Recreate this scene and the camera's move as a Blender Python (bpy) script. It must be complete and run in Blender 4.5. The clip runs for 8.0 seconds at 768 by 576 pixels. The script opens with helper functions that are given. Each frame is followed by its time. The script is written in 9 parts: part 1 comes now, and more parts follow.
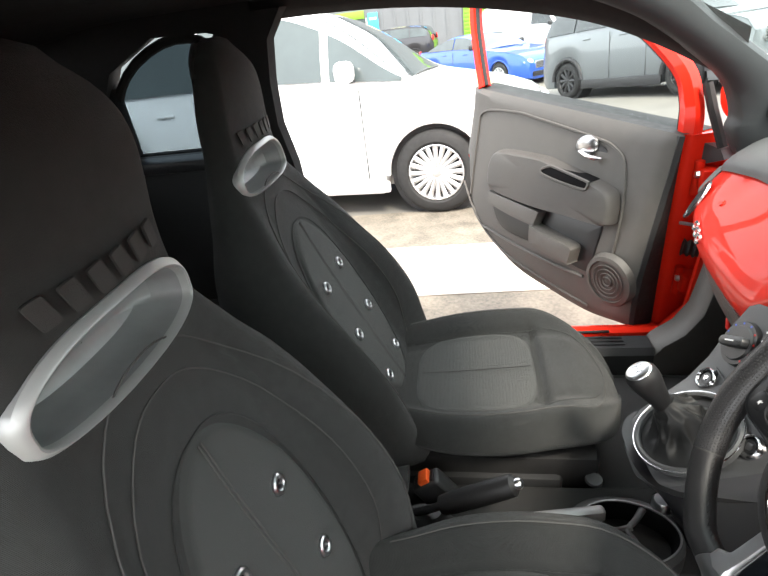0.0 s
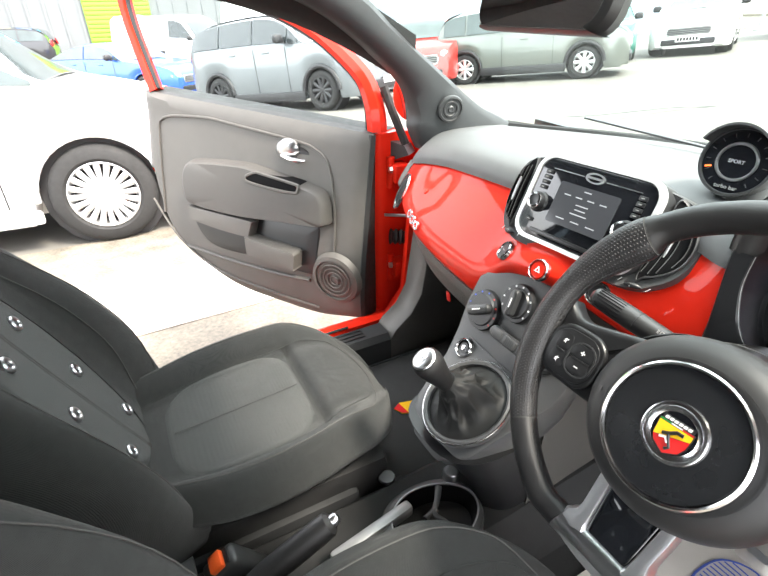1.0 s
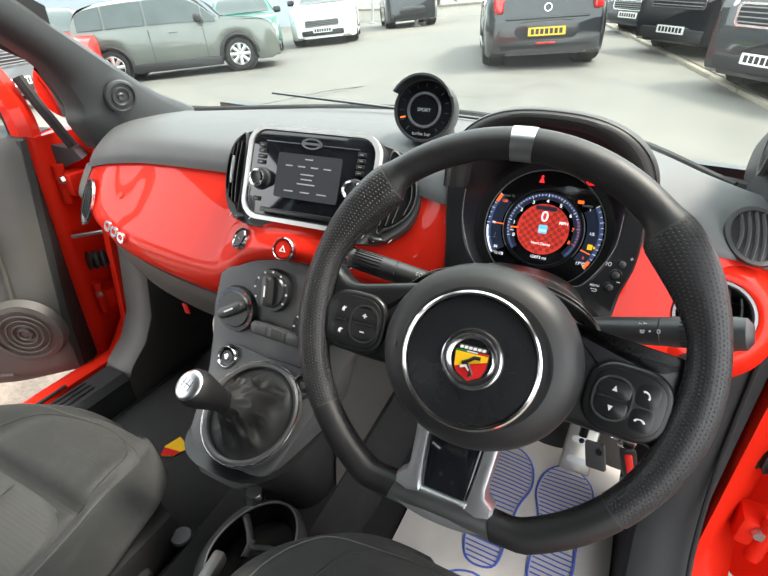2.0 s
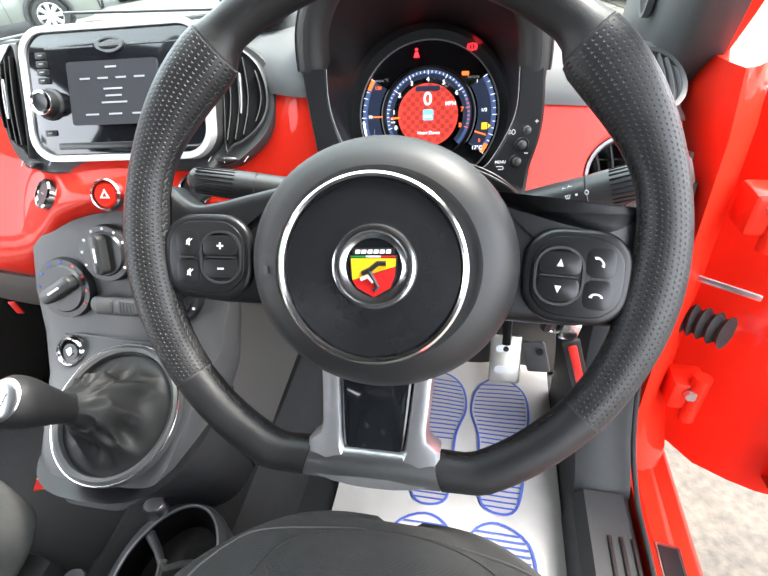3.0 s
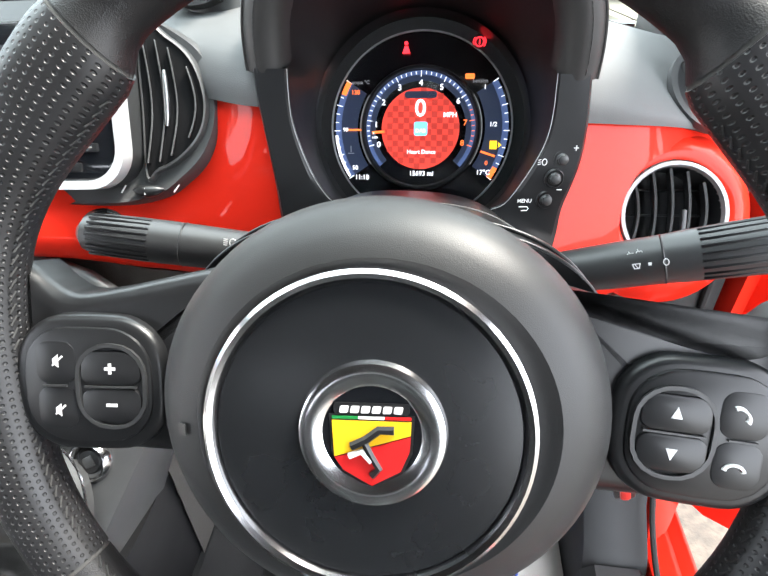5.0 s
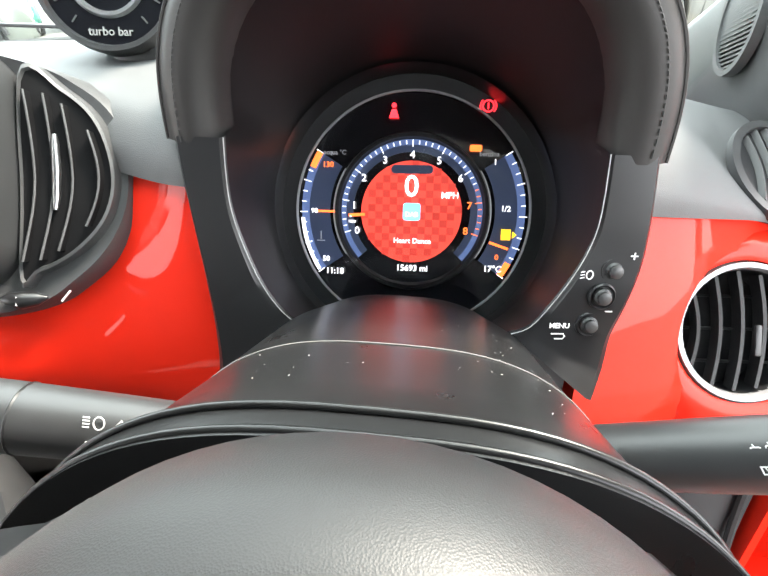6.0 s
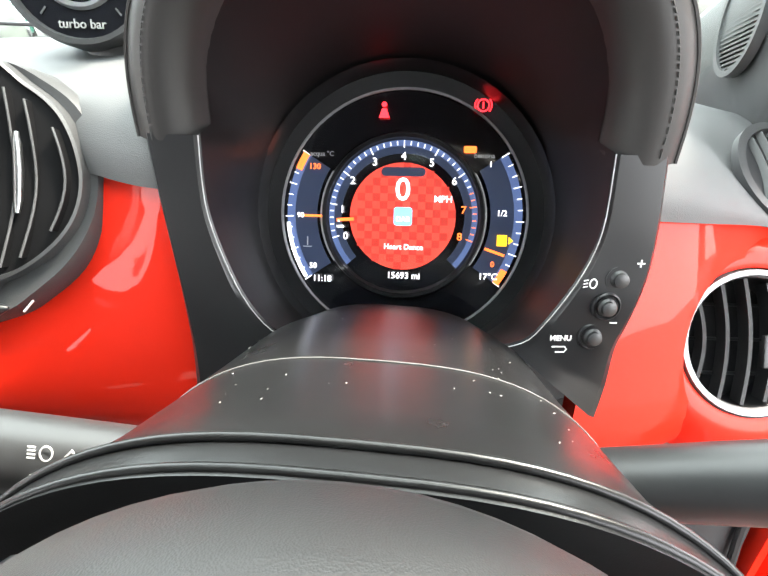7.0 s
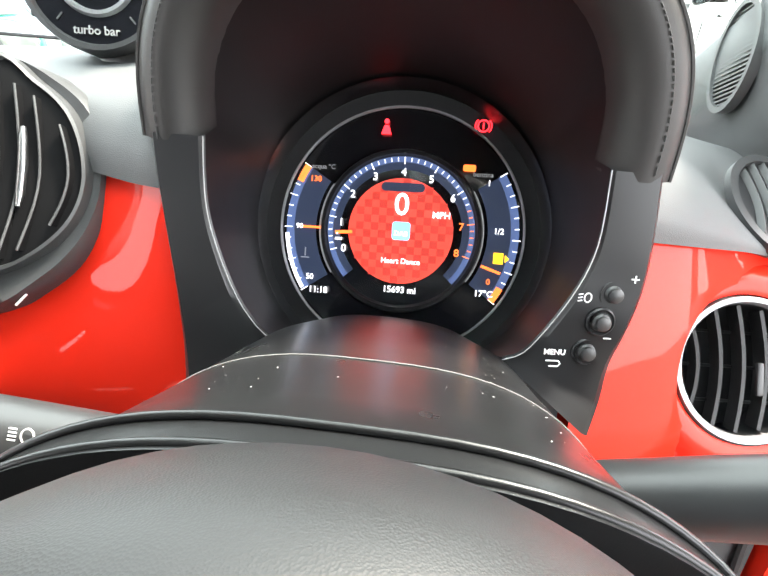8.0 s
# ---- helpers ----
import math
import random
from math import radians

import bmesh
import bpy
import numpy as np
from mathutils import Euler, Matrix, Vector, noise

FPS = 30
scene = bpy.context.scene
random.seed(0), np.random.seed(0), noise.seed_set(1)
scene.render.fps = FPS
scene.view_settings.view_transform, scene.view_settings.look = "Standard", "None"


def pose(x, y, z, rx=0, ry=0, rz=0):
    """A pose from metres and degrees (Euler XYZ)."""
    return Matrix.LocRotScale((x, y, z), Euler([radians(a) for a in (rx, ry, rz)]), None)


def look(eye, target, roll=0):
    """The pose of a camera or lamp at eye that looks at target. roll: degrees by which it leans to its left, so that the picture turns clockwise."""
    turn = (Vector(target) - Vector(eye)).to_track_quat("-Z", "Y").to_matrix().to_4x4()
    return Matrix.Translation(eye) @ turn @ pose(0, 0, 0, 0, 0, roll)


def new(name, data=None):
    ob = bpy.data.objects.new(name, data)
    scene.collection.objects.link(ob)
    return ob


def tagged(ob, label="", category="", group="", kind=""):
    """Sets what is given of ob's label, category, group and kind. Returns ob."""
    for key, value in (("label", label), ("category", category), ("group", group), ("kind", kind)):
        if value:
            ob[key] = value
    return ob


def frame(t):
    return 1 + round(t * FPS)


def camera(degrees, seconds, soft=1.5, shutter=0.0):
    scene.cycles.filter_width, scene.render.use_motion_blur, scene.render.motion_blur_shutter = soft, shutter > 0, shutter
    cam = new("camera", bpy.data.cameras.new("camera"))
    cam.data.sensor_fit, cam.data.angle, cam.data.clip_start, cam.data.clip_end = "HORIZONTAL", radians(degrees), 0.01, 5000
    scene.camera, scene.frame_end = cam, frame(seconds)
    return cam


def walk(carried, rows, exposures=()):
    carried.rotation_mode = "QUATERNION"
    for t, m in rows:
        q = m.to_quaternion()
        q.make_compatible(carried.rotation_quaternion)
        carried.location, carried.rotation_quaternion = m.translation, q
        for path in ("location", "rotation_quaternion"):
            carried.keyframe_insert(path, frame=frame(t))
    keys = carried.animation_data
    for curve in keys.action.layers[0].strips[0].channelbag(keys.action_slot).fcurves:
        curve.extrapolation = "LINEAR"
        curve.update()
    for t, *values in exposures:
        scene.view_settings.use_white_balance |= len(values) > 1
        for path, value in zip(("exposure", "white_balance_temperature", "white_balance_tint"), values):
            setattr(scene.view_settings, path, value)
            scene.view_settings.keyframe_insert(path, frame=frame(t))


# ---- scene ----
cam = camera(75.8, 8.0)
PATH = [
    (0, (0.6212, -0.0287, 1.2744), (-1.0807, -0.3869, 0.2868), -8.25),
    (0.5, (0.5760, -0.0617, 1.2622), (-1.1463, 0.0279, 0.2494), -5.00),
    (1, (0.4876, -0.1174, 1.2221), (-1.0326, 0.6895, 0.2033), -0.50),
    (1.5, (0.4451, -0.1146, 1.2039), (-0.6921, 1.1824, 0.1917), -0.35),
    (2, (0.4186, -0.1021, 1.1755), (-0.3343, 1.4395, 0.1476), 1.05),
    (2.2, (0.4071, -0.0828, 1.1579), (-0.1794, 1.5018, 0.0878), -0.13),
    (3.3, (0.4009, 0.0088, 1.0485), (0.0650, 1.5566, -0.1727), -3.53),
    (3.5, (0.4037, 0.0219, 1.0369), (0.0801, 1.5489, -0.2134), -3.42),
    (4, (0.4028, 0.0297, 1.0148), (0.1090, 1.5127, -0.2945), -3.21),
    (4.5, (0.3833, 0.0603, 1.0315), (0.1341, 1.5470, -0.2829), -2.01),
    (4.8, (0.3680, 0.1010, 1.0460), (0.1230, 1.6310, -0.2190), -1.60),
    (5, (0.3570, 0.1353, 1.0495), (0.1530, 1.7020, -0.1770), -0.67),
    (5.2, (0.3490, 0.1675, 1.0515), (0.1740, 1.7790, -0.1210), 0.15),
    (6.3, (0.3470, 0.2770, 1.0210), (0.1840, 1.9680, -0.0340), 1.30),
    (6.5, (0.3480, 0.2790, 1.0220), (0.1910, 1.9750, -0.0260), 1.30),
    (7, (0.3480, 0.2800, 1.0180), (0.2080, 1.9790, -0.0270), 1.60),
    (7.5, (0.3480, 0.2770, 1.0160), (0.2180, 1.9890, -0.0100), 2.10),
    (8, (0.3490, 0.2740, 1.0080), (0.2160, 2.0350, 0.0690), 4.10),
]
EXPOSURES = [(0, 2.2, 6900, 10), (1, 2.78, 6900, 10), (1.5, 2.2, 6900, 10), (2, 2.1, 6900, 10), (3.3, 3.2, 6500, 10), (4.2, 3.2, 6500, 10), (5, 3.0, 6550, 10), (6.5, 3.42, 6950, 10), (8, 3.42, 6900, 10)]
walk(cam, [(t, look(eye, target, roll)) for t, eye, target, roll in PATH], EXPOSURES)


# ---- light ----
world = bpy.data.worlds.new("sky")
scene.world = world
world.use_nodes = True
wn, wl = world.node_tree.nodes, world.node_tree.links
sky = wn.new("ShaderNodeTexSky")
sky.sky_type, sky.sun_disc = "NISHITA", False
SUN_EL, SUN_AZ = radians(58), radians(60)
sky.sun_elevation, sky.sun_rotation = SUN_EL, SUN_AZ
sky.air_density, sky.dust_density, sky.ozone_density = 1.0, 4.0, 1.0
milky = wn.new("ShaderNodeMixRGB")
milky.blend_type = "MIX"
milky.inputs[0].default_value = 0.72
milky.inputs[2].default_value = (9.0, 9.4, 10.0, 1)
wl.new(sky.outputs[0], milky.inputs[1])
wl.new(milky.outputs[0], wn["Background"].inputs[0])
wn["Background"].inputs[1].default_value = 0.14
sun = new("sun", bpy.data.lights.new("sun", "SUN"))
sun.data.energy, sun.data.angle, sun.data.color = 1.5, radians(12), (1.0, 0.95, 0.88)
sun.matrix_world = look((0, 0, 0), (-math.sin(SUN_AZ) * math.cos(SUN_EL), -math.cos(SUN_AZ) * math.cos(SUN_EL), -math.sin(SUN_EL)))
sun.location = (8, 4, 20)


# ---- materials ----
def mat(name, color, rough=0.5, metal=0.0, vary=0.12, scale=40.0, bump=0.0, bscale=400.0, coat=0.0, sheen=0.0, spec=0.5,
        emit=0.0, kind="noise", stain=0.0, stain_color=(0.3, 0.27, 0.22), island=0.0):
    m = bpy.data.materials.new(name)
    m.use_nodes = True
    nt = m.node_tree
    n, l = nt.nodes, nt.links
    b = n["Principled BSDF"]
    b.inputs["Roughness"].default_value = rough
    b.inputs["Metallic"].default_value = metal
    b.inputs["Coat Weight"].default_value = coat
    b.inputs["Coat Roughness"].default_value = 0.03
    b.inputs["Sheen Weight"].default_value = sheen
    b.inputs["Specular IOR Level"].default_value = spec
    tc = n.new("ShaderNodeTexCoord")
    out = None
    if vary > 0:
        t1, t2 = n.new("ShaderNodeTexNoise"), n.new("ShaderNodeTexNoise")
        t1.inputs["Scale"].default_value, t2.inputs["Scale"].default_value = scale, scale * 0.12
        t1.inputs["Detail"].default_value, t2.inputs["Detail"].default_value = 6.0, 3.0
        l.new(tc.outputs["Object"], t1.inputs["Vector"]), l.new(tc.outputs["Object"], t2.inputs["Vector"])
        add = n.new("ShaderNodeMath")
        add.operation = "ADD"
        l.new(t1.outputs[0], add.inputs[0]), l.new(t2.outputs[0], add.inputs[1])
        mr = n.new("ShaderNodeMapRange")
        mr.inputs[1].default_value, mr.inputs[2].default_value = 0.6, 1.4
        mr.inputs[3].default_value, mr.inputs[4].default_value = 1 - vary, 1 + vary
        l.new(add.outputs[0], mr.inputs[0])
        mul = n.new("ShaderNodeVectorMath")
        mul.operation = "SCALE"
        mul.inputs[0].default_value = color[:3]
        l.new(mr.outputs[0], mul.inputs["Scale"])
        out = mul.outputs[0]
        rr = n.new("ShaderNodeMapRange")
        rr.inputs[1].default_value, rr.inputs[2].default_value = 0.6, 1.4
        rr.inputs[3].default_value, rr.inputs[4].default_value = rough * (1 - min(vary, 0.3)), min(1.0, rough * (1 + min(vary, 0.3)))
        l.new(add.outputs[0], rr.inputs[0])
        l.new(rr.outputs[0], b.inputs["Roughness"])
        if stain > 0:
            t3 = n.new("ShaderNodeTexNoise")
            t3.inputs["Scale"].default_value, t3.inputs["Detail"].default_value = scale * 0.05, 8.0
            l.new(tc.outputs["Object"], t3.inputs["Vector"])
            r3 = n.new("ShaderNodeMapRange")
            r3.inputs[1].default_value, r3.inputs[2].default_value, r3.inputs[4].default_value = 0.48, 0.68, stain
            l.new(t3.outputs[0], r3.inputs[0])
            mx = n.new("ShaderNodeMixRGB")
            mx.inputs[2].default_value = (*stain_color, 1)
            l.new(r3.outputs[0], mx.inputs[0]), l.new(out, mx.inputs[1])
            out = mx.outputs[0]
        l.new(out, b.inputs["Base Color"])
    else:
        b.inputs["Base Color"].default_value = (*color[:3], 1)
    if bump > 0:
        if kind == "noise":
            t = n.new("ShaderNodeTexNoise")
            t.inputs["Scale"].default_value, t.inputs["Detail"].default_value = bscale, 3.0
            l.new(tc.outputs["Object"], t.inputs["Vector"])
            h = t.outputs[0]
        elif kind == "grain":
            t = n.new("ShaderNodeTexVoronoi")
            t.inputs["Scale"].default_value = bscale
            l.new(tc.outputs["Object"], t.inputs["Vector"])
            h = t.outputs["Distance"]
        elif kind == "perf":
            t = n.new("ShaderNodeTexVoronoi")
            t.inputs["Scale"].default_value, t.inputs["Randomness"].default_value = bscale, 0.12
            l.new(tc.outputs["Object"], t.inputs["Vector"])
            pr = n.new("ShaderNodeMapRange")
            pr.inputs[1].default_value, pr.inputs[2].default_value = 0.18, 0.36
            l.new(t.outputs["Distance"], pr.inputs[0])
            h = pr.outputs[0]
        elif kind == "weave":
            w1, w2 = n.new("ShaderNodeTexWave"), n.new("ShaderNodeTexWave")
            w1.bands_direction, w2.bands_direction = "X", "Z"
            for w in (w1, w2):
                w.inputs["Scale"].default_value = bscale
                w.inputs["Distortion"].default_value = 0.4
                l.new(tc.outputs["Object"], w.inputs["Vector"])
            a2 = n.new("ShaderNodeMath")
            a2.operation = "ADD"
            l.new(w1.outputs[1], a2.inputs[0]), l.new(w2.outputs[1], a2.inputs[1])
            h = a2.outputs[0]
        bp = n.new("ShaderNodeBump")
        bp.inputs["Strength"].default_value, bp.inputs["Distance"].default_value = bump, 0.001
        l.new(h, bp.inputs["Height"])
        l.new(bp.outputs[0], b.inputs["Normal"])
    if emit > 0:
        b.inputs["Emission Color"].default_value = (*color[:3], 1)
        b.inputs["Emission Strength"].default_value = emit
    return m


def glass_mat(name, tint=(0.9, 0.95, 0.93), gloss=1.0):
    m = bpy.data.materials.new(name)
    m.use_nodes = True
    n, l = m.node_tree.nodes, m.node_tree.links
    n.remove(n["Principled BSDF"])
    tr, gl, mx, fr = n.new("ShaderNodeBsdfTransparent"), n.new("ShaderNodeBsdfGlossy"), n.new("ShaderNodeMixShader"), n.new("ShaderNodeLayerWeight")
    fr.inputs[0].default_value = 0.5
    pw, sc = n.new("ShaderNodeMath"), n.new("ShaderNodeMath")
    pw.operation, pw.inputs[1].default_value = "POWER", 5.0
    sc.operation, sc.inputs[1].default_value, sc.inputs[2].default_value = "MULTIPLY_ADD", 0.3 * gloss, 0.018 * gloss
    l.new(fr.outputs["Facing"], pw.inputs[0]), l.new(pw.outputs[0], sc.inputs[0])
    tr.inputs[0].default_value = (*tint, 1)
    gl.inputs["Roughness"].default_value = 0.0
    l.new(sc.outputs[0], mx.inputs[0]), l.new(tr.outputs[0], mx.inputs[1]), l.new(gl.outputs[0], mx.inputs[2])
    l.new(mx.outputs[0], n["Material Output"].inputs[0])
    return m


SEAT = mat("seat_cloth", (0.0155, 0.0172, 0.0160), 0.85, vary=0.18, scale=60, bump=0.5, bscale=420, kind="weave", sheen=0.09)
SEAT_IN = mat("seat_insert_cloth", (0.032, 0.0355, 0.0332), 0.8, vary=0.15, scale=80, bump=0.6, bscale=520, kind="weave", sheen=0.12)
THREAD_D = mat("dark_thread", (0.03, 0.03, 0.03), 0.8, vary=0.2, scale=300)
EMBR = mat("embroidery_thread", (0.048, 0.047, 0.045), 0.75, vary=0.35, scale=260, bump=0.5, bscale=900, kind="weave")
THREAD = mat("grey_thread", (0.058, 0.057, 0.054), 0.8, vary=0.2, scale=300)
PLASTIC = mat("black_plastic", (0.030, 0.031, 0.032), 0.42, vary=0.12, scale=50, bump=0.05, bscale=3600, kind="noise", spec=0.6)
PLASTIC_M = mat("matt_black_trim", (0.028, 0.029, 0.03), 0.6, vary=0.15, scale=40, bump=0.15, bscale=1600, kind="grain", spec=0.3)
GREYINK = mat("grey_print", (0.3, 0.3, 0.29), 0.5, vary=0.05)
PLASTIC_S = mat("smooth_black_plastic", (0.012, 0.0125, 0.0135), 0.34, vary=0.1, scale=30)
PAD = mat("dash_pad", (0.10, 0.102, 0.103), 0.62, vary=0.12, scale=30, bump=0.16, bscale=1500, kind="grain", spec=0.35)
DOORP = mat("door_plastic", (0.08, 0.075, 0.068), 0.5, vary=0.12, scale=25, bump=0.3, bscale=900, kind="grain")
DOORF = mat("door_insert_plastic", (0.062, 0.058, 0.053), 0.6, vary=0.12, scale=40, bump=0.4, bscale=700, kind="grain")
GREYP = mat("grey_console_plastic", (0.054, 0.055, 0.056), 0.45, vary=0.12, scale=30, bump=0.12, bscale=1800, kind="grain")
PILLAR_SHADED = mat("pillar_plastic_shaded", (0.026, 0.028, 0.030), 0.5, vary=0.12, scale=30, bump=0.25, bscale=1200, kind="grain")
FORKM = mat("brushed_alloy", (0.64, 0.645, 0.655), 0.30, 0.9, vary=0.06, scale=60)
KNOBL = mat("knob_leather", (0.012, 0.012, 0.0125), 0.55, vary=0.15, scale=60, bump=0.08, bscale=1600, kind="grain", spec=0.3)
LEATHER = mat("black_leather", (0.011, 0.011, 0.0115), 0.44, vary=0.2, scale=60, bump=0.16, bscale=1600, kind="grain")
HOODL = mat("hood_leather", (0.022, 0.021, 0.0205), 0.5, vary=0.15, scale=40, bump=0.06, bscale=2400, kind="grain")
BOOT = mat("boot_leather", (0.009, 0.0095, 0.0095), 0.58, vary=0.2, scale=60, bump=0.12, bscale=1400, kind="grain", spec=0.35)
HUBP = mat("hub_plastic", (0.012, 0.0125, 0.013), 0.50, vary=0.1, scale=30, bump=0.10, bscale=2400, kind="grain", spec=0.55, sheen=0.04)
GLOSSB = mat("gloss_black", (0.008, 0.009, 0.011), 0.08, vary=0.1, scale=20, coat=0.5)
RED = mat("red_paint", (0.68, 0.020, 0.008), 0.5, vary=0.04, scale=6, coat=0.36, spec=0.08)
CHROME = mat("chrome", (0.85, 0.85, 0.86), 0.2, 1.0, vary=0.06, scale=20)
SATIN = mat("satin_silver", (0.55, 0.56, 0.57), 0.3, 1.0, vary=0.08, scale=60)
SILVERG = mat("silver_grey_trim", (0.27, 0.27, 0.275), 0.38, 0.4, vary=0.1, scale=40)
DULLCH = mat("dull_chrome", (0.46, 0.46, 0.47), 0.16, 1.0, vary=0.1, scale=40)
SILVERP = mat("silver_paint", (0.66, 0.66, 0.66), 0.32, 0.4, vary=0.08, scale=60)
RUBBER = mat("rubber", (0.013, 0.013, 0.013), 0.7, vary=0.2, scale=60, bump=0.3, bscale=500)
CARPET = mat("carpet", (0.022, 0.022, 0.022), 0.95, vary=0.35, scale=300, bump=1.0, bscale=1200)
HEAD = mat("headlining", (0.013, 0.013, 0.0135), 0.9, vary=0.12, scale=80, bump=0.3, bscale=900)
PAPER = mat("mat_paper", (0.62, 0.605, 0.575), 0.75, vary=0.10, scale=25, stain=0.5, stain_color=(0.45, 0.4, 0.34))
BLUEINK = mat("blue_ink", (0.06, 0.11, 0.45), 0.7, vary=0.15, scale=60)
WHITEINK = mat("white_print", (0.75, 0.75, 0.75), 0.5, vary=0.05)
ORANGE = mat("orange_plastic", (0.75, 0.1, 0.02), 0.35, vary=0.08, scale=40)
REDP = mat("red_plastic", (0.6, 0.02, 0.015), 0.35, vary=0.08, scale=40)
YELLOW = mat("yellow_enamel", (0.85, 0.5, 0.02), 0.2, vary=0.06, coat=0.6)
REDE = mat("red_enamel", (0.6, 0.02, 0.02), 0.2, vary=0.06, coat=0.6)
GREENE = mat("green_enamel", (0.02, 0.25, 0.06), 0.2, vary=0.06, coat=0.6)
STEELP = mat("steel_pedal", (0.55, 0.53, 0.48), 0.35, 1.0, vary=0.12, scale=80)
GLASS = glass_mat("window_glass")
DOORGLASS = glass_mat("door_glass", (0.93, 0.96, 0.95), 0.15)
TINT = glass_mat("tinted_glass", (0.30, 0.34, 0.36))
MIRROR = mat("mirror_glass", (0.8, 0.82, 0.84), 0.02, 1.0, vary=0)
L_WHITE = mat("lit_white", (0.9, 0.93, 1.0), 0.5, vary=0, emit=0.30)
L_BLUE = mat("lit_blue_dim", (0.05, 0.08, 0.18), 0.4, vary=0, emit=0.2)
L_SLATE = mat("lit_slate", (0.02, 0.03, 0.06), 0.4, vary=0, emit=0.12)
L_RED = mat("lit_red", (0.80, 0.06, 0.04), 0.5, vary=0, emit=0.145)
L_RED2 = mat("lit_red_dark", (0.48, 0.035, 0.025), 0.5, vary=0, emit=0.13)
L_ORANGE = mat("lit_orange", (1.0, 0.16, 0.03), 0.5, vary=0, emit=0.3)
L_AMBER = mat("lit_amber", (1.0, 0.5, 0.02), 0.5, vary=0, emit=0.3)
L_CYAN = mat("lit_cyan", (0.15, 0.55, 0.9), 0.5, vary=0, emit=0.25)
L_WARN = mat("lit_warning_red", (1.0, 0.02, 0.03), 0.5, vary=0, emit=0.6)
L_GREY = mat("lit_grey", (0.3, 0.31, 0.33), 0.5, vary=0, emit=0.07)
SCREEN = mat("screen_glass", (0.03, 0.032, 0.036), 0.12, vary=0.05, emit=0.2)


# ---- mesh helpers ----
def part(name, bm, material, parent=None, label="", smooth=True, sharp=38):
    if isinstance(bm, bpy.types.Mesh):
        me = bm
    else:
        bmesh.ops.recalc_face_normals(bm, faces=bm.faces)
        me = bpy.data.meshes.new(name)
        bm.to_mesh(me)
        bm.free()
    if not me.materials:
        me.materials.append(material)
    if smooth:
        me.polygons.foreach_set("use_smooth", [True] * len(me.polygons))
        me.set_sharp_from_angle(angle=radians(sharp))
    ob = new(name, me)
    if parent:
        ob.parent = parent
    if label:
        ob["label"] = label
    return ob


def thing(name, label, category, m=None, group="", kind=""):
    ob = new(name)
    ob.empty_display_size = 0.05
    if m is not None:
        ob.matrix_world = m
    return tagged(ob, label, category, group, kind)


def basis(o, u, v):
    """A frame at o with x along u, y along v (made square to u) and z = x cross y."""
    u = Vector(u).normalized()
    v = Vector(v)
    v = (v - u * v.dot(u)).normalized()
    w = u.cross(v)
    return Matrix(((u.x, v.x, w.x, o[0]), (u.y, v.y, w.y, o[1]), (u.z, v.z, w.z, o[2]), (0, 0, 0, 1)))


def loft(rings, closed=True, cap=True, m=None):
    bm = bmesh.new()
    vs = [[bm.verts.new((m @ Vector(p)) if m is not None else p) for p in r] for r in rings]
    k = len(rings[0])
    for a, b in zip(vs, vs[1:]):
        for i in range(k if closed else k - 1):
            j = (i + 1) % k
            bm.faces.new((a[i], a[j], b[j], b[i]))
    if cap and closed:
        bm.faces.new(vs[0][::-1])
        bm.faces.new(vs[-1])
    return bm


def join(*bms):
    a = bms[0]
    for b in bms[1:]:
        me = bpy.data.meshes.new("tmp")
        b.to_mesh(me)
        b.free()
        a.from_mesh(me)
        bpy.data.meshes.remove(me)
    return a


def box(sx, sy, sz, m=None, r=0.0, seg=2):
    bm = bmesh.new()
    bmesh.ops.create_cube(bm, size=1)
    bmesh.ops.scale(bm, vec=(sx, sy, sz), verts=bm.verts)
    if r > 0:
        bmesh.ops.bevel(bm, geom=bm.edges[:] + bm.verts[:], offset=min(r, 0.49 * min(sx, sy, sz)), segments=seg, profile=0.5, affect="EDGES")
    if m is not None:
        bmesh.ops.transform(bm, matrix=m, verts=bm.verts)
    return bm


def circle(r, k=32, cx=0.0, cy=0.0, ry=None, a0=0.0, a1=math.tau):
    full = abs(a1 - a0 - math.tau) < 1e-6
    d = k if full else k - 1
    return [(cx + r * math.cos(a0 + (a1 - a0) * i / d), cy + (ry or r) * math.sin(a0 + (a1 - a0) * i / d)) for i in range(k)]


def rrect(w, h, r, k=5, cx=0.0, cy=0.0):
    """Outline of a rounded rectangle, anticlockwise."""
    p = []
    for sx, sy, a in ((1, 1, 0), (-1, 1, 90), (-1, -1, 180), (1, -1, 270)):
        for i in range(k + 1):
            t = radians(a + 90 * i / k)
            p.append((cx + sx * (w / 2 - r) + r * math.cos(t), cy + sy * (h / 2 - r) + r * math.sin(t)))
    return p


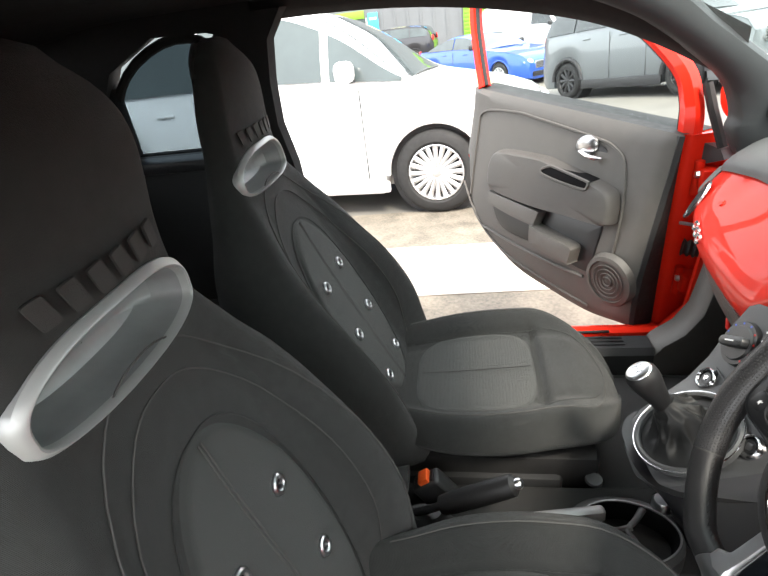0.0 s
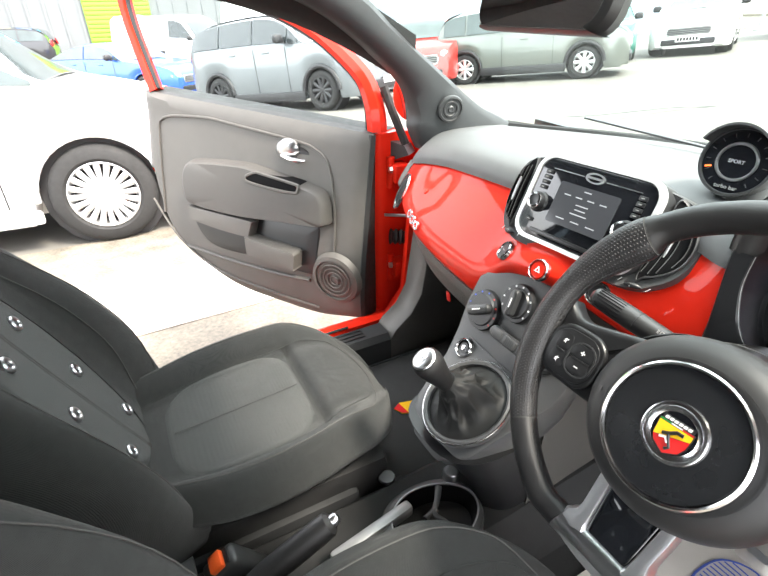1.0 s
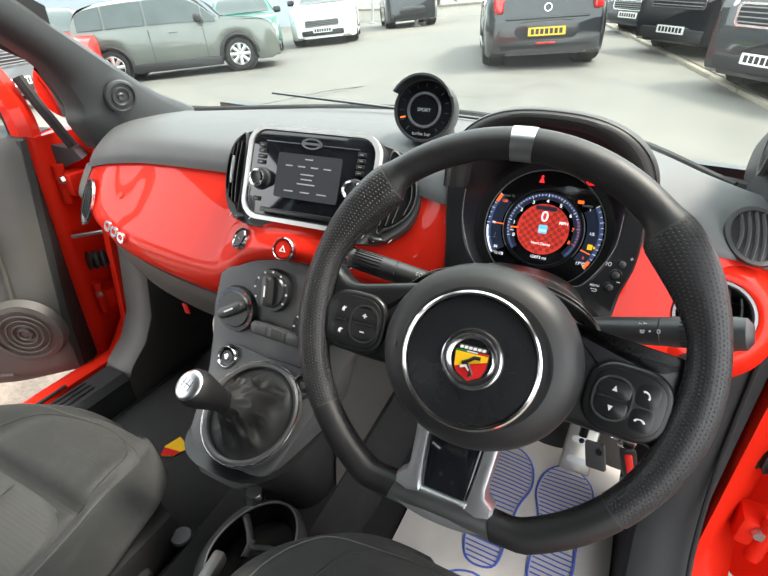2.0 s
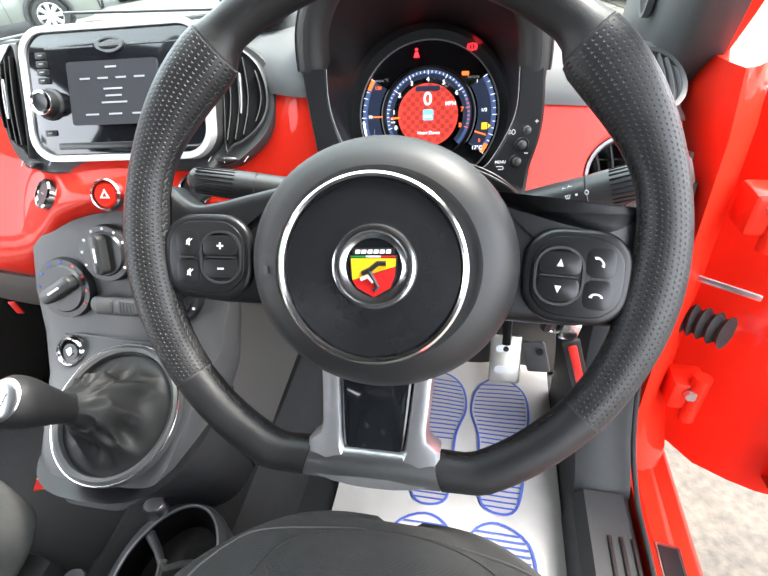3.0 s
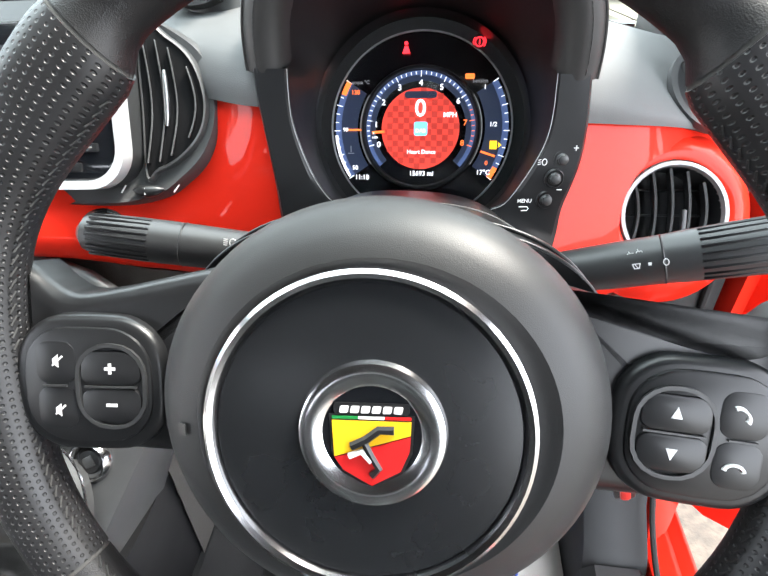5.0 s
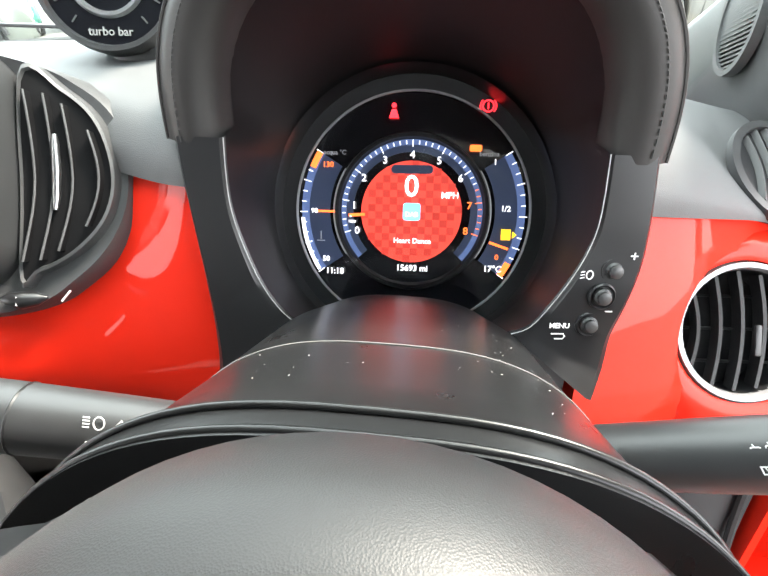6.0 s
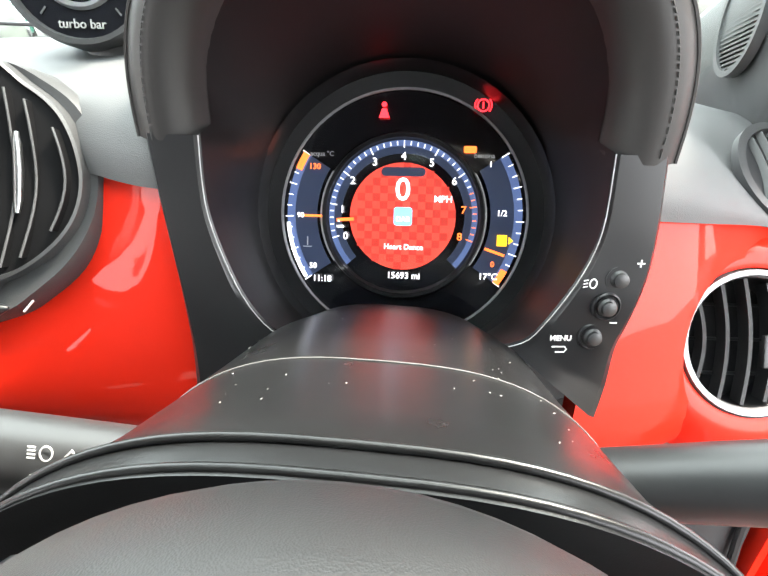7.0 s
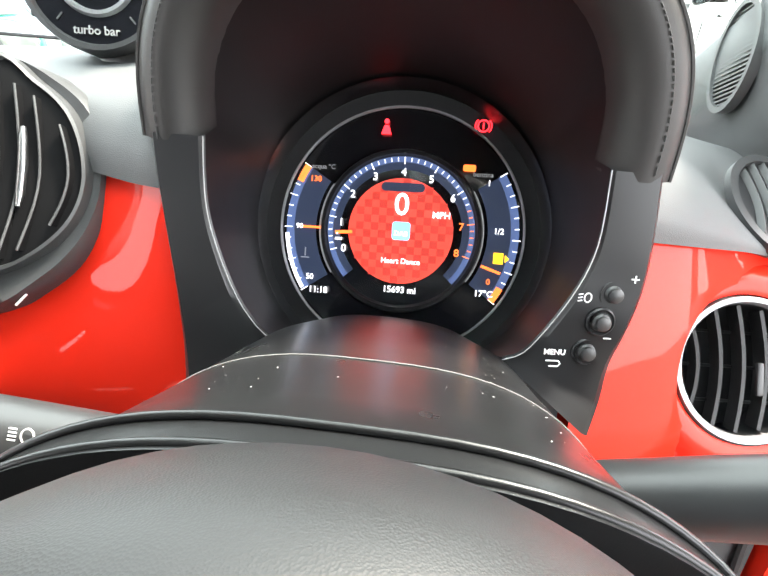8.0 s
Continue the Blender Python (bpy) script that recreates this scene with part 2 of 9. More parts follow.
def smooth_line(pts, n=24, closed=False):
    """Catmull-Rom through the points."""
    P = [Vector(p) for p in pts]
    k = len(P)
    out = []
    segs = k if closed else k - 1
    for i in range(segs):
        a, b, c, d = (P[(i - 1) % k], P[i], P[(i + 1) % k], P[(i + 2) % k]) if closed else (P[max(i - 1, 0)], P[i], P[i + 1], P[min(i + 2, k - 1)])
        m = max(2, round(n / segs))
        for j in range(m):
            t = j / m
            out.append(0.5 * (2 * b + (c - a) * t + (2 * a - 5 * b + 4 * c - d) * t * t + (3 * b - a - 3 * c + d) * t ** 3))
    if not closed:
        out.append(P[-1])
    return out


def slab(outline, depth, m=None, r=0.0, z0=0.0, seg=2):
    """A flat outline raised by depth along z, its upper edge rounded by r."""
    n = len(outline)
    c = Vector((sum(p[0] for p in outline) / n, sum(p[1] for p in outline) / n))
    rings = [[(p[0], p[1], z0) for p in outline]]
    if r > 0:
        P = [Vector(p[:2]) for p in outline]
        area = sum(P[i].x * P[(i + 1) % n].y - P[(i + 1) % n].x * P[i].y for i in range(n))
        nor = []
        for i in range(n):
            d = (P[(i + 1) % n] - P[i - 1])
            q = Vector((d.y, -d.x))
            q = q.normalized() if q.length > 1e-9 else Vector((0, 0))
            nor.append(q if area > 0 else -q)
        for s in range(seg + 1):
            a = math.pi / 2 * s / seg
            off, h = r * (1 - math.cos(a)), depth - r + r * math.sin(a)
            rings.append([(p.x - q.x * off, p.y - q.y * off, z0 + h) for p, q in zip(P, nor)])
    else:
        rings.append([(p[0], p[1], z0 + depth) for p in outline])
    return loft(rings, True, True, m)


def frame_ring(outer, inner, depth, m=None, z0=0.0, lip=0.0):
    """A band between two outlines with equal counts."""
    k = len(outer)
    bm = bmesh.new()
    t = (lambda p: m @ Vector(p)) if m is not None else (lambda p: Vector(p))
    rows = [[(p[0], p[1], z0) for p in outer], [(p[0], p[1], z0 + depth) for p in outer],
            [(p[0], p[1], z0 + depth - lip) for p in inner], [(p[0], p[1], z0) for p in inner]]
    vs = [[bm.verts.new(t(p)) for p in r] for r in rows]
    for a in range(4):
        b = (a + 1) % 4
        for i in range(k):
            j = (i + 1) % k
            bm.faces.new((vs[a][i], vs[a][j], vs[b][j], vs[b][i]))
    return bm


def lathe(profile, k=40, m=None, a0=0.0, a1=math.tau):
    """Turns (radius, height) pairs round z."""
    full = abs(a1 - a0 - math.tau) < 1e-6
    bm = bmesh.new()
    t = (lambda p: m @ Vector(p)) if m is not None else (lambda p: Vector(p))
    n = k if full else k + 1
    vs = [[bm.verts.new(t((r * math.cos(a0 + (a1 - a0) * i / k), r * math.sin(a0 + (a1 - a0) * i / k), h))) for i in range(n)] for r, h in profile]
    for a, b in zip(vs, vs[1:]):
        for i in range(k):
            j = (i + 1) % n
            bm.faces.new((a[i], a[j], b[j], b[i]))
    bmesh.ops.remove_doubles(bm, verts=bm.verts, dist=1e-6)
    return bm


def tube(pts, r, k=10, closed=False, m=None, cap=True, flat=1.0):
    P = [Vector(p) for p in pts]
    n = len(P)
    rad = r if callable(r) else (lambda t: r)
    up = Vector((0, 0, 1))
    d0 = (P[1] - P[0]).normalized()
    if abs(d0.z) > 0.9:
        up = Vector((0, 1, 0))
    side = d0.cross(up).normalized()
    rings = []
    for i in range(n):
        d = (P[(i + 1) % n] - P[i - 1]) if closed else (P[min(i + 1, n - 1)] - P[max(i - 1, 0)])
        d.normalize()
        side = (side - d * side.dot(d)).normalized()
        w = d.cross(side)
        q = rad(i / max(n - 1, 1))
        rings.append([P[i] + side * (q * math.cos(math.tau * j / k)) + w * (q * flat * math.sin(math.tau * j / k)) for j in range(k)])
    if closed:
        rings.append(rings[0])
    bm = loft([[tuple(p) for p in r_] for r_ in rings], True, cap and not closed, m)
    if closed:
        bmesh.ops.remove_doubles(bm, verts=bm.verts, dist=1e-7)
    return bm


def grid(f, nu, nv, m=None):
    """A sheet from f(u, v), u and v from 0 to 1."""
    bm = bmesh.new()
    vs = [[bm.verts.new((m @ Vector(f(i / nu, j / nv))) if m is not None else f(i / nu, j / nv)) for j in range(nv + 1)] for i in range(nu + 1)]
    for i in range(nu):
        for j in range(nv):
            bm.faces.new((vs[i][j], vs[i + 1][j], vs[i + 1][j + 1], vs[i][j + 1]))
    return bm


def thick(bm, t):
    """Gives a sheet a thickness."""
    bmesh.ops.recalc_face_normals(bm, faces=bm.faces)
    bmesh.ops.solidify(bm, geom=bm.faces[:], thickness=t)
    return bm


def text_mesh(s, size, m, depth=0.0004, align="CENTER", shear=0.0):
    cu = bpy.data.curves.new("t", "FONT")
    cu.body, cu.size, cu.align_x, cu.align_y, cu.extrude, cu.shear = s, size, align, "CENTER", depth, shear
    cu.resolution_u = 3
    cu.offset = size * 0.010
    ob = bpy.data.objects.new("t", cu)
    me = bpy.data.meshes.new_from_object(ob)
    bpy.data.objects.remove(ob)
    bpy.data.curves.remove(cu)
    me.transform(m)
    return me


def lerp(a, b, t):
    return a + (b - a) * t


def piece(x, knots):
    """Smooth curve through (x, y) knots."""
    if x <= knots[0][0]:
        return knots[0][1]
    for i in range(len(knots) - 1):
        x0, y0 = knots[i]
        x1, y1 = knots[i + 1]
        if x <= x1:
            t = (x - x0) / (x1 - x0)
            m0 = (y1 - knots[i - 1][1]) / (x1 - knots[i - 1][0]) if i > 0 else (y1 - y0) / (x1 - x0)
            m1 = (knots[i + 2][1] - y0) / (knots[i + 2][0] - x0) if i + 2 < len(knots) else (y1 - y0) / (x1 - x0)
            h = x1 - x0
            return (2 * t ** 3 - 3 * t ** 2 + 1) * y0 + (t ** 3 - 2 * t ** 2 + t) * h * m0 + (-2 * t ** 3 + 3 * t ** 2) * y1 + (t ** 3 - t ** 2) * h * m1
    return knots[-1][1]


def sstep(a, b, x):
    t = min(1.0, max(0.0, (x - a) / (b - a)))
    return t * t * (3 - 2 * t)


def without(bm, test):
    """Takes away the faces whose middle passes the test."""
    bmesh.ops.delete(bm, geom=[f for f in bm.faces if test(f.calc_center_median())], context="FACES")
    return bm

# ---- ground and car shell ----
SLOPE = ((-60, -1.4), (-27, -1.4), (-17.7, -1.3), (-11.6, -0.95), (-8, -0.58), (-3.2, -0.2), (-1, -0.03), (0, 0.0), (60, 0.0))


def ground_z(x, y):
    return piece(max(-59.0, min(59.0, x)), SLOPE) + 0.04 * max(0.0, min(22.0, y - 1.5))


ASPHALT = mat("worn_asphalt", (0.125, 0.12, 0.108), 0.9, vary=0.3, scale=3.0, bump=0.8, bscale=60, stain=0.5, stain_color=(0.18, 0.165, 0.14))
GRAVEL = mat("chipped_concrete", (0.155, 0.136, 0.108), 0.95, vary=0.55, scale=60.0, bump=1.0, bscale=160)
# darker copy of the gravel, so bright daylight does not wash it out
GRAVEL_DIM = mat("dimmed_gravel", (0.082, 0.073, 0.059), 0.95, vary=0.85, scale=55.0, bump=1.0, bscale=150)
CONCRETE = mat("pale_concrete", (0.36, 0.335, 0.30), 0.9, vary=0.12, scale=6.0, bump=0.4, bscale=80)


def coords(lo, hi, near, n):
    """Spacing that is fine about 0 and coarse far out."""
    out = []
    for i in range(n + 1):
        t = -1 + 2 * i / n
        v = near * t + (abs(t) ** 4) * (hi if t > 0 else -lo) * (1 if t > 0 else -1)
        out.append(v)
    return out


xs, ys = coords(-900, 900, 30, 90), coords(-900, 900, 30, 90)
gb = bmesh.new()
gv = [[gb.verts.new((x, y, ground_z(x, y))) for y in ys] for x in xs]
for i in range(90):
    for j in range(90):
        gb.faces.new((gv[i][j], gv[i + 1][j], gv[i + 1][j + 1], gv[i][j + 1]))
ground = tagged(part("ground", gb, ASPHALT), "worn pale tarmac of a car sales forecourt", "ground", kind="structure")


def ground_patch(name, pts, material, label, up=0.004, n=14, ragged=0.0):
    a, b, c, d = (Vector((*p, 0)) for p in pts)

    def f(u, v):
        p = a.lerp(b, u).lerp(d.lerp(c, u), v)
        e = ragged * max(abs(2 * u - 1), abs(2 * v - 1)) ** 4
        p.x += e * (noise.noise(Vector((p.x * 1.3, p.y * 1.7, 3))) + 0.5 * noise.noise(Vector((p.x * 5, p.y * 5, 7))))
        p.y += e * noise.noise(Vector((p.x * 1.5, p.y * 1.1, 9)))
        return (p.x, p.y, ground_z(p.x, p.y) + up)
    return tagged(part(name, thick(grid(f, n, n), 0.003), material), label, "ground", kind="structure")


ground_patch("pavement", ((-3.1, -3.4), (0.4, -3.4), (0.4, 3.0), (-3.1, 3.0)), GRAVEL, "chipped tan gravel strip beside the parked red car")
ground_patch("pavement", ((-2.3, -3.4), (-1.5, -3.4), (-1.64, 1.6), (-2.3, 1.6)), CONCRETE, "pale bleached concrete slab between two parking bays", 0.009)
# same gravel as the other side, dimmed by colour to offset the light
ground_patch("pavement", ((0.4, -3.2), (3.0, -3.2), (3.0, 3.0), (0.4, 3.0)), GRAVEL_DIM, "chipped tan gravel beside the open driver's door, colour darkened against glare")

# floor pan, tunnel and carpet
floor = tagged(part("floor", box(1.24, 2.2, 0.06, pose(0, 0.0, 0.225), 0.02), CARPET), "black felt carpet on the car floor", "floor", kind="structure")


def toe(u, v):
    x = lerp(-0.6, 0.6, u)
    y = piece(v, ((0, 0.81), (0.5, 0.90), (1, 0.98)))
    return (x, y, piece(v, ((0, 0.25), (0.5, 0.36), (1, 0.66))))


tagged(part("floor", thick(grid(toe, 8, 10), 0.02), CARPET), "black felt carpet rising to the bulkhead", "floor", kind="structure")
tagged(part("wall_front", box(1.24, 0.03, 0.5, pose(0, 0.99, 0.66)), PLASTIC_S), "dark bulkhead behind the dashboard", "wall", kind="structure")
tun = [[(-0.13, y, 0.25), (-0.11, y, z - 0.03), (-0.085, y, z), (0.085, y, z), (0.11, y, z - 0.03), (0.13, y, 0.25)] for y, z in
       ((-1.0, 0.37), (-0.3, 0.37), (0.15, 0.37), (0.35, 0.38), (0.6, 0.40), (0.98, 0.45))]
tagged(part("floor", loft(tun, True, True), CARPET), "carpeted transmission tunnel", "floor", kind="structure")


# sills, pillars and roof rails of both sides, mirrored
def side_shell(s):
    w = 0.018 if s > 0 else 0.0
    # inner sill trim: ribbed kick plate
    sec = lambda y: [(s * (0.555 + w), y, 0.25), (s * (0.56 + w), y, 0.335), (s * (0.575 + w), y, 0.352), (s * (0.632 + w), y, 0.352), (s * (0.642 + w), y, 0.34), (s * (0.645 + w), y, 0.25)]
    trim = part("trim", loft([sec(y) for y in (-0.62, -0.2, 0.2, 0.36, 0.46)], True, True), PLASTIC_M)
    tagged(trim, "black plastic sill trim inside the door opening", "sill trim", kind="structure")
    for dx in (-0.016, 0.0, 0.016):
        part("rib", box(0.006, 0.34, 0.0025, pose(s * (0.606 + 1.6 * w + dx), 0.22, 0.354), 0.002), PLASTIC_S, trim)
    part("seal", tube(smooth_line([(s * (0.648 + w), -0.6, 0.356), (s * (0.648 + w), 0.0, 0.356), (s * (0.648 + w), 0.36, 0.358), *(((s * (0.645 + w), 0.455, 0.375), (s * (0.64 + w), 0.525, 0.45), (s * (0.642 + w * 0.5), 0.572, 0.6), (s * 0.642, 0.600, 0.84)) if s > 0 else ())], 40), 0.004, 8), RUBBER, trim, "black rubber door seal")
    # red painted outer sill with a step
    osec = lambda y: [(s * (0.648 + w), y, 0.2), (s * (0.648 + w), y, 0.352), (s * (0.664 + w * 0.7), y, 0.356), (s * 0.70, y, 0.345), (s * 0.715, y, 0.33), (s * 0.72, y, 0.31), (s * 0.75, y, 0.30), (s * 0.765, y, 0.28), (s * 0.765, y, 0.2)]
    sill = part("sill", loft([osec(y) for y in (-0.62, -0.1, 0.3, 0.52, 0.62)], True, True), RED)
    tagged(sill, "glossy red painted door sill", "sill", kind="structure")
    part("sill_plate", box(0.036, 0.58 if w else 0.42, 0.003, pose(s * (0.684 + w * 0.6), 0.10 if w else 0.02, 0.3525, 0, s * 13, 0), 0.001), SATIN, sill, "brushed silver edged sill plate")
    part("sill_plate_inlay", box(0.028, 0.57 if w else 0.4, 0.003, pose(s * (0.683 + w * 0.6), 0.10 if w else 0.02, 0.3545, 0, s * 13, 0), 0.001), PLASTIC_S, sill, "black sill plate inlay")
    # front door jamb in red, from the sill up to the mirror
    jsec = lambda z, y0, x1: [(s * (0.648 + w), y0, z), (s * (0.655 + w), y0 - 0.03, z), (s * 0.69, y0 - 0.02, z), (s * 0.72, y0 + 0.02, z), (s * x1, y0 + 0.05, z), (s * x1, y0 + 0.2, z), (s * 0.648, y0 + 0.2, z)]
    jamb = part("jamb", loft([jsec(0.2, 0.50, 0.74), jsec(0.34, 0.52, 0.74), jsec(0.42, 0.585, 0.735), jsec(0.6, 0.60, 0.735), *((jsec(0.82, 0.62, 0.73), jsec(0.865, 0.65, 0.72)) if s < 0 else (jsec(0.86, 0.62, 0.73), jsec(0.93, 0.64, 0.72)))], True, True), RED)
    tagged(jamb, "red painted front door jamb with hinges", "door jamb", kind="structure")
    for z in (0.47, 0.78):
        h = part("hinge", join(box(0.05, 0.05, 0.055, pose(s * 0.735, 0.585, z), 0.008), lathe([(0, -0.045), (0.012, -0.045), (0.012, 0.045), (0, 0.045)], 14, pose(s * 0.745, 0.562, z))), RED, jamb)
        part("bolt", lathe([(0, 0.008), (0.009, 0.008), (0.011, 0), (0, 0)], 6, pose(s * 0.735, 0.559, z + 0.012, 90)), SATIN, h)
    # kick trim ahead of the sill
    ksec = lambda z, y0: [(s * (0.56 + w), y0 + 0.03, z), (s * (0.564 + w), y0 + 0.012, z), (s * (0.578 + w), y0 + 0.002, z), (s * (0.61 + w), y0, z), (s * (0.645 + w), y0 + 0.004, z), (s * (0.645 + w), y0 + 0.3, z), (s * (0.56 + w), y0 + 0.3, z)]
    tagged(part("trim", loft([ksec(0.25, 0.44), ksec(0.33, 0.45), ksec(0.36, 0.47), ksec(0.40, 0.52), ksec(0.46, 0.555), ksec(0.6, 0.575), ksec(0.8, 0.6)], True, True), DOORP if s < 0 else PLASTIC_M), "grey footwell side trim" if s < 0 else "black footwell side trim", "trim", kind="structure")
    # windscreen pillar trim: broad at the dash, slim at the roof
    edge = ((0.585, 0.872, 0.93, 0.885), (0.556, 0.93, 0.83, 0.935), (0.558, 0.968, 0.76, 0.968), (0.524, 1.04, 0.662, 1.036), (0.445, 1.109, 0.565, 1.107), (0.375, 1.16, 0.485, 1.167), (0.31, 1.198, 0.42, 1.222), (0.20, 1.243, 0.30, 1.288), (0.05, 1.28, 0.16, 1.33))
    if s > 0:
        edge = ((0.72, 0.885, 1.0, 0.91), (0.675, 0.93, 0.99, 0.945), (0.645, 0.968, 0.94, 0.981), (0.60, 1.04, 0.812, 1.037), (0.51, 1.109, 0.68, 1.107), (0.43, 1.16, 0.57, 1.167), (0.35, 1.198, 0.47, 1.222), (0.22, 1.243, 0.32, 1.288), (0.05, 1.28, 0.16, 1.33))
    rear_e = smooth_line([(0, a, b) for a, b, c, d in edge], 32)
    fore_e = smooth_line([(0, c, d) for a, b, c, d in edge], 32)
    rings = []
    for i, (p, q) in enumerate(zip(rear_e, fore_e)):
        t = i / 32
        xi = lerp(0.592, 0.575, t)
        sh = 0.026 if s > 0 else 0.0
        rings.append([(s * (xi + dx + sh * (1 - t)), lerp(p.y, q.y, k), lerp(p.z, q.z, k)) for k, dx in ((0.0, 0.06), (0.0, 0.022), (0.04, 0.008), (0.2, -0.004), (0.5, -0.010), (0.8, -0.006), (0.95, 0.008), (1.0, 0.024), (1.0, 0.06))])
    line = [Vector((s * 0.61, lerp(p.y, q.y, 0.45), lerp(p.z, q.z, 0.45))) for p, q in zip(rear_e, fore_e)]
    # one trim in two tones: shaded on the passenger side, lit on the driver's
    ap = part("wall_pillar", loft(rings, True, True), PILLAR_SHADED if s < 0 else GREYP)
    tagged(ap, "grey plastic windscreen pillar trim with a round tweeter, coloured darker for shade" if s < 0 else "grey plastic windscreen pillar trim, coloured lighter for the light on it", "pillar", kind="structure")
    if s < 0:
        tm = basis((s * 0.571, 0.637, 0.978), (0.05, 0.6, -0.75), (0.25, 0.75, 0.62))
        tm = tm if (tm.to_3x3() @ Vector((0, 0, 1))).x > 0 else tm @ pose(0, 0, 0, 180)
        part("tweeter", lathe([(0, 0.004), (0.006, 0.006), (0.009, 0.003), (0.014, 0.003), (0.016, 0.006), (0.019, 0.006), (0.021, 0.003), (0.026, 0.003), (0.028, 0.007), (0.032, 0.006), (0.034, 0.0), (0.0, -0.01)], 36, tm), PLASTIC, ap, "round black tweeter grille with raised rings")
    else:
        tm = basis((0.6005, 0.764, 1.003), (0.06, 0.93, -0.30), (0.05, 0.28, 0.95))
        tm = tm if (tm.to_3x3() @ Vector((0, 0, 1))).x < 0 else tm @ pose(0, 0, 0, 0, 180)
        tw = part("tweeter", frame_ring(circle(0.036, 40, 0, 0, 0.046), circle(0.031, 40, 0, 0, 0.041), 0.008, tm), GREYP, ap, "oval loudspeaker grille with fine ribs")
        part("grille_back", slab(circle(0.0315, 32, 0, 0, 0.0415), 0.002, tm), PLASTIC_S, tw)
        for i in range(21):
            yy = -0.038 + 0.0038 * i
            part("rib", box(2 * 0.031 * math.sqrt(1 - (yy / 0.0415) ** 2), 0.0016, 0.003, tm @ pose(0, yy, 0.004)), GREYP, tw)
    # outside face of the pillar in red
    rings = [[(s * x, lerp(p.y, q.y, k), lerp(p.z, q.z, k)) for k, x in ((0.38 if s < 0 else 0.05, 0.655), (0.46 if s < 0 else 0.1, 0.69), (0.8, 0.685), (0.98, 0.655))] for p, q in zip(rear_e, fore_e)]
    tagged(part("wall_pillar", loft(rings, True, True), RED), "red painted outer windscreen pillar", "pillar", kind="structure")
    # roof rail above the door and the B pillar
    xr_ = 0.66 if s < 0 else 0.70
    rail = smooth_line([(s * 0.645, 0.54, 1.045), (s * xr_, 0.40, 1.124), (s * xr_, 0.24, 1.191), (s * xr_, 0.03, 1.241), (s * xr_, -0.186, 1.27), (s * xr_, -0.4, 1.28), (s * 0.66, -0.62, 1.28)], 24)
    rings = [[tuple(p + Vector((s * a, 0, b))) for a, b in ((0.03, 0.0), (0.012, -0.004), (-0.02, 0.012), (-0.06, 0.06), (-0.06, 0.10), (0.05, 0.10), (0.07, 0.03))] for p in rail]
    tagged(part("wall_rail", loft(rings, True, True), HEAD), "dark cloth roof rail above the door", "roof rail", kind="structure")
    part_b = []
    for z, y0 in ((0.3, -0.44), (0.6, -0.465), (0.8, -0.468), (0.95, -0.475), (1.05, -0.494), (1.15, -0.49), (1.24, -0.475), (1.3, -0.43)):
        part_b.append([(s * 0.60, y0, z), (s * 0.635, y0 + 0.006, z), (s * 0.66, y0 - 0.02, z), (s * 0.66, y0 - 0.13, z), (s * 0.61, y0 - 0.15, z), (s * 0.595, y0 - 0.06, z)])
    tagged(part("wall_pillar", loft(part_b, True, True), HEAD), "black door pillar behind the front seat", "pillar", kind="structure")
    # rear quarter: panel below, window band and pillar
    tagged(part("wall_quarter", box(0.06, 0.86, 0.70, pose(s * 0.64, -1.0, 0.645), 0.02), PLASTIC), "dark rear quarter trim", "quarter panel", kind="structure")
    tagged(part("wall_quarter", box(0.05, 0.56, 0.36, pose(s * 0.64, -1.20, 1.15), 0.02), HEAD), "dark rear pillar trim", "quarter panel", kind="structure")
    tagged(part("trim", box(0.09, 0.5, 0.035, pose(s * 0.61, -0.86, 0.975), 0.012), PLASTIC), "black ledge under the rear side window", "trim", kind="structure")
    win = smooth_line([(s * 0.645, -0.58, 0.99), (s * 0.645, -0.6, 1.18), (s * 0.64, -0.655, 1.255), (s * 0.64, -0.76, 1.26), (s * 0.64, -0.88, 1.2), (s * 0.643, -0.95, 1.1), (s * 0.645, -0.96, 0.99)], 20)
    wb = bmesh.new()
    wb.faces.new([wb.verts.new(p) for p in win])
    w = part("window_%d" % (3 if s < 0 else 4), thick(wb, 0.004), TINT, smooth=False)
    w.visible_shadow = False
    tagged(w, "tinted rear side window", "window", kind="structure")
    part("window_frame", tube(win, 0.012, 8, True), RUBBER, w)
    # quarter panel above the window
    qb = [[(s * 0.60, y, z0), (s * 0.66, y, z0 + 0.01), (s * 0.66, y, 1.36), (s * 0.60, y, 1.36)] for y, z0 in ((-0.5, 1.24), (-0.62, 1.27), (-0.76, 1.275), (-0.9, 1.21), (-0.98, 1.08))]
    tagged(part("wall_quarter", loft(qb, True, True), HEAD), "dark cloth trim above the rear side window", "quarter panel", kind="structure")


for s in (-1, 1):
    side_shell(s)


def roof(u, v):
    x = lerp(-0.67, 0.67, u)
    y = lerp(-1.35, 0.22, v)
    return (x, y, 1.405 - 0.055 * (x / 0.67) ** 2 - 0.085 * sstep(-0.05, 0.3, y) - 0.05 * sstep(-0.8, -1.35, y))


tagged(part("ceiling", thick(grid(roof, 12, 14), 0.04), HEAD), "dark grey cloth roof lining", "ceiling", kind="structure")
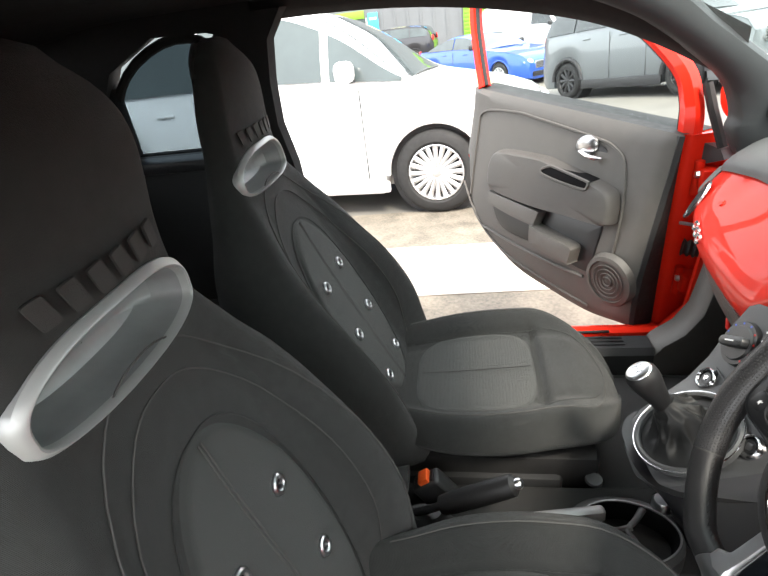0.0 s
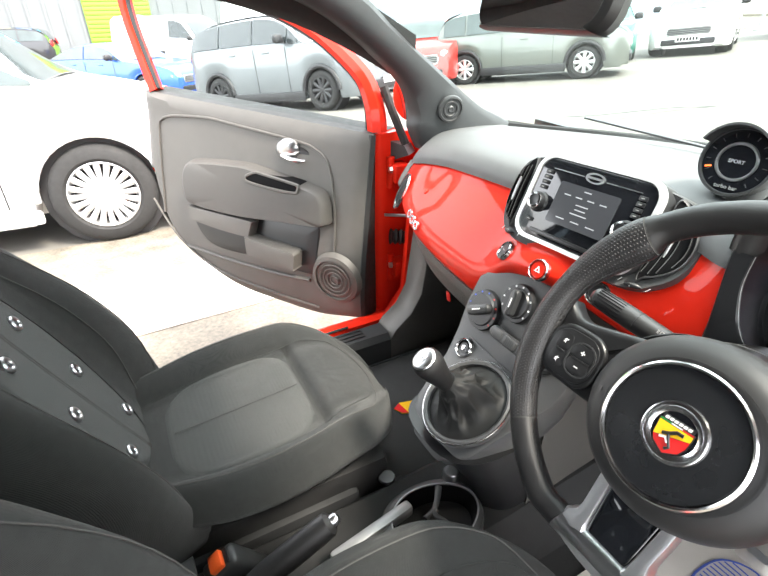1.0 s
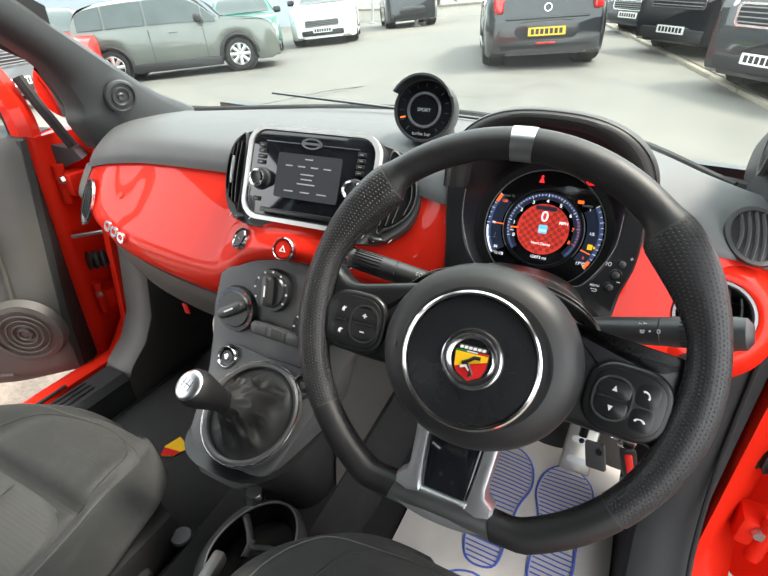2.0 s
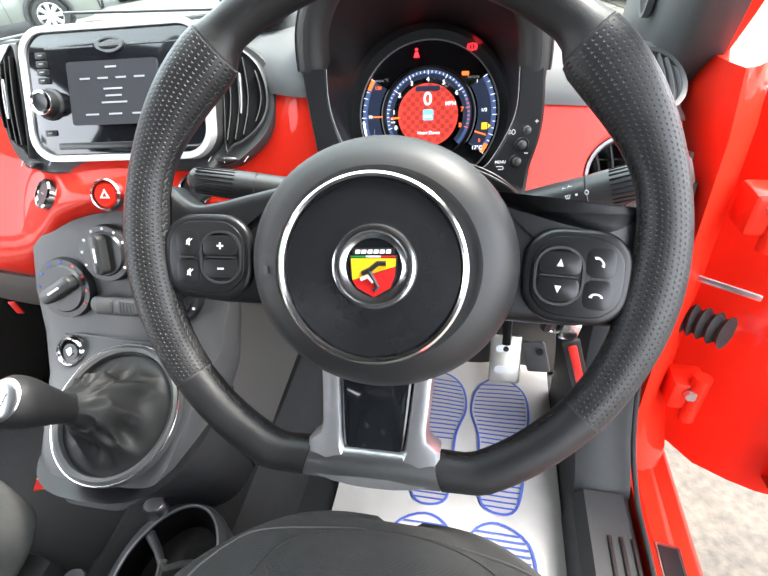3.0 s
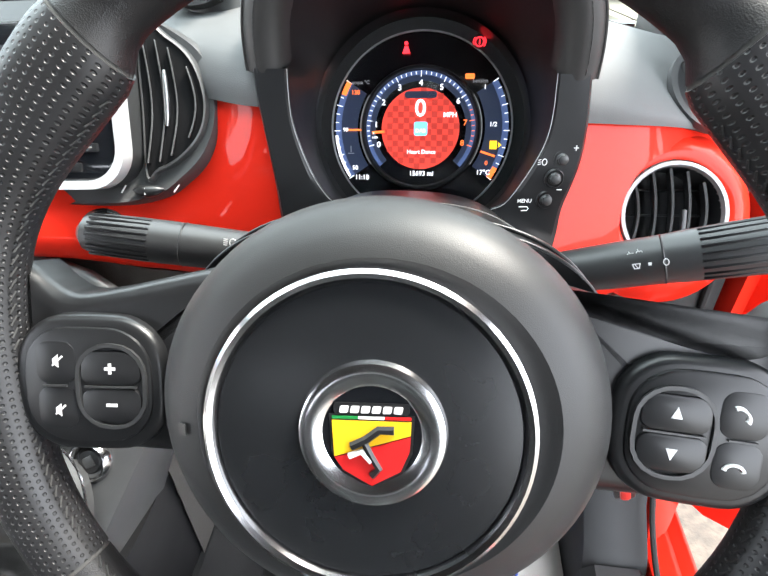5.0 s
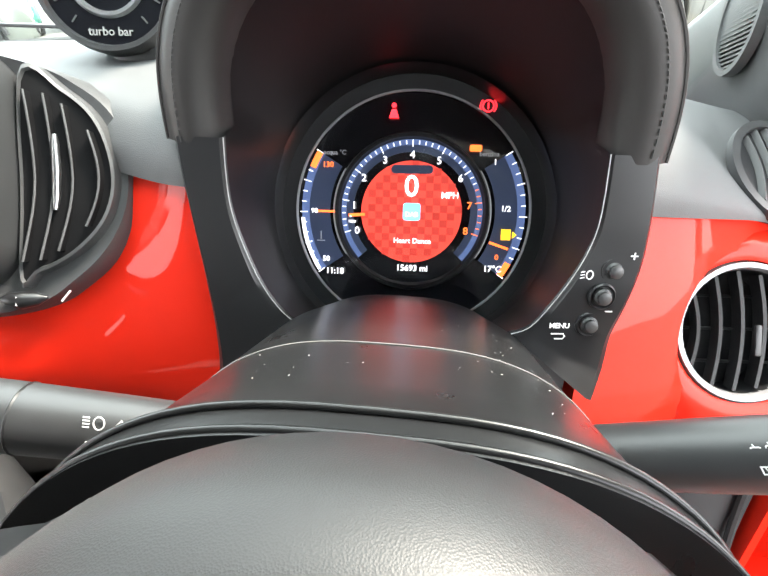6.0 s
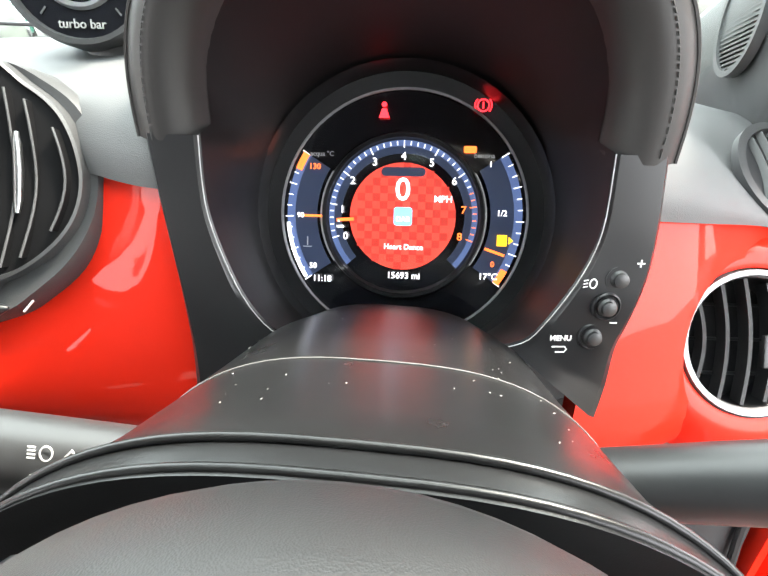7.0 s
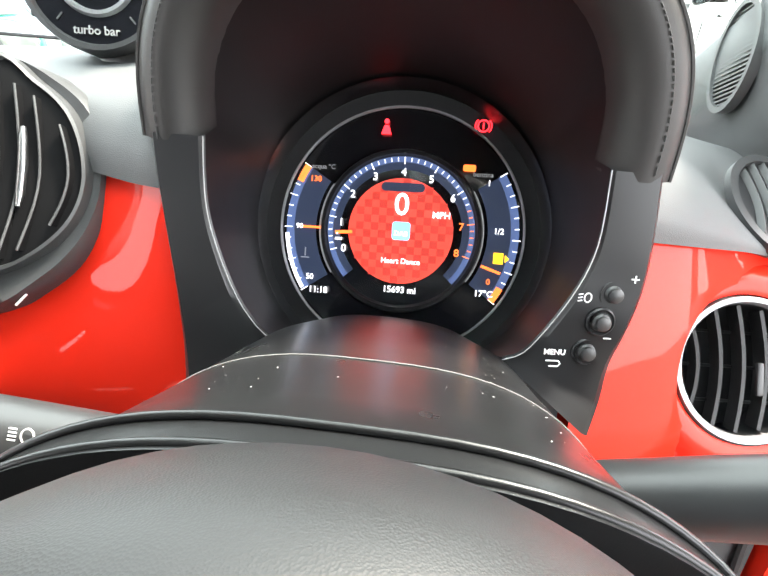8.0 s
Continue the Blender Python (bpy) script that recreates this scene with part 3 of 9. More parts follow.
tagged(part("wall_rear", box(1.26, 0.05, 1.0, pose(0, -1.36, 0.75)), PLASTIC), "dark tailgate trim behind the rear bench", "wall", kind="structure")
tagged(part("ceiling", box(1.2, 0.07, 0.05, pose(0, 0.235, 1.318, -14), 0.018), HEAD), "dark roof header above the windscreen", "roof header", kind="structure")


def screen(u, v):
    x = lerp(-0.6, 0.6, u) * lerp(1.08, 0.95, v)
    return (x, lerp(1.0, 0.25, v) - 0.12 * (x / 0.6) ** 2 * (1 - 0.5 * v), lerp(0.905, 1.325, v) + 0.02 * math.sin(math.pi * v))


wind = part("window_1", thick(grid(screen, 14, 12), 0.004), GLASS)
wind.visible_shadow = False
tagged(wind, "clear curved windscreen", "window", kind="structure")
part("seal", tube([screen(u / 20, 0.0) for u in range(21)], 0.012, 8), RUBBER, wind, "black rubber screen edge")
for x0, x1 in ((-0.5, 0.02), (0.05, 0.5)):
    wp = thing("wiper", "black windscreen wiper resting at the base of the glass", "wiper", group="windscreen wipers")
    part("blade", tube(smooth_line([(x0, 1.02, 0.872), ((x0 + x1) / 2, 1.01, 0.880), (x1, 1.03, 0.870)], 10), 0.005, 6), RUBBER, wp)
    part("arm", box(0.09, 0.026, 0.014, pose(x0 + 0.1, 1.01, 0.886, 0, 0, 4), 0.006), PLASTIC_S, wp)
    part("pivot", lathe([(0, 0.03), (0.016, 0.028), (0.02, 0), (0, 0)], 16, pose(x0 + 0.02, 1.03, 0.856)), PLASTIC_S, wp)
hood = grid(lambda u, v: (lerp(-0.75, 0.75, u), lerp(1.0, 1.65, v) - 0.1 * abs(lerp(-1, 1, u)) ** 2.5, 0.86 - 0.03 * v - 0.25 * v ** 3 - 0.10 * abs(lerp(-1, 1, u)) ** 3), 14, 12)
tagged(part("bonnet", thick(hood, 0.02), RED), "red painted car bonnet ahead of the windscreen", "bonnet", kind="structure")

# rear bench
bench = thing("rear_bench", "dark cloth rear bench seat behind the front seats", "car seat")
part("cushion", box(1.1, 0.45, 0.16, pose(0, -0.93, 0.5, 8), 0.05, 3), SEAT, bench)
part("backrest", box(1.1, 0.14, 0.55, pose(0, -1.2, 0.8, -14), 0.05, 3), SEAT, bench)

# ---- front seats ----
BEZELM = mat("satin_silver_bezel", (0.40, 0.41, 0.40), 0.36, 0.35, vary=0.08, scale=60)
BOWL = mat("satin_grey_bowl", (0.26, 0.27, 0.27), 0.4, 0.3, vary=0.15, scale=40)
BACK_Y = ((0.40, -0.172), (0.45, -0.198), (0.6, -0.269), (0.787, -0.351), (0.9, -0.394), (1.0, -0.425), (1.1, -0.432), (1.2, -0.43), (1.245, -0.445))
BACK_W = ((0.40, 0.222), (0.5, 0.246), (0.6, 0.259), (0.70, 0.260), (0.80, 0.247), (0.88, 0.222), (0.95, 0.178), (1.02, 0.140), (1.08, 0.122), (1.16, 0.116), (1.2, 0.104), (1.228, 0.082), (1.245, 0.055))
BACK_T = ((0.40, 0.17), (0.6, 0.185), (0.8, 0.165), (0.95, 0.10), (1.05, 0.075), (1.18, 0.06), (1.245, 0.035))


def back_front(u, z):
    """A point of the backrest's front, u from -1 to 1 across."""
    w, y = piece(z, BACK_W), piece(z, BACK_Y)
    b = piece(z, ((0.4, 0.04), (0.5, 0.066), (0.62, 0.088), (0.72, 0.080), (0.82, 0.050), (0.92, 0.020), (1.0, 0.0)))
    e = abs(u)
    y += b * sstep(0.44, 0.82, e) - (0.055 - 0.02 * sstep(0.92, 1.03, z) + b) * max(0.0, (e - 0.76) / 0.24) ** 2.4
    y -= 0.014 * sstep(0.95, 1.05, z) * e ** 2
    y -= 0.004 * math.exp(-((e - 0.60) / 0.03) ** 2) * sstep(0.97, 0.9, z)
    return Vector((u * w, y, z))


def cush_w(y):
    return piece(y, ((-0.24, 0.185), (-0.17, 0.205), (-0.1, 0.228), (-0.02, 0.238), (0.06, 0.234), (0.12, 0.223), (0.17, 0.204), (0.21, 0.180), (0.245, 0.147), (0.27, 0.108), (0.285, 0.068), (0.29, 0.035)))


def cushion_top(u, y):
    w = cush_w(y)
    z = piece(y, ((-0.24, 0.475), (-0.1, 0.482), (0.05, 0.494), (0.15, 0.503), (0.20, 0.498), (0.24, 0.484), (0.268, 0.462), (0.285, 0.440), (0.29, 0.430)))
    e = abs(u)
    z -= 0.013 * math.exp(-((y - 0.110) / 0.007) ** 2) * sstep(0.66, 0.54, e)
    z += 0.013 * sstep(0.108, 0.14, y) * sstep(0.26, 0.18, y) * sstep(0.8, 0.4, e)
    z += 0.050 * sstep(0.50, 0.84, e) * (1 - 0.75 * sstep(0.10, 0.25, y))
    z -= 0.006 * math.exp(-((e - 0.60) / 0.025) ** 2) * sstep(0.13, 0.08, y)
    z -= 0.058 * max(0.0, (e - 0.76) / 0.24) ** 2.2
    return Vector((u * w, y, z))


def patch(f, cx, cy, hx, hy, lift, power=3.2, nu=26, nv=26, warp=None):
    """A sewn panel with a rounded outline that lies on the surface f."""
    bm = bmesh.new()
    rings = []
    for i in range(nv + 1):
        r = i / nv
        row = []
        for j in range(nu * 2):
            a = math.tau * j / (nu * 2)
            c, s = math.cos(a), math.sin(a)
            k = (abs(c) ** power + abs(s) ** power) ** (-1 / power)
            x, y = cx + hx * k * c * r, cy + hy * k * s * r
            if warp:
                x, y = warp(x, y)
            p = f(x, y)
            d = (f(x + 0.01, y) - f(x - 0.01, y)).cross(f(x, y + 0.004) - f(x, y - 0.004)).normalized()
            if d.y < 0 and abs(d.y) > abs(d.z) or (abs(d.z) >= abs(d.y) and d.z < 0):
                d = -d
            row.append(bm.verts.new(p + d * (lift * (1 - max(0, (r - 0.9) / 0.1) ** 3 * 1.25))))
        rings.append(row)
    n = nu * 2
    for a, b in zip(rings[1:], rings[2:]):
        for j in range(n):
            bm.faces.new((a[j], a[(j + 1) % n], b[(j + 1) % n], b[j]))
    bm.faces.new(rings[1])
    for v in rings[0]:
        bm.verts.remove(v)
    return bm


def seat(name, x0, dy, dz, s, label, pitch=0.0, drop=0.0, cushion_dx=0.0, cushion_dy=0.0):
    """A bucket seat at x0, moved forwards by dy and raised by dz, its back tipped by pitch degrees, its cushion set off by cushion_dx and cushion_dy; s: -1 where its buckle side faces +x."""
    M = pose(x0, dy, dz)
    st = thing(name, label, "car seat", M, group="front seats")
    zs = [0.40 + 0.555 * i / 60 for i in range(60)] + [0.955 + 0.13 * i / 54 for i in range(54)] + [1.085 + 0.16 * i / 20 for i in range(21)]
    rings = []
    for z in zs:
        fr = [back_front(-1 + 2 * i / 70, z) for i in range(71)]
        w, t, y = piece(z, BACK_W), piece(z, BACK_T), piece(z, BACK_Y)
        bk = []
        for i in range(13):
            u = 1 - 2 * i / 12
            bk.append(Vector((u * w * 0.985, y - t * (1 - 0.35 * abs(u) ** 3) - 0.012, z)))
        rings.append([tuple(p) for p in fr + bk])
    top = [[(p[0] * k, lerp(rings[-1][77][1], p[1], 0.5 + 0.5 * k) , 1.245 + h) for p in rings[-1]] for k, h in ((0.75, 0.012), (0.35, 0.018))]
    half = lambda kx, ky, n=64: [(kx * math.copysign(abs(math.cos(a)) ** 0.62, math.cos(a)) * (1 - 0.16 * max(0, math.sin(a)) ** 2), ky * math.copysign(abs(math.sin(a)) ** (0.85 if math.sin(a) > 0 else 0.45), math.sin(a)) * (1.0 if math.sin(a) > 0 else 0.60)) for a in [math.tau * i / n for i in range(n)]]
    rim_line = half(0.1172, 0.0485)

    def opening(c):
        """Whether a face of the cloth lies inside the belt opening."""
        odd = False
        for (xa, ya), (xb, yb) in zip(rim_line, rim_line[1:] + rim_line[:1]):
            if (ya > c.z - 1.024) != (yb > c.z - 1.024) and c.x < xa + (xb - xa) * (c.z - 1.024 - ya) / (yb - ya):
                odd = not odd
        return odd and c.y > -0.475

    back = part("backrest", without(loft(rings + top, True, True), opening), SEAT, st, "one-piece black cloth backrest with built-in headrest", sharp=180)
    warp = lambda x, y: (x * (1.0 - 0.12 * sstep(0.75, 0.95, y) + 0.0), y)
    ins = part("insert", patch(back_front, 0, 0.685, 0.46, 0.218, 0.007, 2.4, warp=warp), SEAT_IN, back, "charcoal ribbed cloth insert")
    # seams: outer panel lines and the middle stitch
    for k, (hx, hy, cz) in enumerate(((0.80, 0.322, 0.685), (0.64, 0.285, 0.683), (0.475, 0.222, 0.683))):
        loop = []
        for j in range(60):
            a = math.tau * j / 60
            c, q = math.cos(a), math.sin(a)
            kk = (abs(c) ** 2.6 + abs(q) ** 2.6) ** (-1 / 2.6)
            loop.append(back_front(hx * kk * c, cz + hy * kk * q) + Vector((0, 0.0018, 0)))
        part("seam", tube(loop, 0.0011, 5, True), THREAD if k < 2 else SEAT, back)
    for u in (-0.012, 0.012):
        part("seam", tube([back_front(u, z) + Vector((0, 0.0075, 0)) for z in [0.47 + 0.43 * i / 24 for i in range(25)]], 0.0012, 5), THREAD, back)
    for u, z in [(q * 0.235, z_) for z_ in (0.768, 0.648, 0.530) for q in (-1, 1)]:
        nrm = (back_front(u + 0.02, z) - back_front(u - 0.02, z)).cross(back_front(u, z + 0.01) - back_front(u, z - 0.01)).normalized()
        nrm = nrm if nrm.y > 0 else -nrm
        em_ = Matrix.Translation(back_front(u, z) + nrm * 0.0085) @ nrm.to_track_quat("Z", "Y").to_matrix().to_4x4()
        e = part("eyelet", lathe([(0.0066, -0.003), (0.0068, 0.002), (0.0085, 0.0038), (0.0115, 0.0038), (0.0136, 0.0018), (0.014, -0.004)], 28, em_), SATIN, back, "bright metal eyelet")
        part("eyelet_hole", lathe([(0, -0.0008), (0.0068, -0.0008), (0.0068, -0.002), (0, -0.002)], 16, em_), PLASTIC_S, e)
    # belt opening under the headrest: silver bezel round a deep bowl
    bz = basis((0, -0.4215, 1.024), (-1, 0, 0), (0, -0.13, 0.99))
    lay = [[(x, y, z - 1.0 * x * x) for x, y in ring] for ring, z in ((half(0.1225, 0.0530), -0.014), (half(0.1220, 0.0525), -0.001), (half(0.1165, 0.047), 0.0045), (half(0.114, 0.045), 0.0052), (half(0.1115, 0.043), 0.003), (half(0.1100, 0.042), -0.006))]
    part("bezel", loft(lay, True, False, bz), BEZELM, back, "silver surround of the belt opening")
    part("duct", loft([[(x, y, z - 1.0 * x * x) for x, y in half(kx, ky)] for kx, ky, z in ((0.1102, 0.0422, -0.005), (0.107, 0.040, -0.02), (0.101, 0.036, -0.040), (0.085, 0.027, -0.052), (0.04, 0.01, -0.056), (0.001, 0.0005, -0.056))], True, False, bz), BOWL, back, "silver bowl of the belt opening")
    # plain raised bars where the maker's name is sewn
    for i in range(6):
        ex = 0.068 - 0.0275 * i
        em2 = pose(ex, piece(1.098, BACK_Y) + 0.0055 - 0.025 * (ex / 0.122) ** 2, 1.098, 0, 8, -math.degrees(0.05 * ex / 0.0149))
        part("embroidery", slab([(x + 0.22 * y, y) for x, y in rrect(0.0165, 0.027, 0.0025, 3)], 0.003, em2 @ pose(0, 0, 0, 90, 0, 0) @ pose(0, 0, -0.0035), 0.0008), EMBR, back, "dim grey embroidered block shape")
    # cushion
    ys = [-0.24 + (0.29 + 0.24) * (1 - (1 - i / 60) ** 1.3) for i in range(61)]
    rings = []
    for y in ys:
        tp = [cushion_top(-1 + 2 * i / 60, y) for i in range(61)]
        w = cush_w(y)
        zb = piece(y, ((-0.24, 0.405), (0.1, 0.412), (0.2, 0.405), (0.285, 0.395)))
        lo = [Vector((w * sx * k, y, lerp(tp[-1].z, zb, f))) for sx, ks in ((1, ((1.0, 0.10), (0.97, 0.28), (0.90, 0.52), (0.80, 0.80), (0.72, 1.0))), (-1, ((0.72, 1.0), (0.80, 0.80), (0.90, 0.52), (0.97, 0.28), (1.0, 0.10)))) for k, f in ks]
        rings.append([tuple(p) for p in tp + lo])
    back.matrix_local = pose(0, -0.19, 0.45 - drop, -pitch, 0, 0) @ pose(0, 0.19, -0.45)
    cush = part("cushion", loft(rings, True, True), SEAT, st, "black cloth seat cushion with raised bolsters", sharp=180)
    cush.location = (cushion_dx, cushion_dy, 0)
    cush.scale = (1.0 + 4.0 * cushion_dx, 1, 1)
    ctop = cushion_top
    part("insert", patch(ctop, 0, -0.034, 0.60, 0.140, 0.003, 4.2), SEAT_IN, cush, "charcoal ribbed cloth insert")
    part("seam", tube([ctop(0, y) + Vector((0, 0, 0.0075)) for y in [-0.16 + 0.255 * i / 20 for i in range(21)]], 0.0012, 5), THREAD, cush)
    part("seam", tube([ctop(u, 0.110) + Vector((0, 0, 0.001)) for u in [-0.60 + 1.20 * i / 24 for i in range(25)]], 0.0016, 5), SEAT, cush)
    for hx in (0.60, 0.80):
        loop = [ctop(-hx, y) + Vector((0, 0, 0.0004)) for y in [-0.2 + 0.4 * i / 20 for i in range(21)]] + [ctop(hx * math.cos(a) * -1, 0.2 + 0.055 * math.sin(a)) + Vector((0, 0.0005, 0.0004)) for a in [math.pi * i / 20 for i in range(1, 20)]] + [ctop(hx, 0.2 - y) + Vector((0, 0, 0.0004)) for y in [0.4 * i / 20 for i in range(21)]]
        part("seam", tube(loop, 0.0013, 5), THREAD if hx > 0.6 else SEAT, cush)
    part("base", box(0.40, 0.44, 0.15 + dz, pose(0, 0.0, 0.345 - dz / 2), 0.03), RUBBER, st, "black plastic seat base")
    for x in (-0.17, 0.17):
        part("rail", box(0.04, 0.5, 0.03, pose(x, 0.02 - dy * 0.5, 0.262 - dz), 0.005), PLASTIC_S, st)
    # side valance with the recliner
    for x in (-0.222, 0.222):
        part("side_cover", box(0.03, 0.4, 0.08, pose(x * 0.9, -0.06, 0.335), 0.014), PLASTIC_M, st, "black plastic side cover")
    part("recliner", lathe([(0, 0.02), (0.03, 0.018), (0.036, 0.0), (0, 0)], 24, pose(s * 0.235, -0.2, 0.40, 0, s * 90, 0)), PLASTIC, st)
    # belt buckle on the tunnel side, in its plastic guard
    bk = thing("seat_belt_buckle", "black seat belt buckle with an orange release button", "seat belt", None, group="seat belt buckles")
    bx, by = (-0.045, -0.140) if s < 0 else (0.068, -0.116)
    bz_ = 0.0 if s < 0 else -0.04
    BM = pose(bx, by, 0.447 + bz_, 34, 0, 0)
    part("body", box(0.040, 0.066, 0.10, BM @ pose(0, -0.008, -0.056), 0.009, 3), PLASTIC, bk)
    part("button", box(0.030, 0.024, 0.014, BM @ pose(0, -0.006, -0.003), 0.003), ORANGE, bk, "orange release button")
    part("slot", box(0.026, 0.005, 0.006, BM @ pose(0, 0.012, -0.006), 0.001), PLASTIC_S, bk)
    part("stalk", box(0.022, 0.03, 0.14, pose(bx, by - 0.05, 0.345, 20), 0.006), PLASTIC_S, bk)
    part("guard", loft([[(bx + x, by - 0.035 - 0.9 * t * 0.09, 0.437 + bz_ - 0.02 * t + z) for x, z in rrect(0.056 - 0.01 * t, 0.03, 0.012)] for t in (0, 0.3, 0.7, 1.0)], True, True), GREYP, bk, "grey plastic buckle guard")
    return st


seat("passenger_seat", -0.315, 0.0, 0.0, -1, "black cloth passenger bucket seat with metal eyelets")
seat("driver_seat", 0.303, 0.012, 0.013, 1, "black cloth driver's bucket seat with metal eyelets", 8.3, 0.02, 0.028, 0.012)

# ---- dashboard ----
dash = thing("dashboard", "grey padded dashboard with a glossy red painted fascia", "dashboard")
FRONT = ((-0.60, 0.515), (-0.55, 0.486), (-0.5, 0.465), (-0.4, 0.440), (-0.25, 0.424), (-0.09, 0.420), (0.0, 0.424), (0.09, 0.446), (0.11, 0.458), (0.16, 0.477), (0.22, 0.485), (0.30, 0.486), (0.42, 0.490), (0.5, 0.516), (0.56, 0.548), (0.61, 0.58), (0.65, 0.62))
TOPZ = ((-0.60, 0.845), (-0.5, 0.872), (-0.35, 0.892), (-0.2, 0.905), (0.0, 0.915), (0.17, 0.924), (0.33, 0.92), (0.47, 0.907), (0.56, 0.892), (0.61, 0.875), (0.65, 0.855))
BOTZ = ((-0.60, 0.775), (-0.52, 0.742), (-0.43, 0.716), (-0.25, 0.703), (-0.155, 0.706), (-0.12, 0.737), (-0.08, 0.785), (-0.03, 0.806), (0.03, 0.808), (0.08, 0.795), (0.12, 0.775), (0.2, 0.745), (0.3, 0.735), (0.44, 0.73), (0.5, 0.728), (0.61, 0.728), (0.65, 0.73))


def fascia_pt(x, t, off=0.0):
    """t = 0 at the fascia's top edge, 1 at its lower edge."""
    yf, zt, zb = piece(x, FRONT), piece(x, TOPZ), piece(x, BOTZ)
    z = lerp(zt, zb, t)
    y = yf + piece(x, ((-0.6, 0.036), (-0.5, 0.066), (-0.4, 0.095), (0.05, 0.095), (0.12, 0.083), (0.2, 0.035), (0.25, 0.035), (0.4, 0.05), (0.61, 0.045))) * max(0.0, (0.68 - t) / 0.68) ** 1.25 + 0.03 * max(0.0, (t - 0.75) / 0.25) ** 2
    return Vector((x, y - off, z))


def fascia_at(x, z):
    zt, zb = piece(x, TOPZ), piece(x, BOTZ)
    return fascia_pt(x, (zt - z) / (zt - zb))


def fascia_frame(x, z, off=0.0):
    """A frame on the fascia, x across, y up, z towards the seats."""
    p = fascia_at(x, z)
    u = (fascia_at(x + 0.01, z) - fascia_at(x - 0.01, z)).normalized()
    v = (fascia_at(x, z + 0.01) - fascia_at(x, z - 0.01)).normalized()
    m = basis(p, u, v)
    return m @ pose(0, 0, off)


part("fascia", thick(grid(lambda u, v: fascia_pt(lerp(-0.6, piece(v, ((0, 0.214), (0.4, 0.221), (0.75, 0.226), (1, 0.226))), u), v), 90, 20), 0.012), RED, dash, "glossy red painted fascia panel")
VENT = Vector((0.5668, 0.560, 0.823))
end = without(grid(lambda u, v: fascia_pt(lerp(piece(v, ((0, 0.447), (0.4, 0.446), (0.75, 0.442), (1, 0.436))), 0.645, u), v), 60, 34), lambda c: (Vector(c) - VENT).length < 0.056)
for v in end.verts:
    if v.is_boundary and (v.co - VENT).length < 0.07:
        v.co = VENT + (v.co - VENT).normalized() * 0.057
part("fascia", thick(end, 0.012), RED, dash, "glossy red painted fascia end")


def pad(u, v):
    x = lerp(-0.628, 0.645, u)
    e = fascia_pt(max(-0.6, min(0.645, x)), 0)
    y0, z0 = e.y - 0.006, e.z + 0.002
    ye, ze = 0.97 - 0.16 * abs(x / 0.6) ** 2.5, 0.952 - 0.035 * sstep(0.1, -0.6, x) - 0.035 * sstep(0.4, 0.62, x)
    q = 1 - 0.75 * sstep(0.44, 0.60, x)
    k = ((0, y0, z0 - 0.0), (0.10, y0 + 0.004, z0 + 0.018 * q), (0.22, y0 + 0.03, z0 + 0.042 * q), (0.4, lerp(y0, ye, 0.3), lerp(z0 + 0.06 * q, ze, 0.35) + 0.006 * q), (0.7, lerp(y0, ye, 0.65), lerp(z0 + 0.06, ze, 0.7) + 0.008), (1, ye, ze))
    end = max(0.0, (-x - 0.585) / 0.043)
    return (x, piece(v, [(a, b) for a, b, c in k]) + 0.02 * end ** 2, piece(v, [(a, c) for a, b, c in k]) - 0.03 * end ** 2.5)


def end_ring(x, back):
    """Section of the dashboard's end at x, its front edge drawn back."""
    row = [fascia_pt(-0.6, t / 16) for t in range(17)]
    c = sum(row, Vector()) / 17
    row = [Vector((x, p.y - 0.005 + back, c.z + (p.z - c.z) * (1.12 - 2.0 * back))) for p in row]
    return [tuple(p) for p in row] + [(x, 0.80, row[-1].z), (x, 0.80, row[0].z)]


part("end_cap", loft([end_ring(-0.596, 0.003), end_ring(-0.606, 0.0), end_ring(-0.617, 0.004), end_ring(-0.625, 0.014), end_ring(-0.628, 0.03)], True, True), DOORP, dash, "grey rounded end of the dashboard")
part("top_pad", thick(without(grid(pad, 123, 30), lambda c: (abs(c.x - 0.335) < 0.115 and c.y < 0.66) or (-0.170 < c.x < 0.152 and c.y < 0.55)), 0.015), PAD, dash, "grained grey soft top pad")
part("pad_bed", box(0.34, 0.08, 0.10, pose(0.0, 0.575, 0.903), 0.02, 3), PAD, dash, "grained grey pad behind the radio")
part("screen_seal", tube([Vector(pad(u / 40, 1.0)) + Vector((0, -0.004, 0.002)) for u in range(2, 39)], 0.008, 8), RUBBER, dash, "black seal along the foot of the windscreen")
part("defrost_slot", box(0.5, 0.012, 0.004, pose(-0.1, 0.86, 0.972, 0, 0, -2), 0.001), PLASTIC_S, dash, "black demister slot")


def lower(u, v):
    x = lerp(-0.6, 0.64, u)
    e = fascia_pt(max(-0.6, min(0.64, x)), 1)
    zb = 0.585 if x < 0 else 0.63
    return (x, piece(v, ((0, e.y + 0.004), (0.25, e.y + 0.012), (0.7, e.y + 0.05), (0.9, e.y + 0.085), (1, e.y + 0.14))), piece(v, ((0, e.z + 0.002), (0.25, lerp(e.z, zb, 0.25)), (0.7, lerp(e.z, zb, 0.8)), (0.9, zb), (1, zb + 0.012))))


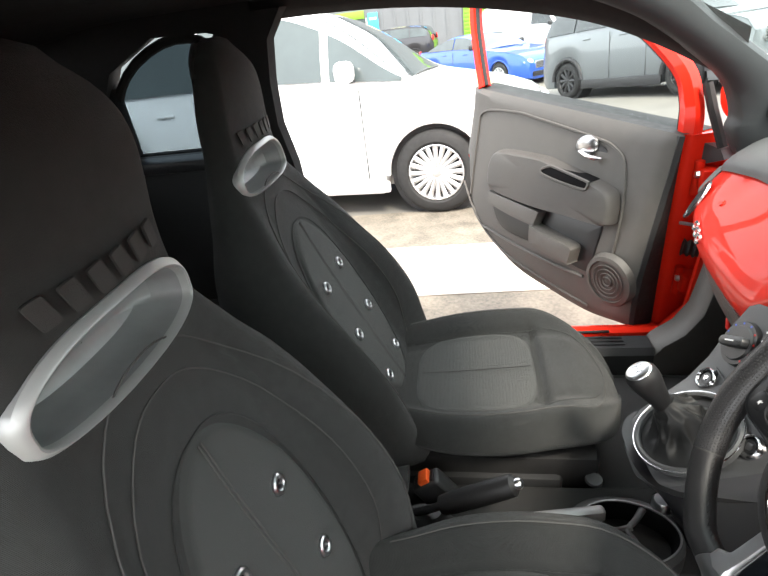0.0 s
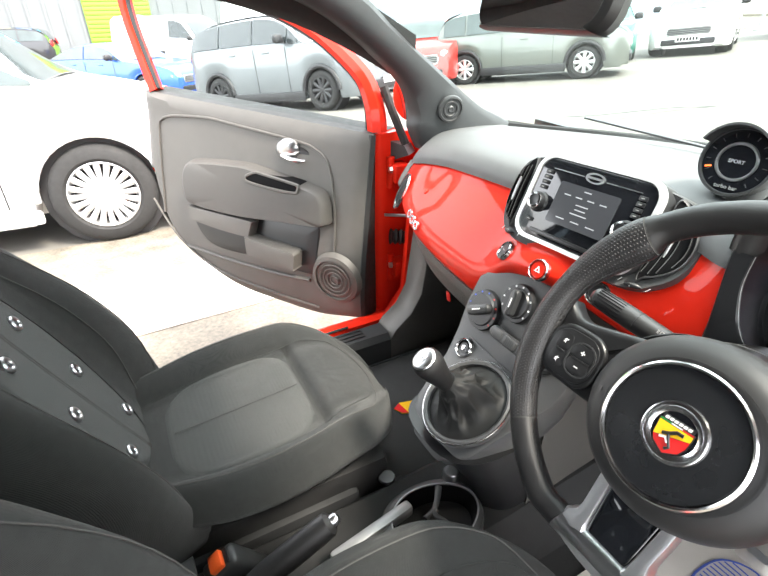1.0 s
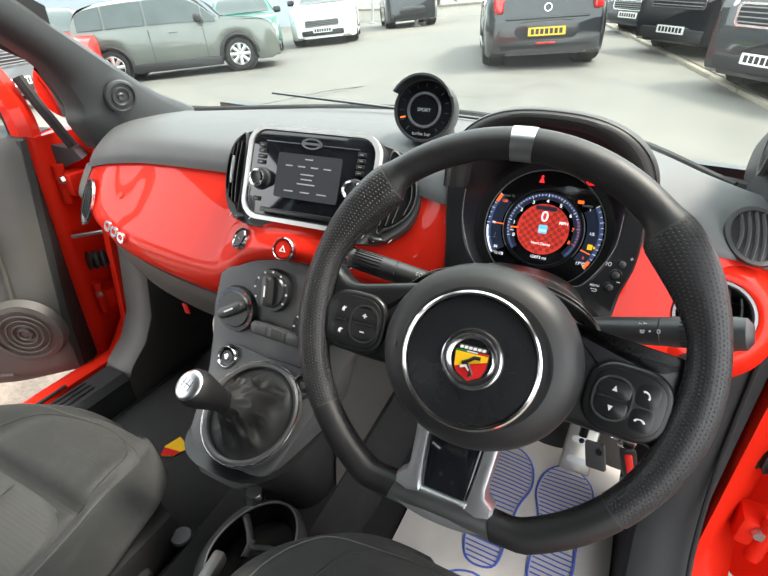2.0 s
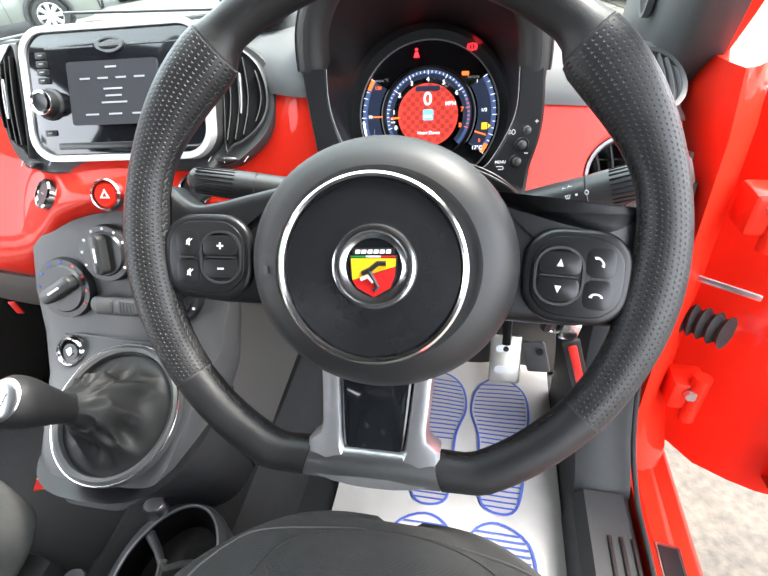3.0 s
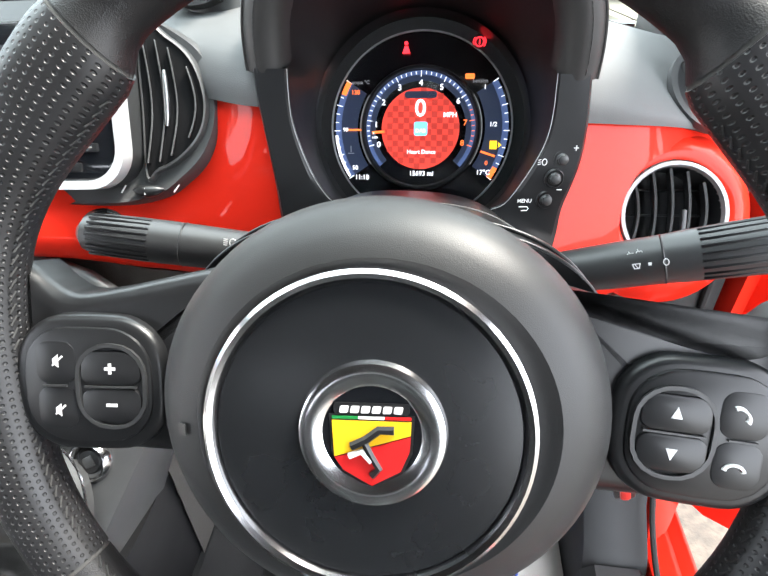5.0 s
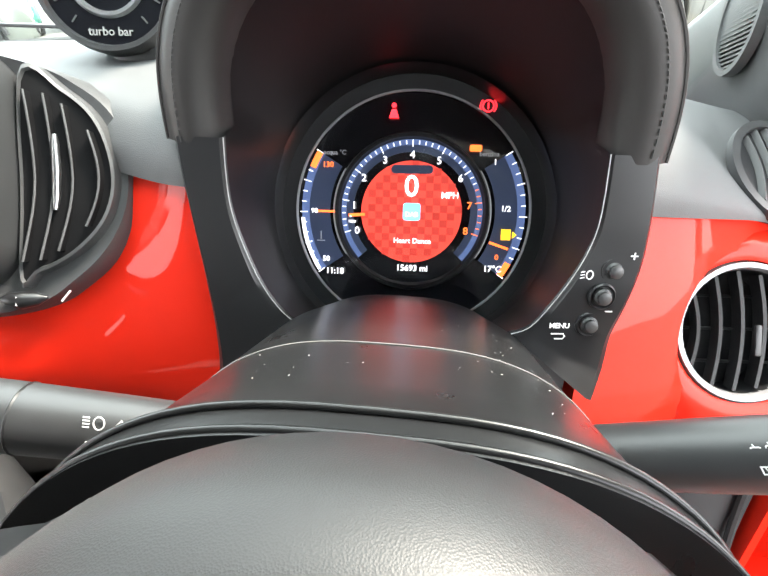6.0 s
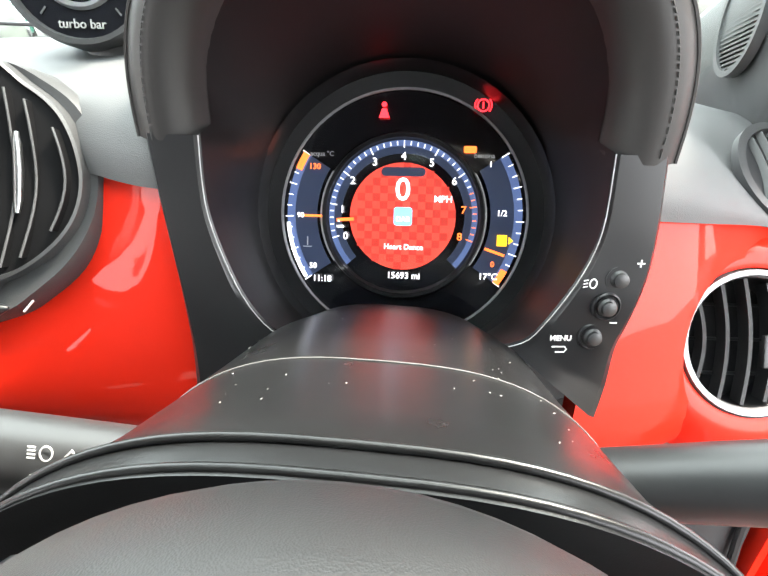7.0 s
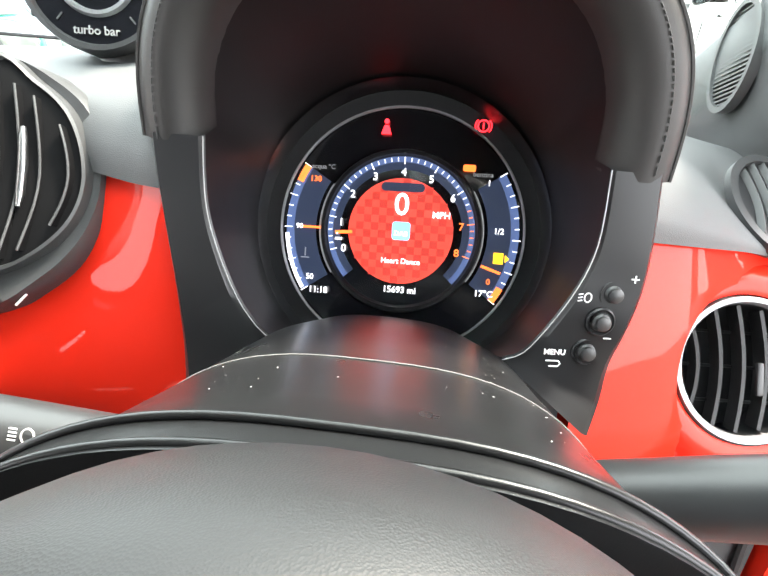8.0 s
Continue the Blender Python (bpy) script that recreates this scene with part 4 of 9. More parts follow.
part("lower_panel", thick(without(grid(lower, 100, 14), lambda c: abs(c.x - 0.335) < 0.075 and c.z > 0.69), 0.01), DOORP, dash, "grey brown plastic lower dash panel and glovebox")
gm = basis(Vector(lower(0.192, 0.62)) + Vector((0, -0.004, 0)), (1, 0, 0), Vector(lower(0.192, 0.4)) - Vector(lower(0.192, 0.7)))
part("glovebox_latch", lathe([(0, 0.004), (0.019, 0.004), (0.022, 0.0), (0, -0.004)], 28, gm), PLASTIC, dash, "round glovebox latch")
part("glovebox_joint", tube([Vector(lower((x + 0.6) / 1.2, 0.12)) + Vector((0, -0.0055, 0)) for x in [-0.56 + 0.42 * i / 20 for i in range(21)]], 0.0016, 5), PLASTIC_S, dash)
part("tag", box(0.014, 0.004, 0.03, pose(-0.368, 0.52, 0.572, 10, 0, 8), 0.002), REDP, dash, "small red plastic tag under the glovebox")
part("underside", box(1.18, 0.36, 0.01, pose(0, 0.77, 0.62)), PLASTIC_S, dash)


def round_vent(m, r, k, parent, bezel_mat, slats=6, turn=0.0):
    vt = part("air_vent", lathe([(r * 0.9, -0.035), (r * 0.9, 0.0), (r * 0.93, 0.004), (r, 0.004), (r * 1.03, -0.004)], 48, m), bezel_mat, parent, "round air vent with a bright ring")
    part("vent_well", lathe([(0, -0.034), (r * 0.88, -0.034), (r * 0.9, 0.0)], 40, m), PLASTIC_S, vt)
    for i in range(slats):
        x = lerp(-r * 0.66, r * 0.62, i / (slats - 1))
        h = math.sqrt(max(1e-5, (r * 0.88) ** 2 - x * x))
        sl = grid(lambda u, v, x=x, h=h: (x + r * 0.16 * (math.cos(lerp(-1.2, 1.2, u)) - 0.6) + 0.007 * v, lerp(-h, h, u), lerp(-0.002, -0.022, v)), 12, 3, m)
        part("slat", thick(sl, 0.0022), PLASTIC, vt)
    for q in (-0.5, 0.0, 0.5):
        part("vent_bar", box(r * 1.6, 0.002, 0.004, m @ pose(0, q * r, -0.022), 0.0008), PLASTIC, vt)
    part("vent_tab", box(0.005, 0.022, 0.004, m @ pose(0.010, -0.006, -0.001), 0.0015), PLASTIC_S, vt)
    return vt


# end vents
lv = fascia_frame(-0.548, 0.796, 0.001)
vent = part("air_vent", frame_ring(circle(0.031, 32, 0, 0, 0.049), circle(0.0255, 32, 0, 0, 0.0435), 0.005, lv, -0.001), CHROME, dash, "oval end vent with a chrome ring")
part("vent_well", slab(circle(0.026, 28, 0, 0, 0.044), 0.002, lv), PLASTIC_S, vent)
for i in range(4):
    part("slat", box(0.003, 0.07 - 0.01 * abs(i - 1.5), 0.004, lv @ pose(-0.016 + 0.0107 * i, 0, 0.003), 0.001), PLASTIC, vent)
rm = basis((0.5668, 0.5610, 0.8235), (0.995, 0.08, 0), (0.0, 0.52, 0.853)) @ pose(0, 0, 0.003)
part("vent_bulge", lathe([(0.0490, 0.0020), (0.053, 0.0042), (0.060, 0.0035), (0.068, -0.002), (0.076, -0.012), (0.084, -0.026)], 64, rm), RED, dash, "red painted bulge round the vent")
round_vent(rm, 0.0475, 40, dash, SILVERG, 5)
um = basis((0.590, 0.632, 0.9115), (0.97, 0.12, -0.15), (-0.1, 0.80, 0.55))
uv = part("side_vent", frame_ring(circle(0.037, 36, 0, 0, 0.045), circle(0.031, 36, 0, 0, 0.039), 0.006, um), PLASTIC, dash, "oval side window vent with curved slats")
part("vent_well", slab(circle(0.0315, 32, 0, 0, 0.0395), 0.001, um @ pose(0, 0, 0.0005)), PLASTIC_S, uv)
for i in range(6):
    xx = -0.022 + 0.009 * i
    hh = 0.039 * math.sqrt(1 - (xx / 0.0315) ** 2)
    part("slat", thick(grid(lambda u, v, xx=xx, hh=hh: um @ Vector((xx + 0.006 * math.cos(lerp(-1.3, 1.3, u)) + 0.002 * v, lerp(-hh, hh, u), 0.001 + 0.004 * v)), 8, 2), 0.0016), GREYP, uv)
# badge on the fascia: plain chrome shapes
for i, x in enumerate((-0.446, -0.422, -0.398)):
    bmx = fascia_frame(x, 0.778 - 0.004 * i, 0.002)
    o = rrect(0.021, 0.021, 0.008)
    part("badge", frame_ring(o, [(px * 0.55, py * 0.55) for px, py in o], 0.004, bmx), CHROME, dash, "chrome raised badge shape")
pb = fascia_frame(-0.44, 0.83, 0.002)
part("airbag_mark", lathe([(0, 0.0015), (0.006, 0.001), (0.007, -0.002)], 16, pb), RED, dash)

# round buttons in the red band
for x, z, ring_mat, core in ((-0.095, 0.836, DULLCH, PLASTIC_S), (-0.004, 0.845, DULLCH, RED), (0.088, 0.842, DULLCH, PLASTIC_S)):
    m = fascia_frame(x, z, 0.002)
    b = part("button", lathe([(0.0145, -0.002), (0.0145, 0.004), (0.0160, 0.006), (0.0178, 0.004), (0.0183, -0.004)], 32, m), ring_mat, dash, "round button with a chrome ring")
    part("button_cap", lathe([(0, 0.0045), (0.012, 0.0042), (0.0143, 0.002), (0.0143, -0.002)], 28, m), core, b)
    if core is RED:
        part("symbol", frame_ring([(0, 0.006), (-0.0055, -0.004), (0.0055, -0.004)], [(0, 0.003), (-0.003, -0.0025), (0.003, -0.0025)], 0.0006, m, 0.0049), WHITEINK, b)
    else:
        part("symbol", box(0.008, 0.0016, 0.0006, m @ pose(0, 0, 0.0046)), GREYINK, b)

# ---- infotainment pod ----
# near-black colour that stands in for shade inside vents, cups and door pull
RECESS_SHADE = mat("recess_shade", (0.004, 0.004, 0.0045), 0.8, vary=0.1, scale=40, spec=0.1)
pod = thing("infotainment_unit", "black radio unit in a silver frame with side vents", "car radio")
IM = basis((0.0067, 0.4817, 0.9385), (0.998, 0.051, 0.030), (-0.049, 0.43, 0.901))
o = rrect(0.220, 0.142, 0.030, 7)
part("frame", join(frame_ring(o, rrect(0.207, 0.129, 0.025, 7), 0.012, IM, -0.006, 0.0)), SILVERP, pod, "silver rounded frame")
part("panel", slab(rrect(0.208, 0.130, 0.025, 7), 0.012, IM, 0.003, -0.008), GLOSSB, pod, "gloss black front panel")
part("housing", loft([[(x * k, y * k2, z) for x, y in rrect(0.220, 0.142, 0.030, 7)] for k, k2, z in ((0.999, 0.999, -0.004), (1.0, 1.0, -0.05), (0.95, 0.9, -0.10))], True, True, IM), PLASTIC, pod)
scr = part("screen", slab(rrect(0.1066, 0.0656, 0.003, 2), 0.002, IM @ pose(0, 0, 0.004)), SCREEN, pod, "dim grey touch screen")
for (y, w, n) in ((0.026, 0.013, 1), (0.015, 0.086, 4), (0.004, 0.022, 1), (-0.003, 0.019, 1), (-0.010, 0.030, 1), (-0.022, 0.084, 3)):
    for i in range(n):
        ww = w / n * (0.55 if n > 1 else 1)
        part("screen_line", box(ww, 0.0017, 0.0005, IM @ pose((i - (n - 1) / 2) * w / n, y, 0.0063)), L_GREY, scr)
for x in (-0.079, 0.079):
    k = part("knob", lathe([(0, 0.015), (0.0085, 0.015), (0.0095, 0.0155), (0.0125, 0.015), (0.0138, 0.012), (0.0145, 0.004), (0.017, 0.002), (0.017, 0.0)], 32, IM @ pose(x, -0.0095, 0.004)), PLASTIC_S, pod, "ribbed rotary knob")
    part("knob_ring", lathe([(0.0088, 0.0153), (0.0098, 0.0165), (0.0128, 0.0155), (0.0132, 0.0145)], 32, IM @ pose(x, -0.0095, 0.004)), DULLCH, k)
    for i in range(5):
        part("key", box(0.013, 0.0065, 0.003, IM @ pose(x + 0.004 * (1 if x > 0 else -1), 0.041 - 0.0085 * i if i < 4 else -0.040, 0.005), 0.001), PLASTIC_S, pod)
        part("key_mark", box(0.005, 0.0012, 0.0004, IM @ pose(x + 0.004 * (1 if x > 0 else -1), 0.041 - 0.0085 * i if i < 4 else -0.040, 0.0068)), GREYINK, pod)
part("emblem", join(frame_ring(circle(0.017, 32, 0, 0.049, 0.008), circle(0.0135, 32, 0, 0.049, 0.0058), 0.002, IM, 0.004), box(0.026, 0.003, 0.002, IM @ pose(0, 0.049, 0.005))), SATIN, pod, "silver oval emblem shape")
for x0, x1 in ((-0.078, -0.02), (0.02, 0.078)):
    part("trim_line", box(x1 - x0, 0.0012, 0.001, IM @ pose((x0 + x1) / 2, 0.048, 0.0045)), SATIN, pod)
part("lower_keys", box(0.15, 0.007, 0.004, IM @ pose(0, -0.0545, 0.004), 0.0015), PLASTIC_S, pod, "row of narrow black keys")



def pod_pt(x, y, h):
    fall = piece(x, ((0.085, 0.0), (0.118, -0.020), (0.1365, -0.029), (0.165, -0.035))) * lerp(0.5, 1.0, sstep(-0.08, 0.0, y)) if x > 0 else 0.006 - 0.22 * max(0.0, -x - 0.11)
    return IM @ Vector((x - 0.006 * sstep(0.09, 0.125, x) + 0.012 * sstep(0.138, 0.16, x), y, h + fall))


outl = smooth_line([(sx * x, y, 0) for sx, pts in ((1, ((0.0, 0.064), (0.05, 0.064), (0.105, 0.063), (0.136, 0.056), (0.153, 0.038), (0.159, 0.008), (0.158, -0.026), (0.149, -0.056), (0.131, -0.075), (0.10, -0.083), (0.05, -0.085))), (-1, ((0.0, -0.085), (0.05, -0.085), (0.10, -0.083), (0.133, -0.075), (0.153, -0.056), (0.163, -0.026), (0.164, 0.008), (0.157, 0.038), (0.138, 0.056), (0.105, 0.063), (0.05, 0.064)))) for x, y in pts], 132, True)
part("surround", loft([[tuple(pod_pt(p.x * k, p.y * k2, h)) for p in outl] for k, k2, h in ((0.97, 1.05, -0.10), (0.99, 1.03, -0.04), (0.998, 1.0, -0.016), (0.985, 0.975, -0.009), (0.95, 0.95, -0.011), (0.5, 0.5, -0.016))], True, True), GREYP, pod, "grey plastic surround of radio and vents")
for sgn in (-1, 1):
    win = smooth_line([(sgn * x, y, 0) for x, y in ((0.119, 0.049), (0.137, 0.045), (0.148, 0.030), (0.153, 0.002), (0.151, -0.026), (0.142, -0.046), (0.128, -0.055), (0.119, -0.055))], 48, True)
    vt = part("air_vent", loft([[tuple(pod_pt(c[0] + (p.x - c[0]) * k, c[1] + (p.y - c[1]) * k, h)) for p in win] for c in ((sgn * 0.135, -0.003),) for k, h in ((1.06, -0.012), (1.04, -0.0035), (1.0, -0.0025), (0.97, -0.006))], True, False), GREYP, pod, "upright centre air vent")
    # almost flush sheet; the depth of the duct is only painted shade
    part("vent_well", loft([[tuple(pod_pt(sgn * 0.135 + (p.x - sgn * 0.135) * k, -0.003 + (p.y + 0.003) * k, h)) for p in win] for k, h in ((0.985, -0.0045), (0.95, -0.0062))], True, True), RECESS_SHADE, vt, "shallow vent opening with its shade put in as near-black colour")
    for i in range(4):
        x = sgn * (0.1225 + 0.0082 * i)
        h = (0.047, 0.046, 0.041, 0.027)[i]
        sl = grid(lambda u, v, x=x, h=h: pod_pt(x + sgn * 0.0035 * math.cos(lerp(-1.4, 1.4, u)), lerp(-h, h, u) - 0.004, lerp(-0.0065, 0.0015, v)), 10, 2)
        # slat bodies take the same painted shade as the duct
        s1 = part("slat", thick(sl, 0.0012), RECESS_SHADE, vt)
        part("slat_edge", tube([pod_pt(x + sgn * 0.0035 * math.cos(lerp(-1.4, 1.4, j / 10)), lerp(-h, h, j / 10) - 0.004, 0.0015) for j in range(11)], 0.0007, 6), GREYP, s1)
    part("vent_tab", tube([pod_pt(sgn * 0.1365, y, 0.003) for y in (-0.022, -0.015, 0.0, 0.014, 0.02)], lambda t: 0.0012 + 0.0013 * math.sin(math.pi * t), 10), SATIN, vt, "silver vent tab")
    part("thumbwheel", tube([pod_pt(sgn * (0.118 + q), -0.073 + 0.1 * abs(q), -0.0065) for q in (-0.013, -0.008, 0, 0.008, 0.013)], lambda t: 0.001 + 0.0042 * math.sin(math.pi * t), 10), PLASTIC_S, vt, "vent thumbwheel")
    part("symbol", tube([pod_pt(sgn * 0.118, -0.0755, -0.0022), pod_pt(sgn * 0.118, -0.0705, -0.0022)], 0.0006, 4), WHITEINK, vt)
    for q in (-0.022, 0.021):
        part("symbol", tube([pod_pt(sgn * (0.118 + q) - 0.002, -0.074, -0.0085), pod_pt(sgn * (0.118 + q) + 0.002, -0.068, -0.0085)], 0.0007, 4), WHITEINK, vt)

# ---- turbo gauge ----
tg = thing("boost_gauge", "round black turbo pressure gauge on the dashboard", "gauge")
TM = basis((0.131, 0.612, 1.026), (1, 0.12, 0), (0.0, 0.28, 0.96)) @ Matrix.Scale(0.875, 4)
part("shell", lathe([(0.047, -0.002), (0.049, 0.004), (0.0525, 0.004), (0.054, -0.004), (0.053, -0.04), (0.042, -0.065), (0.0, -0.072)], 48, TM), PLASTIC, tg)
part("visor", thick(lathe([(0.0535, -0.01), (0.0545, 0.03)], 30, TM, radians(25), radians(155)), 0.003), PLASTIC, tg, "black visor over the gauge")
fc = part("face", lathe([(0, 0.0), (0.048, 0.0), (0.048, -0.004)], 40, TM), GLOSSB, tg, "gloss black dial face")
part("ring", lathe([(0.025, 0.0), (0.026, 0.003), (0.0285, 0.003), (0.030, 0.0)], 40, TM), SATIN, fc, "pale ring")
part("word", text_mesh("SPORT", 0.0078, TM @ pose(0, 0, 0.001)), L_GREY, fc, smooth=False)
part("word", text_mesh("turbo bar", 0.0085, TM @ pose(0, -0.039, 0.001)), GREYINK, fc, smooth=False)
part("needle", box(0.009, 0.0025, 0.001, TM @ pose(-0.036, -0.014, 0.001, 0, 0, 15)), L_ORANGE, fc)
for i in range(13):
    a = radians(-50 + 280 * i / 12)
    part("tick", box(0.006, 0.0012, 0.0006, TM @ pose(0.040 * math.cos(a), 0.040 * math.sin(a), 0.0008, 0, 0, math.degrees(a))), GREYP, fc)
part("foot", loft([[(0.142 + a * k, 0.64 + b * k, z) for a, b in circle(0.03, 20)] for k, z in ((1.5, 0.935), (1.1, 0.965), (0.9, 1.0))], True, True), PLASTIC, tg)

# ---- instrument cluster ----
PALE = mat("pale_metal_paint", (0.50, 0.50, 0.50), 0.30, 0.35, vary=0.08, scale=60)
cl = thing("instrument_cluster", "round digital instrument cluster under a stitched leather hood", "instrument cluster")
ca = radians(22.85)
WELLP = mat("binnacle_lining", (0.0075, 0.008, 0.0085), 0.42, vary=0.1, scale=30, spec=0.25)
CM = basis((0.3324, 0.6051, 0.8979), (1, -0.0245, 0), (0.0245 * math.sin(ca), math.sin(ca), math.cos(ca))) @ pose(0, 0, 0, 0, 0, 2.5) @ Matrix.Diagonal((1.0127, 1.0127, 1, 1))
CC = CM @ pose(0.0, -0.0178, 0)
HX = 0.333


def hood_arch(w, h, yb, z0, n=40, dip=0.0):
    """An arch open below, from its left foot over the top to the right."""
    out = []
    for i in range(n + 1):
        a = math.pi * (1 - i / n)
        c, s = math.cos(a), math.sin(a)
        out.append((HX + w * (abs(c) ** 0.8) * (1 if c > 0 else -1), yb, z0 + h * (s ** 0.75)))
    return out


HOOD = ((0.093, 0.078, 0.597, 0.955), (0.0950, 0.084, 0.56, 0.954), (0.0965, 0.088, 0.535, 0.953), (0.0980, 0.0905, 0.522, 0.952), (0.1010, 0.0940, 0.5145, 0.952), (0.1065, 0.0985, 0.5095, 0.952), (0.1135, 0.1030, 0.5075, 0.952), (0.1205, 0.1068, 0.5088, 0.952), (0.1265, 0.1092, 0.513, 0.952), (0.1298, 0.1100, 0.521, 0.952),
        (0.1308, 0.1094, 0.533, 0.952), (0.130, 0.097, 0.58, 0.945), (0.121, 0.068, 0.64, 0.94), (0.102, 0.034, 0.70, 0.94), (0.078, 0.015, 0.74, 0.94))
rings = [hood_arch(*r) for r in HOOD]
hb_ = loft(rings, False, False)
hb_.verts.ensure_lookup_table()
for e in (0, 40):
    hb_.faces.new([hb_.verts[i * 41 + e] for i in range(11)])
for sgn in (-1, 1):
    part("hood_foot", box(0.018, 0.06, 0.03, pose(HX + sgn * 0.118, 0.560, 0.954), 0.004), PLASTIC, cl)
hd = part("hood", hb_, HOODL, cl, "stitched black leather hood")
part("hood_seam", tube(hood_arch(0.1272, 0.1095, 0.5136, 0.952, 60), 0.0011, 6), HOODL, cl, "piped edge of the hood")
st = bmesh.new()
arch = hood_arch(0.1175, 0.1053, 0.5076, 0.952, 210)
for i in range(0, 210, 2):
    p, q = Vector(arch[i]), Vector(arch[i]).lerp(Vector(arch[i + 1]), 1.35)
    st = join(st, tube([p, q], 0.00042, 4))
tagged(part("stitches", st, THREAD_D, cl), kind="stuff")
EAR_IN = {}
# ears on both sides
for sgn in (-1, 1):
    if sgn < 0:
        o = [(0.122, 0.511, 0.955), (0.120, 0.507, 0.929), (0.116, 0.501, 0.902), (0.112, 0.495, 0.876), (0.109, 0.489, 0.847), (0.108, 0.483, 0.823), (0.110, 0.479, 0.802)]
        n = [(0.095, 0.512, 0.955), (0.095, 0.508, 0.934), (0.093, 0.504, 0.917), (0.087, 0.500, 0.897), (0.078, 0.496, 0.876), (0.067, 0.493, 0.861), (0.056, 0.491, 0.853)]
    else:
        o = [(0.123, 0.512, 0.956), (0.126, 0.505, 0.923), (0.126, 0.500, 0.899), (0.122, 0.495, 0.878), (0.118, 0.492, 0.861), (0.117, 0.487, 0.841), (0.115, 0.483, 0.820)]
        n = [(0.099, 0.512, 0.956), (0.100, 0.506, 0.928), (0.098, 0.503, 0.911), (0.092, 0.499, 0.895), (0.083, 0.496, 0.877), (0.074, 0.494, 0.863), (0.064, 0.493, 0.858)]
    O = smooth_line(o, 20)
    I = smooth_line(n, 20)
    EAR_IN[sgn] = [Vector((HX + sgn * p.x, p.y, p.z)) for p in I]
    f = bmesh.new()
    vs = [[f.verts.new((HX + sgn * p.x, p.y, p.z)) for p in row] for row in ([Vector((p.x + 0.001, p.y + 0.05, p.z)) for p in O], O, [a.lerp(b, 0.08) + Vector((0, -0.003, 0)) for a, b in zip(O, I)], [a.lerp(b, 0.92) + Vector((0, -0.003, 0)) for a, b in zip(O, I)], I)]
    for a, b in zip(vs, vs[1:]):
        for i in range(min(len(a), len(b)) - 1):
            f.faces.new((a[i], a[i + 1], b[i + 1], b[i]))
    part("panel_edge", tube([(HX + sgn * p.x, p.y - 0.0028, p.z) for p in I], 0.0003, 6), PALE, cl, "pale panel edge")
    ear = part("side_panel", f, PLASTIC_S, cl, "black plastic binnacle side panel")
    if sgn > 0:
        for k, pw_ in enumerate(((0.4448, 0.4985, 0.8985), (0.4410, 0.4935, 0.8850), (0.4375, 0.4915, 0.8680))):
            pm = basis(pw_, (1, 0.12, 0), (-0.1, 0.2, 0.97))
            bt = part("button", lathe([(0.0076, -0.006), (0.0074, 0.0005), (0.0066, 0.0012), (0.0056, 0.0002), (0.0052, -0.002)], 28, pm), PLASTIC_S, cl, "small round trip button")
            part("button_cap", lathe([(0.0048, -0.002), (0.0046, 0.0015), (0.0036, 0.0024), (0.0036, 0.0044), (0.0028, 0.005), (0, 0.005)], 24, pm), PLASTIC, bt)
            if k == 1:
                part("symbol", join(frame_ring(circle(0.0020, 14, 0, 0, 0.0026), circle(0.0014, 14, 0, 0, 0.0020), 0.0004, pm @ pose(-0.0098, 0.0130, 0.003)), *[box(0.0022, 0.0005, 0.0004, pm @ pose(-0.0135, 0.0130 + q, 0.0032, 0, 0, 12)) for q in (-0.0016, 0, 0.0016)]), WHITEINK, bt, smooth=False)
            else:
                part("symbol", join(box(0.0038, 0.0007, 0.0004, pm @ pose(0.0085, 0.0085, 0.0026)), *([box(0.0007, 0.0038, 0.0004, pm @ pose(0.0085, 0.0085, 0.0026))] if k == 0 else [])), WHITEINK, bt, smooth=False)
        part("symbol", text_mesh("MENU", 0.0040, pm @ pose(-0.017, 0.000, 0.003)), WHITEINK, bt, smooth=False)
        part("symbol", tube([pm @ Vector(p) for p in ((-0.021, -0.0045, 0.0032), (-0.0145, -0.0045, 0.0032), (-0.0135, -0.006, 0.0032), (-0.0145, -0.0075, 0.0032), (-0.019, -0.0075, 0.0032))], 0.0004, 4), WHITEINK, bt, smooth=False)
# inner wall of the binnacle: from the edge of hood and side panels in to the dial
edge = EAR_IN[-1][::-1] + [Vector(p) for p in hood_arch(0.0965, 0.0885, 0.530, 0.956, 30)] + EAR_IN[1]
edge += [edge[-1].lerp(edge[0], k / 10) + Vector((0, 0.004, -0.010 * math.sin(math.pi * k / 10))) for k in range(1, 10)]
well = []
for t in (0.0, 0.12, 0.3, 0.5, 0.7, 0.86, 1.0):
    row = []
    for p in edge:
        q = CC.inverted() @ p
        a = math.atan2(q.y, q.x)
        row.append(tuple(p.lerp(CC @ Vector((0.0975 * math.cos(a), 0.0975 * math.sin(a), 0.006)), t)))
    well.append(row)
part("binnacle_wall", loft(well, True, False), WELLP, cl, "dark smooth inner wall")
part("backing", lathe([(0, -0.010), (0.116, -0.010), (0.116, -0.014), (0, -0.014)], 48, CC), PLASTIC_S, cl)
bez = part("bezel", lathe([(0.098, 0.018), (0.0965, 0.012), (0.095, 0.0), (0.0845, -0.002), (0.0845, -0.006)], 60, CC), PLASTIC_S, cl, "dark stepped dial bezel")
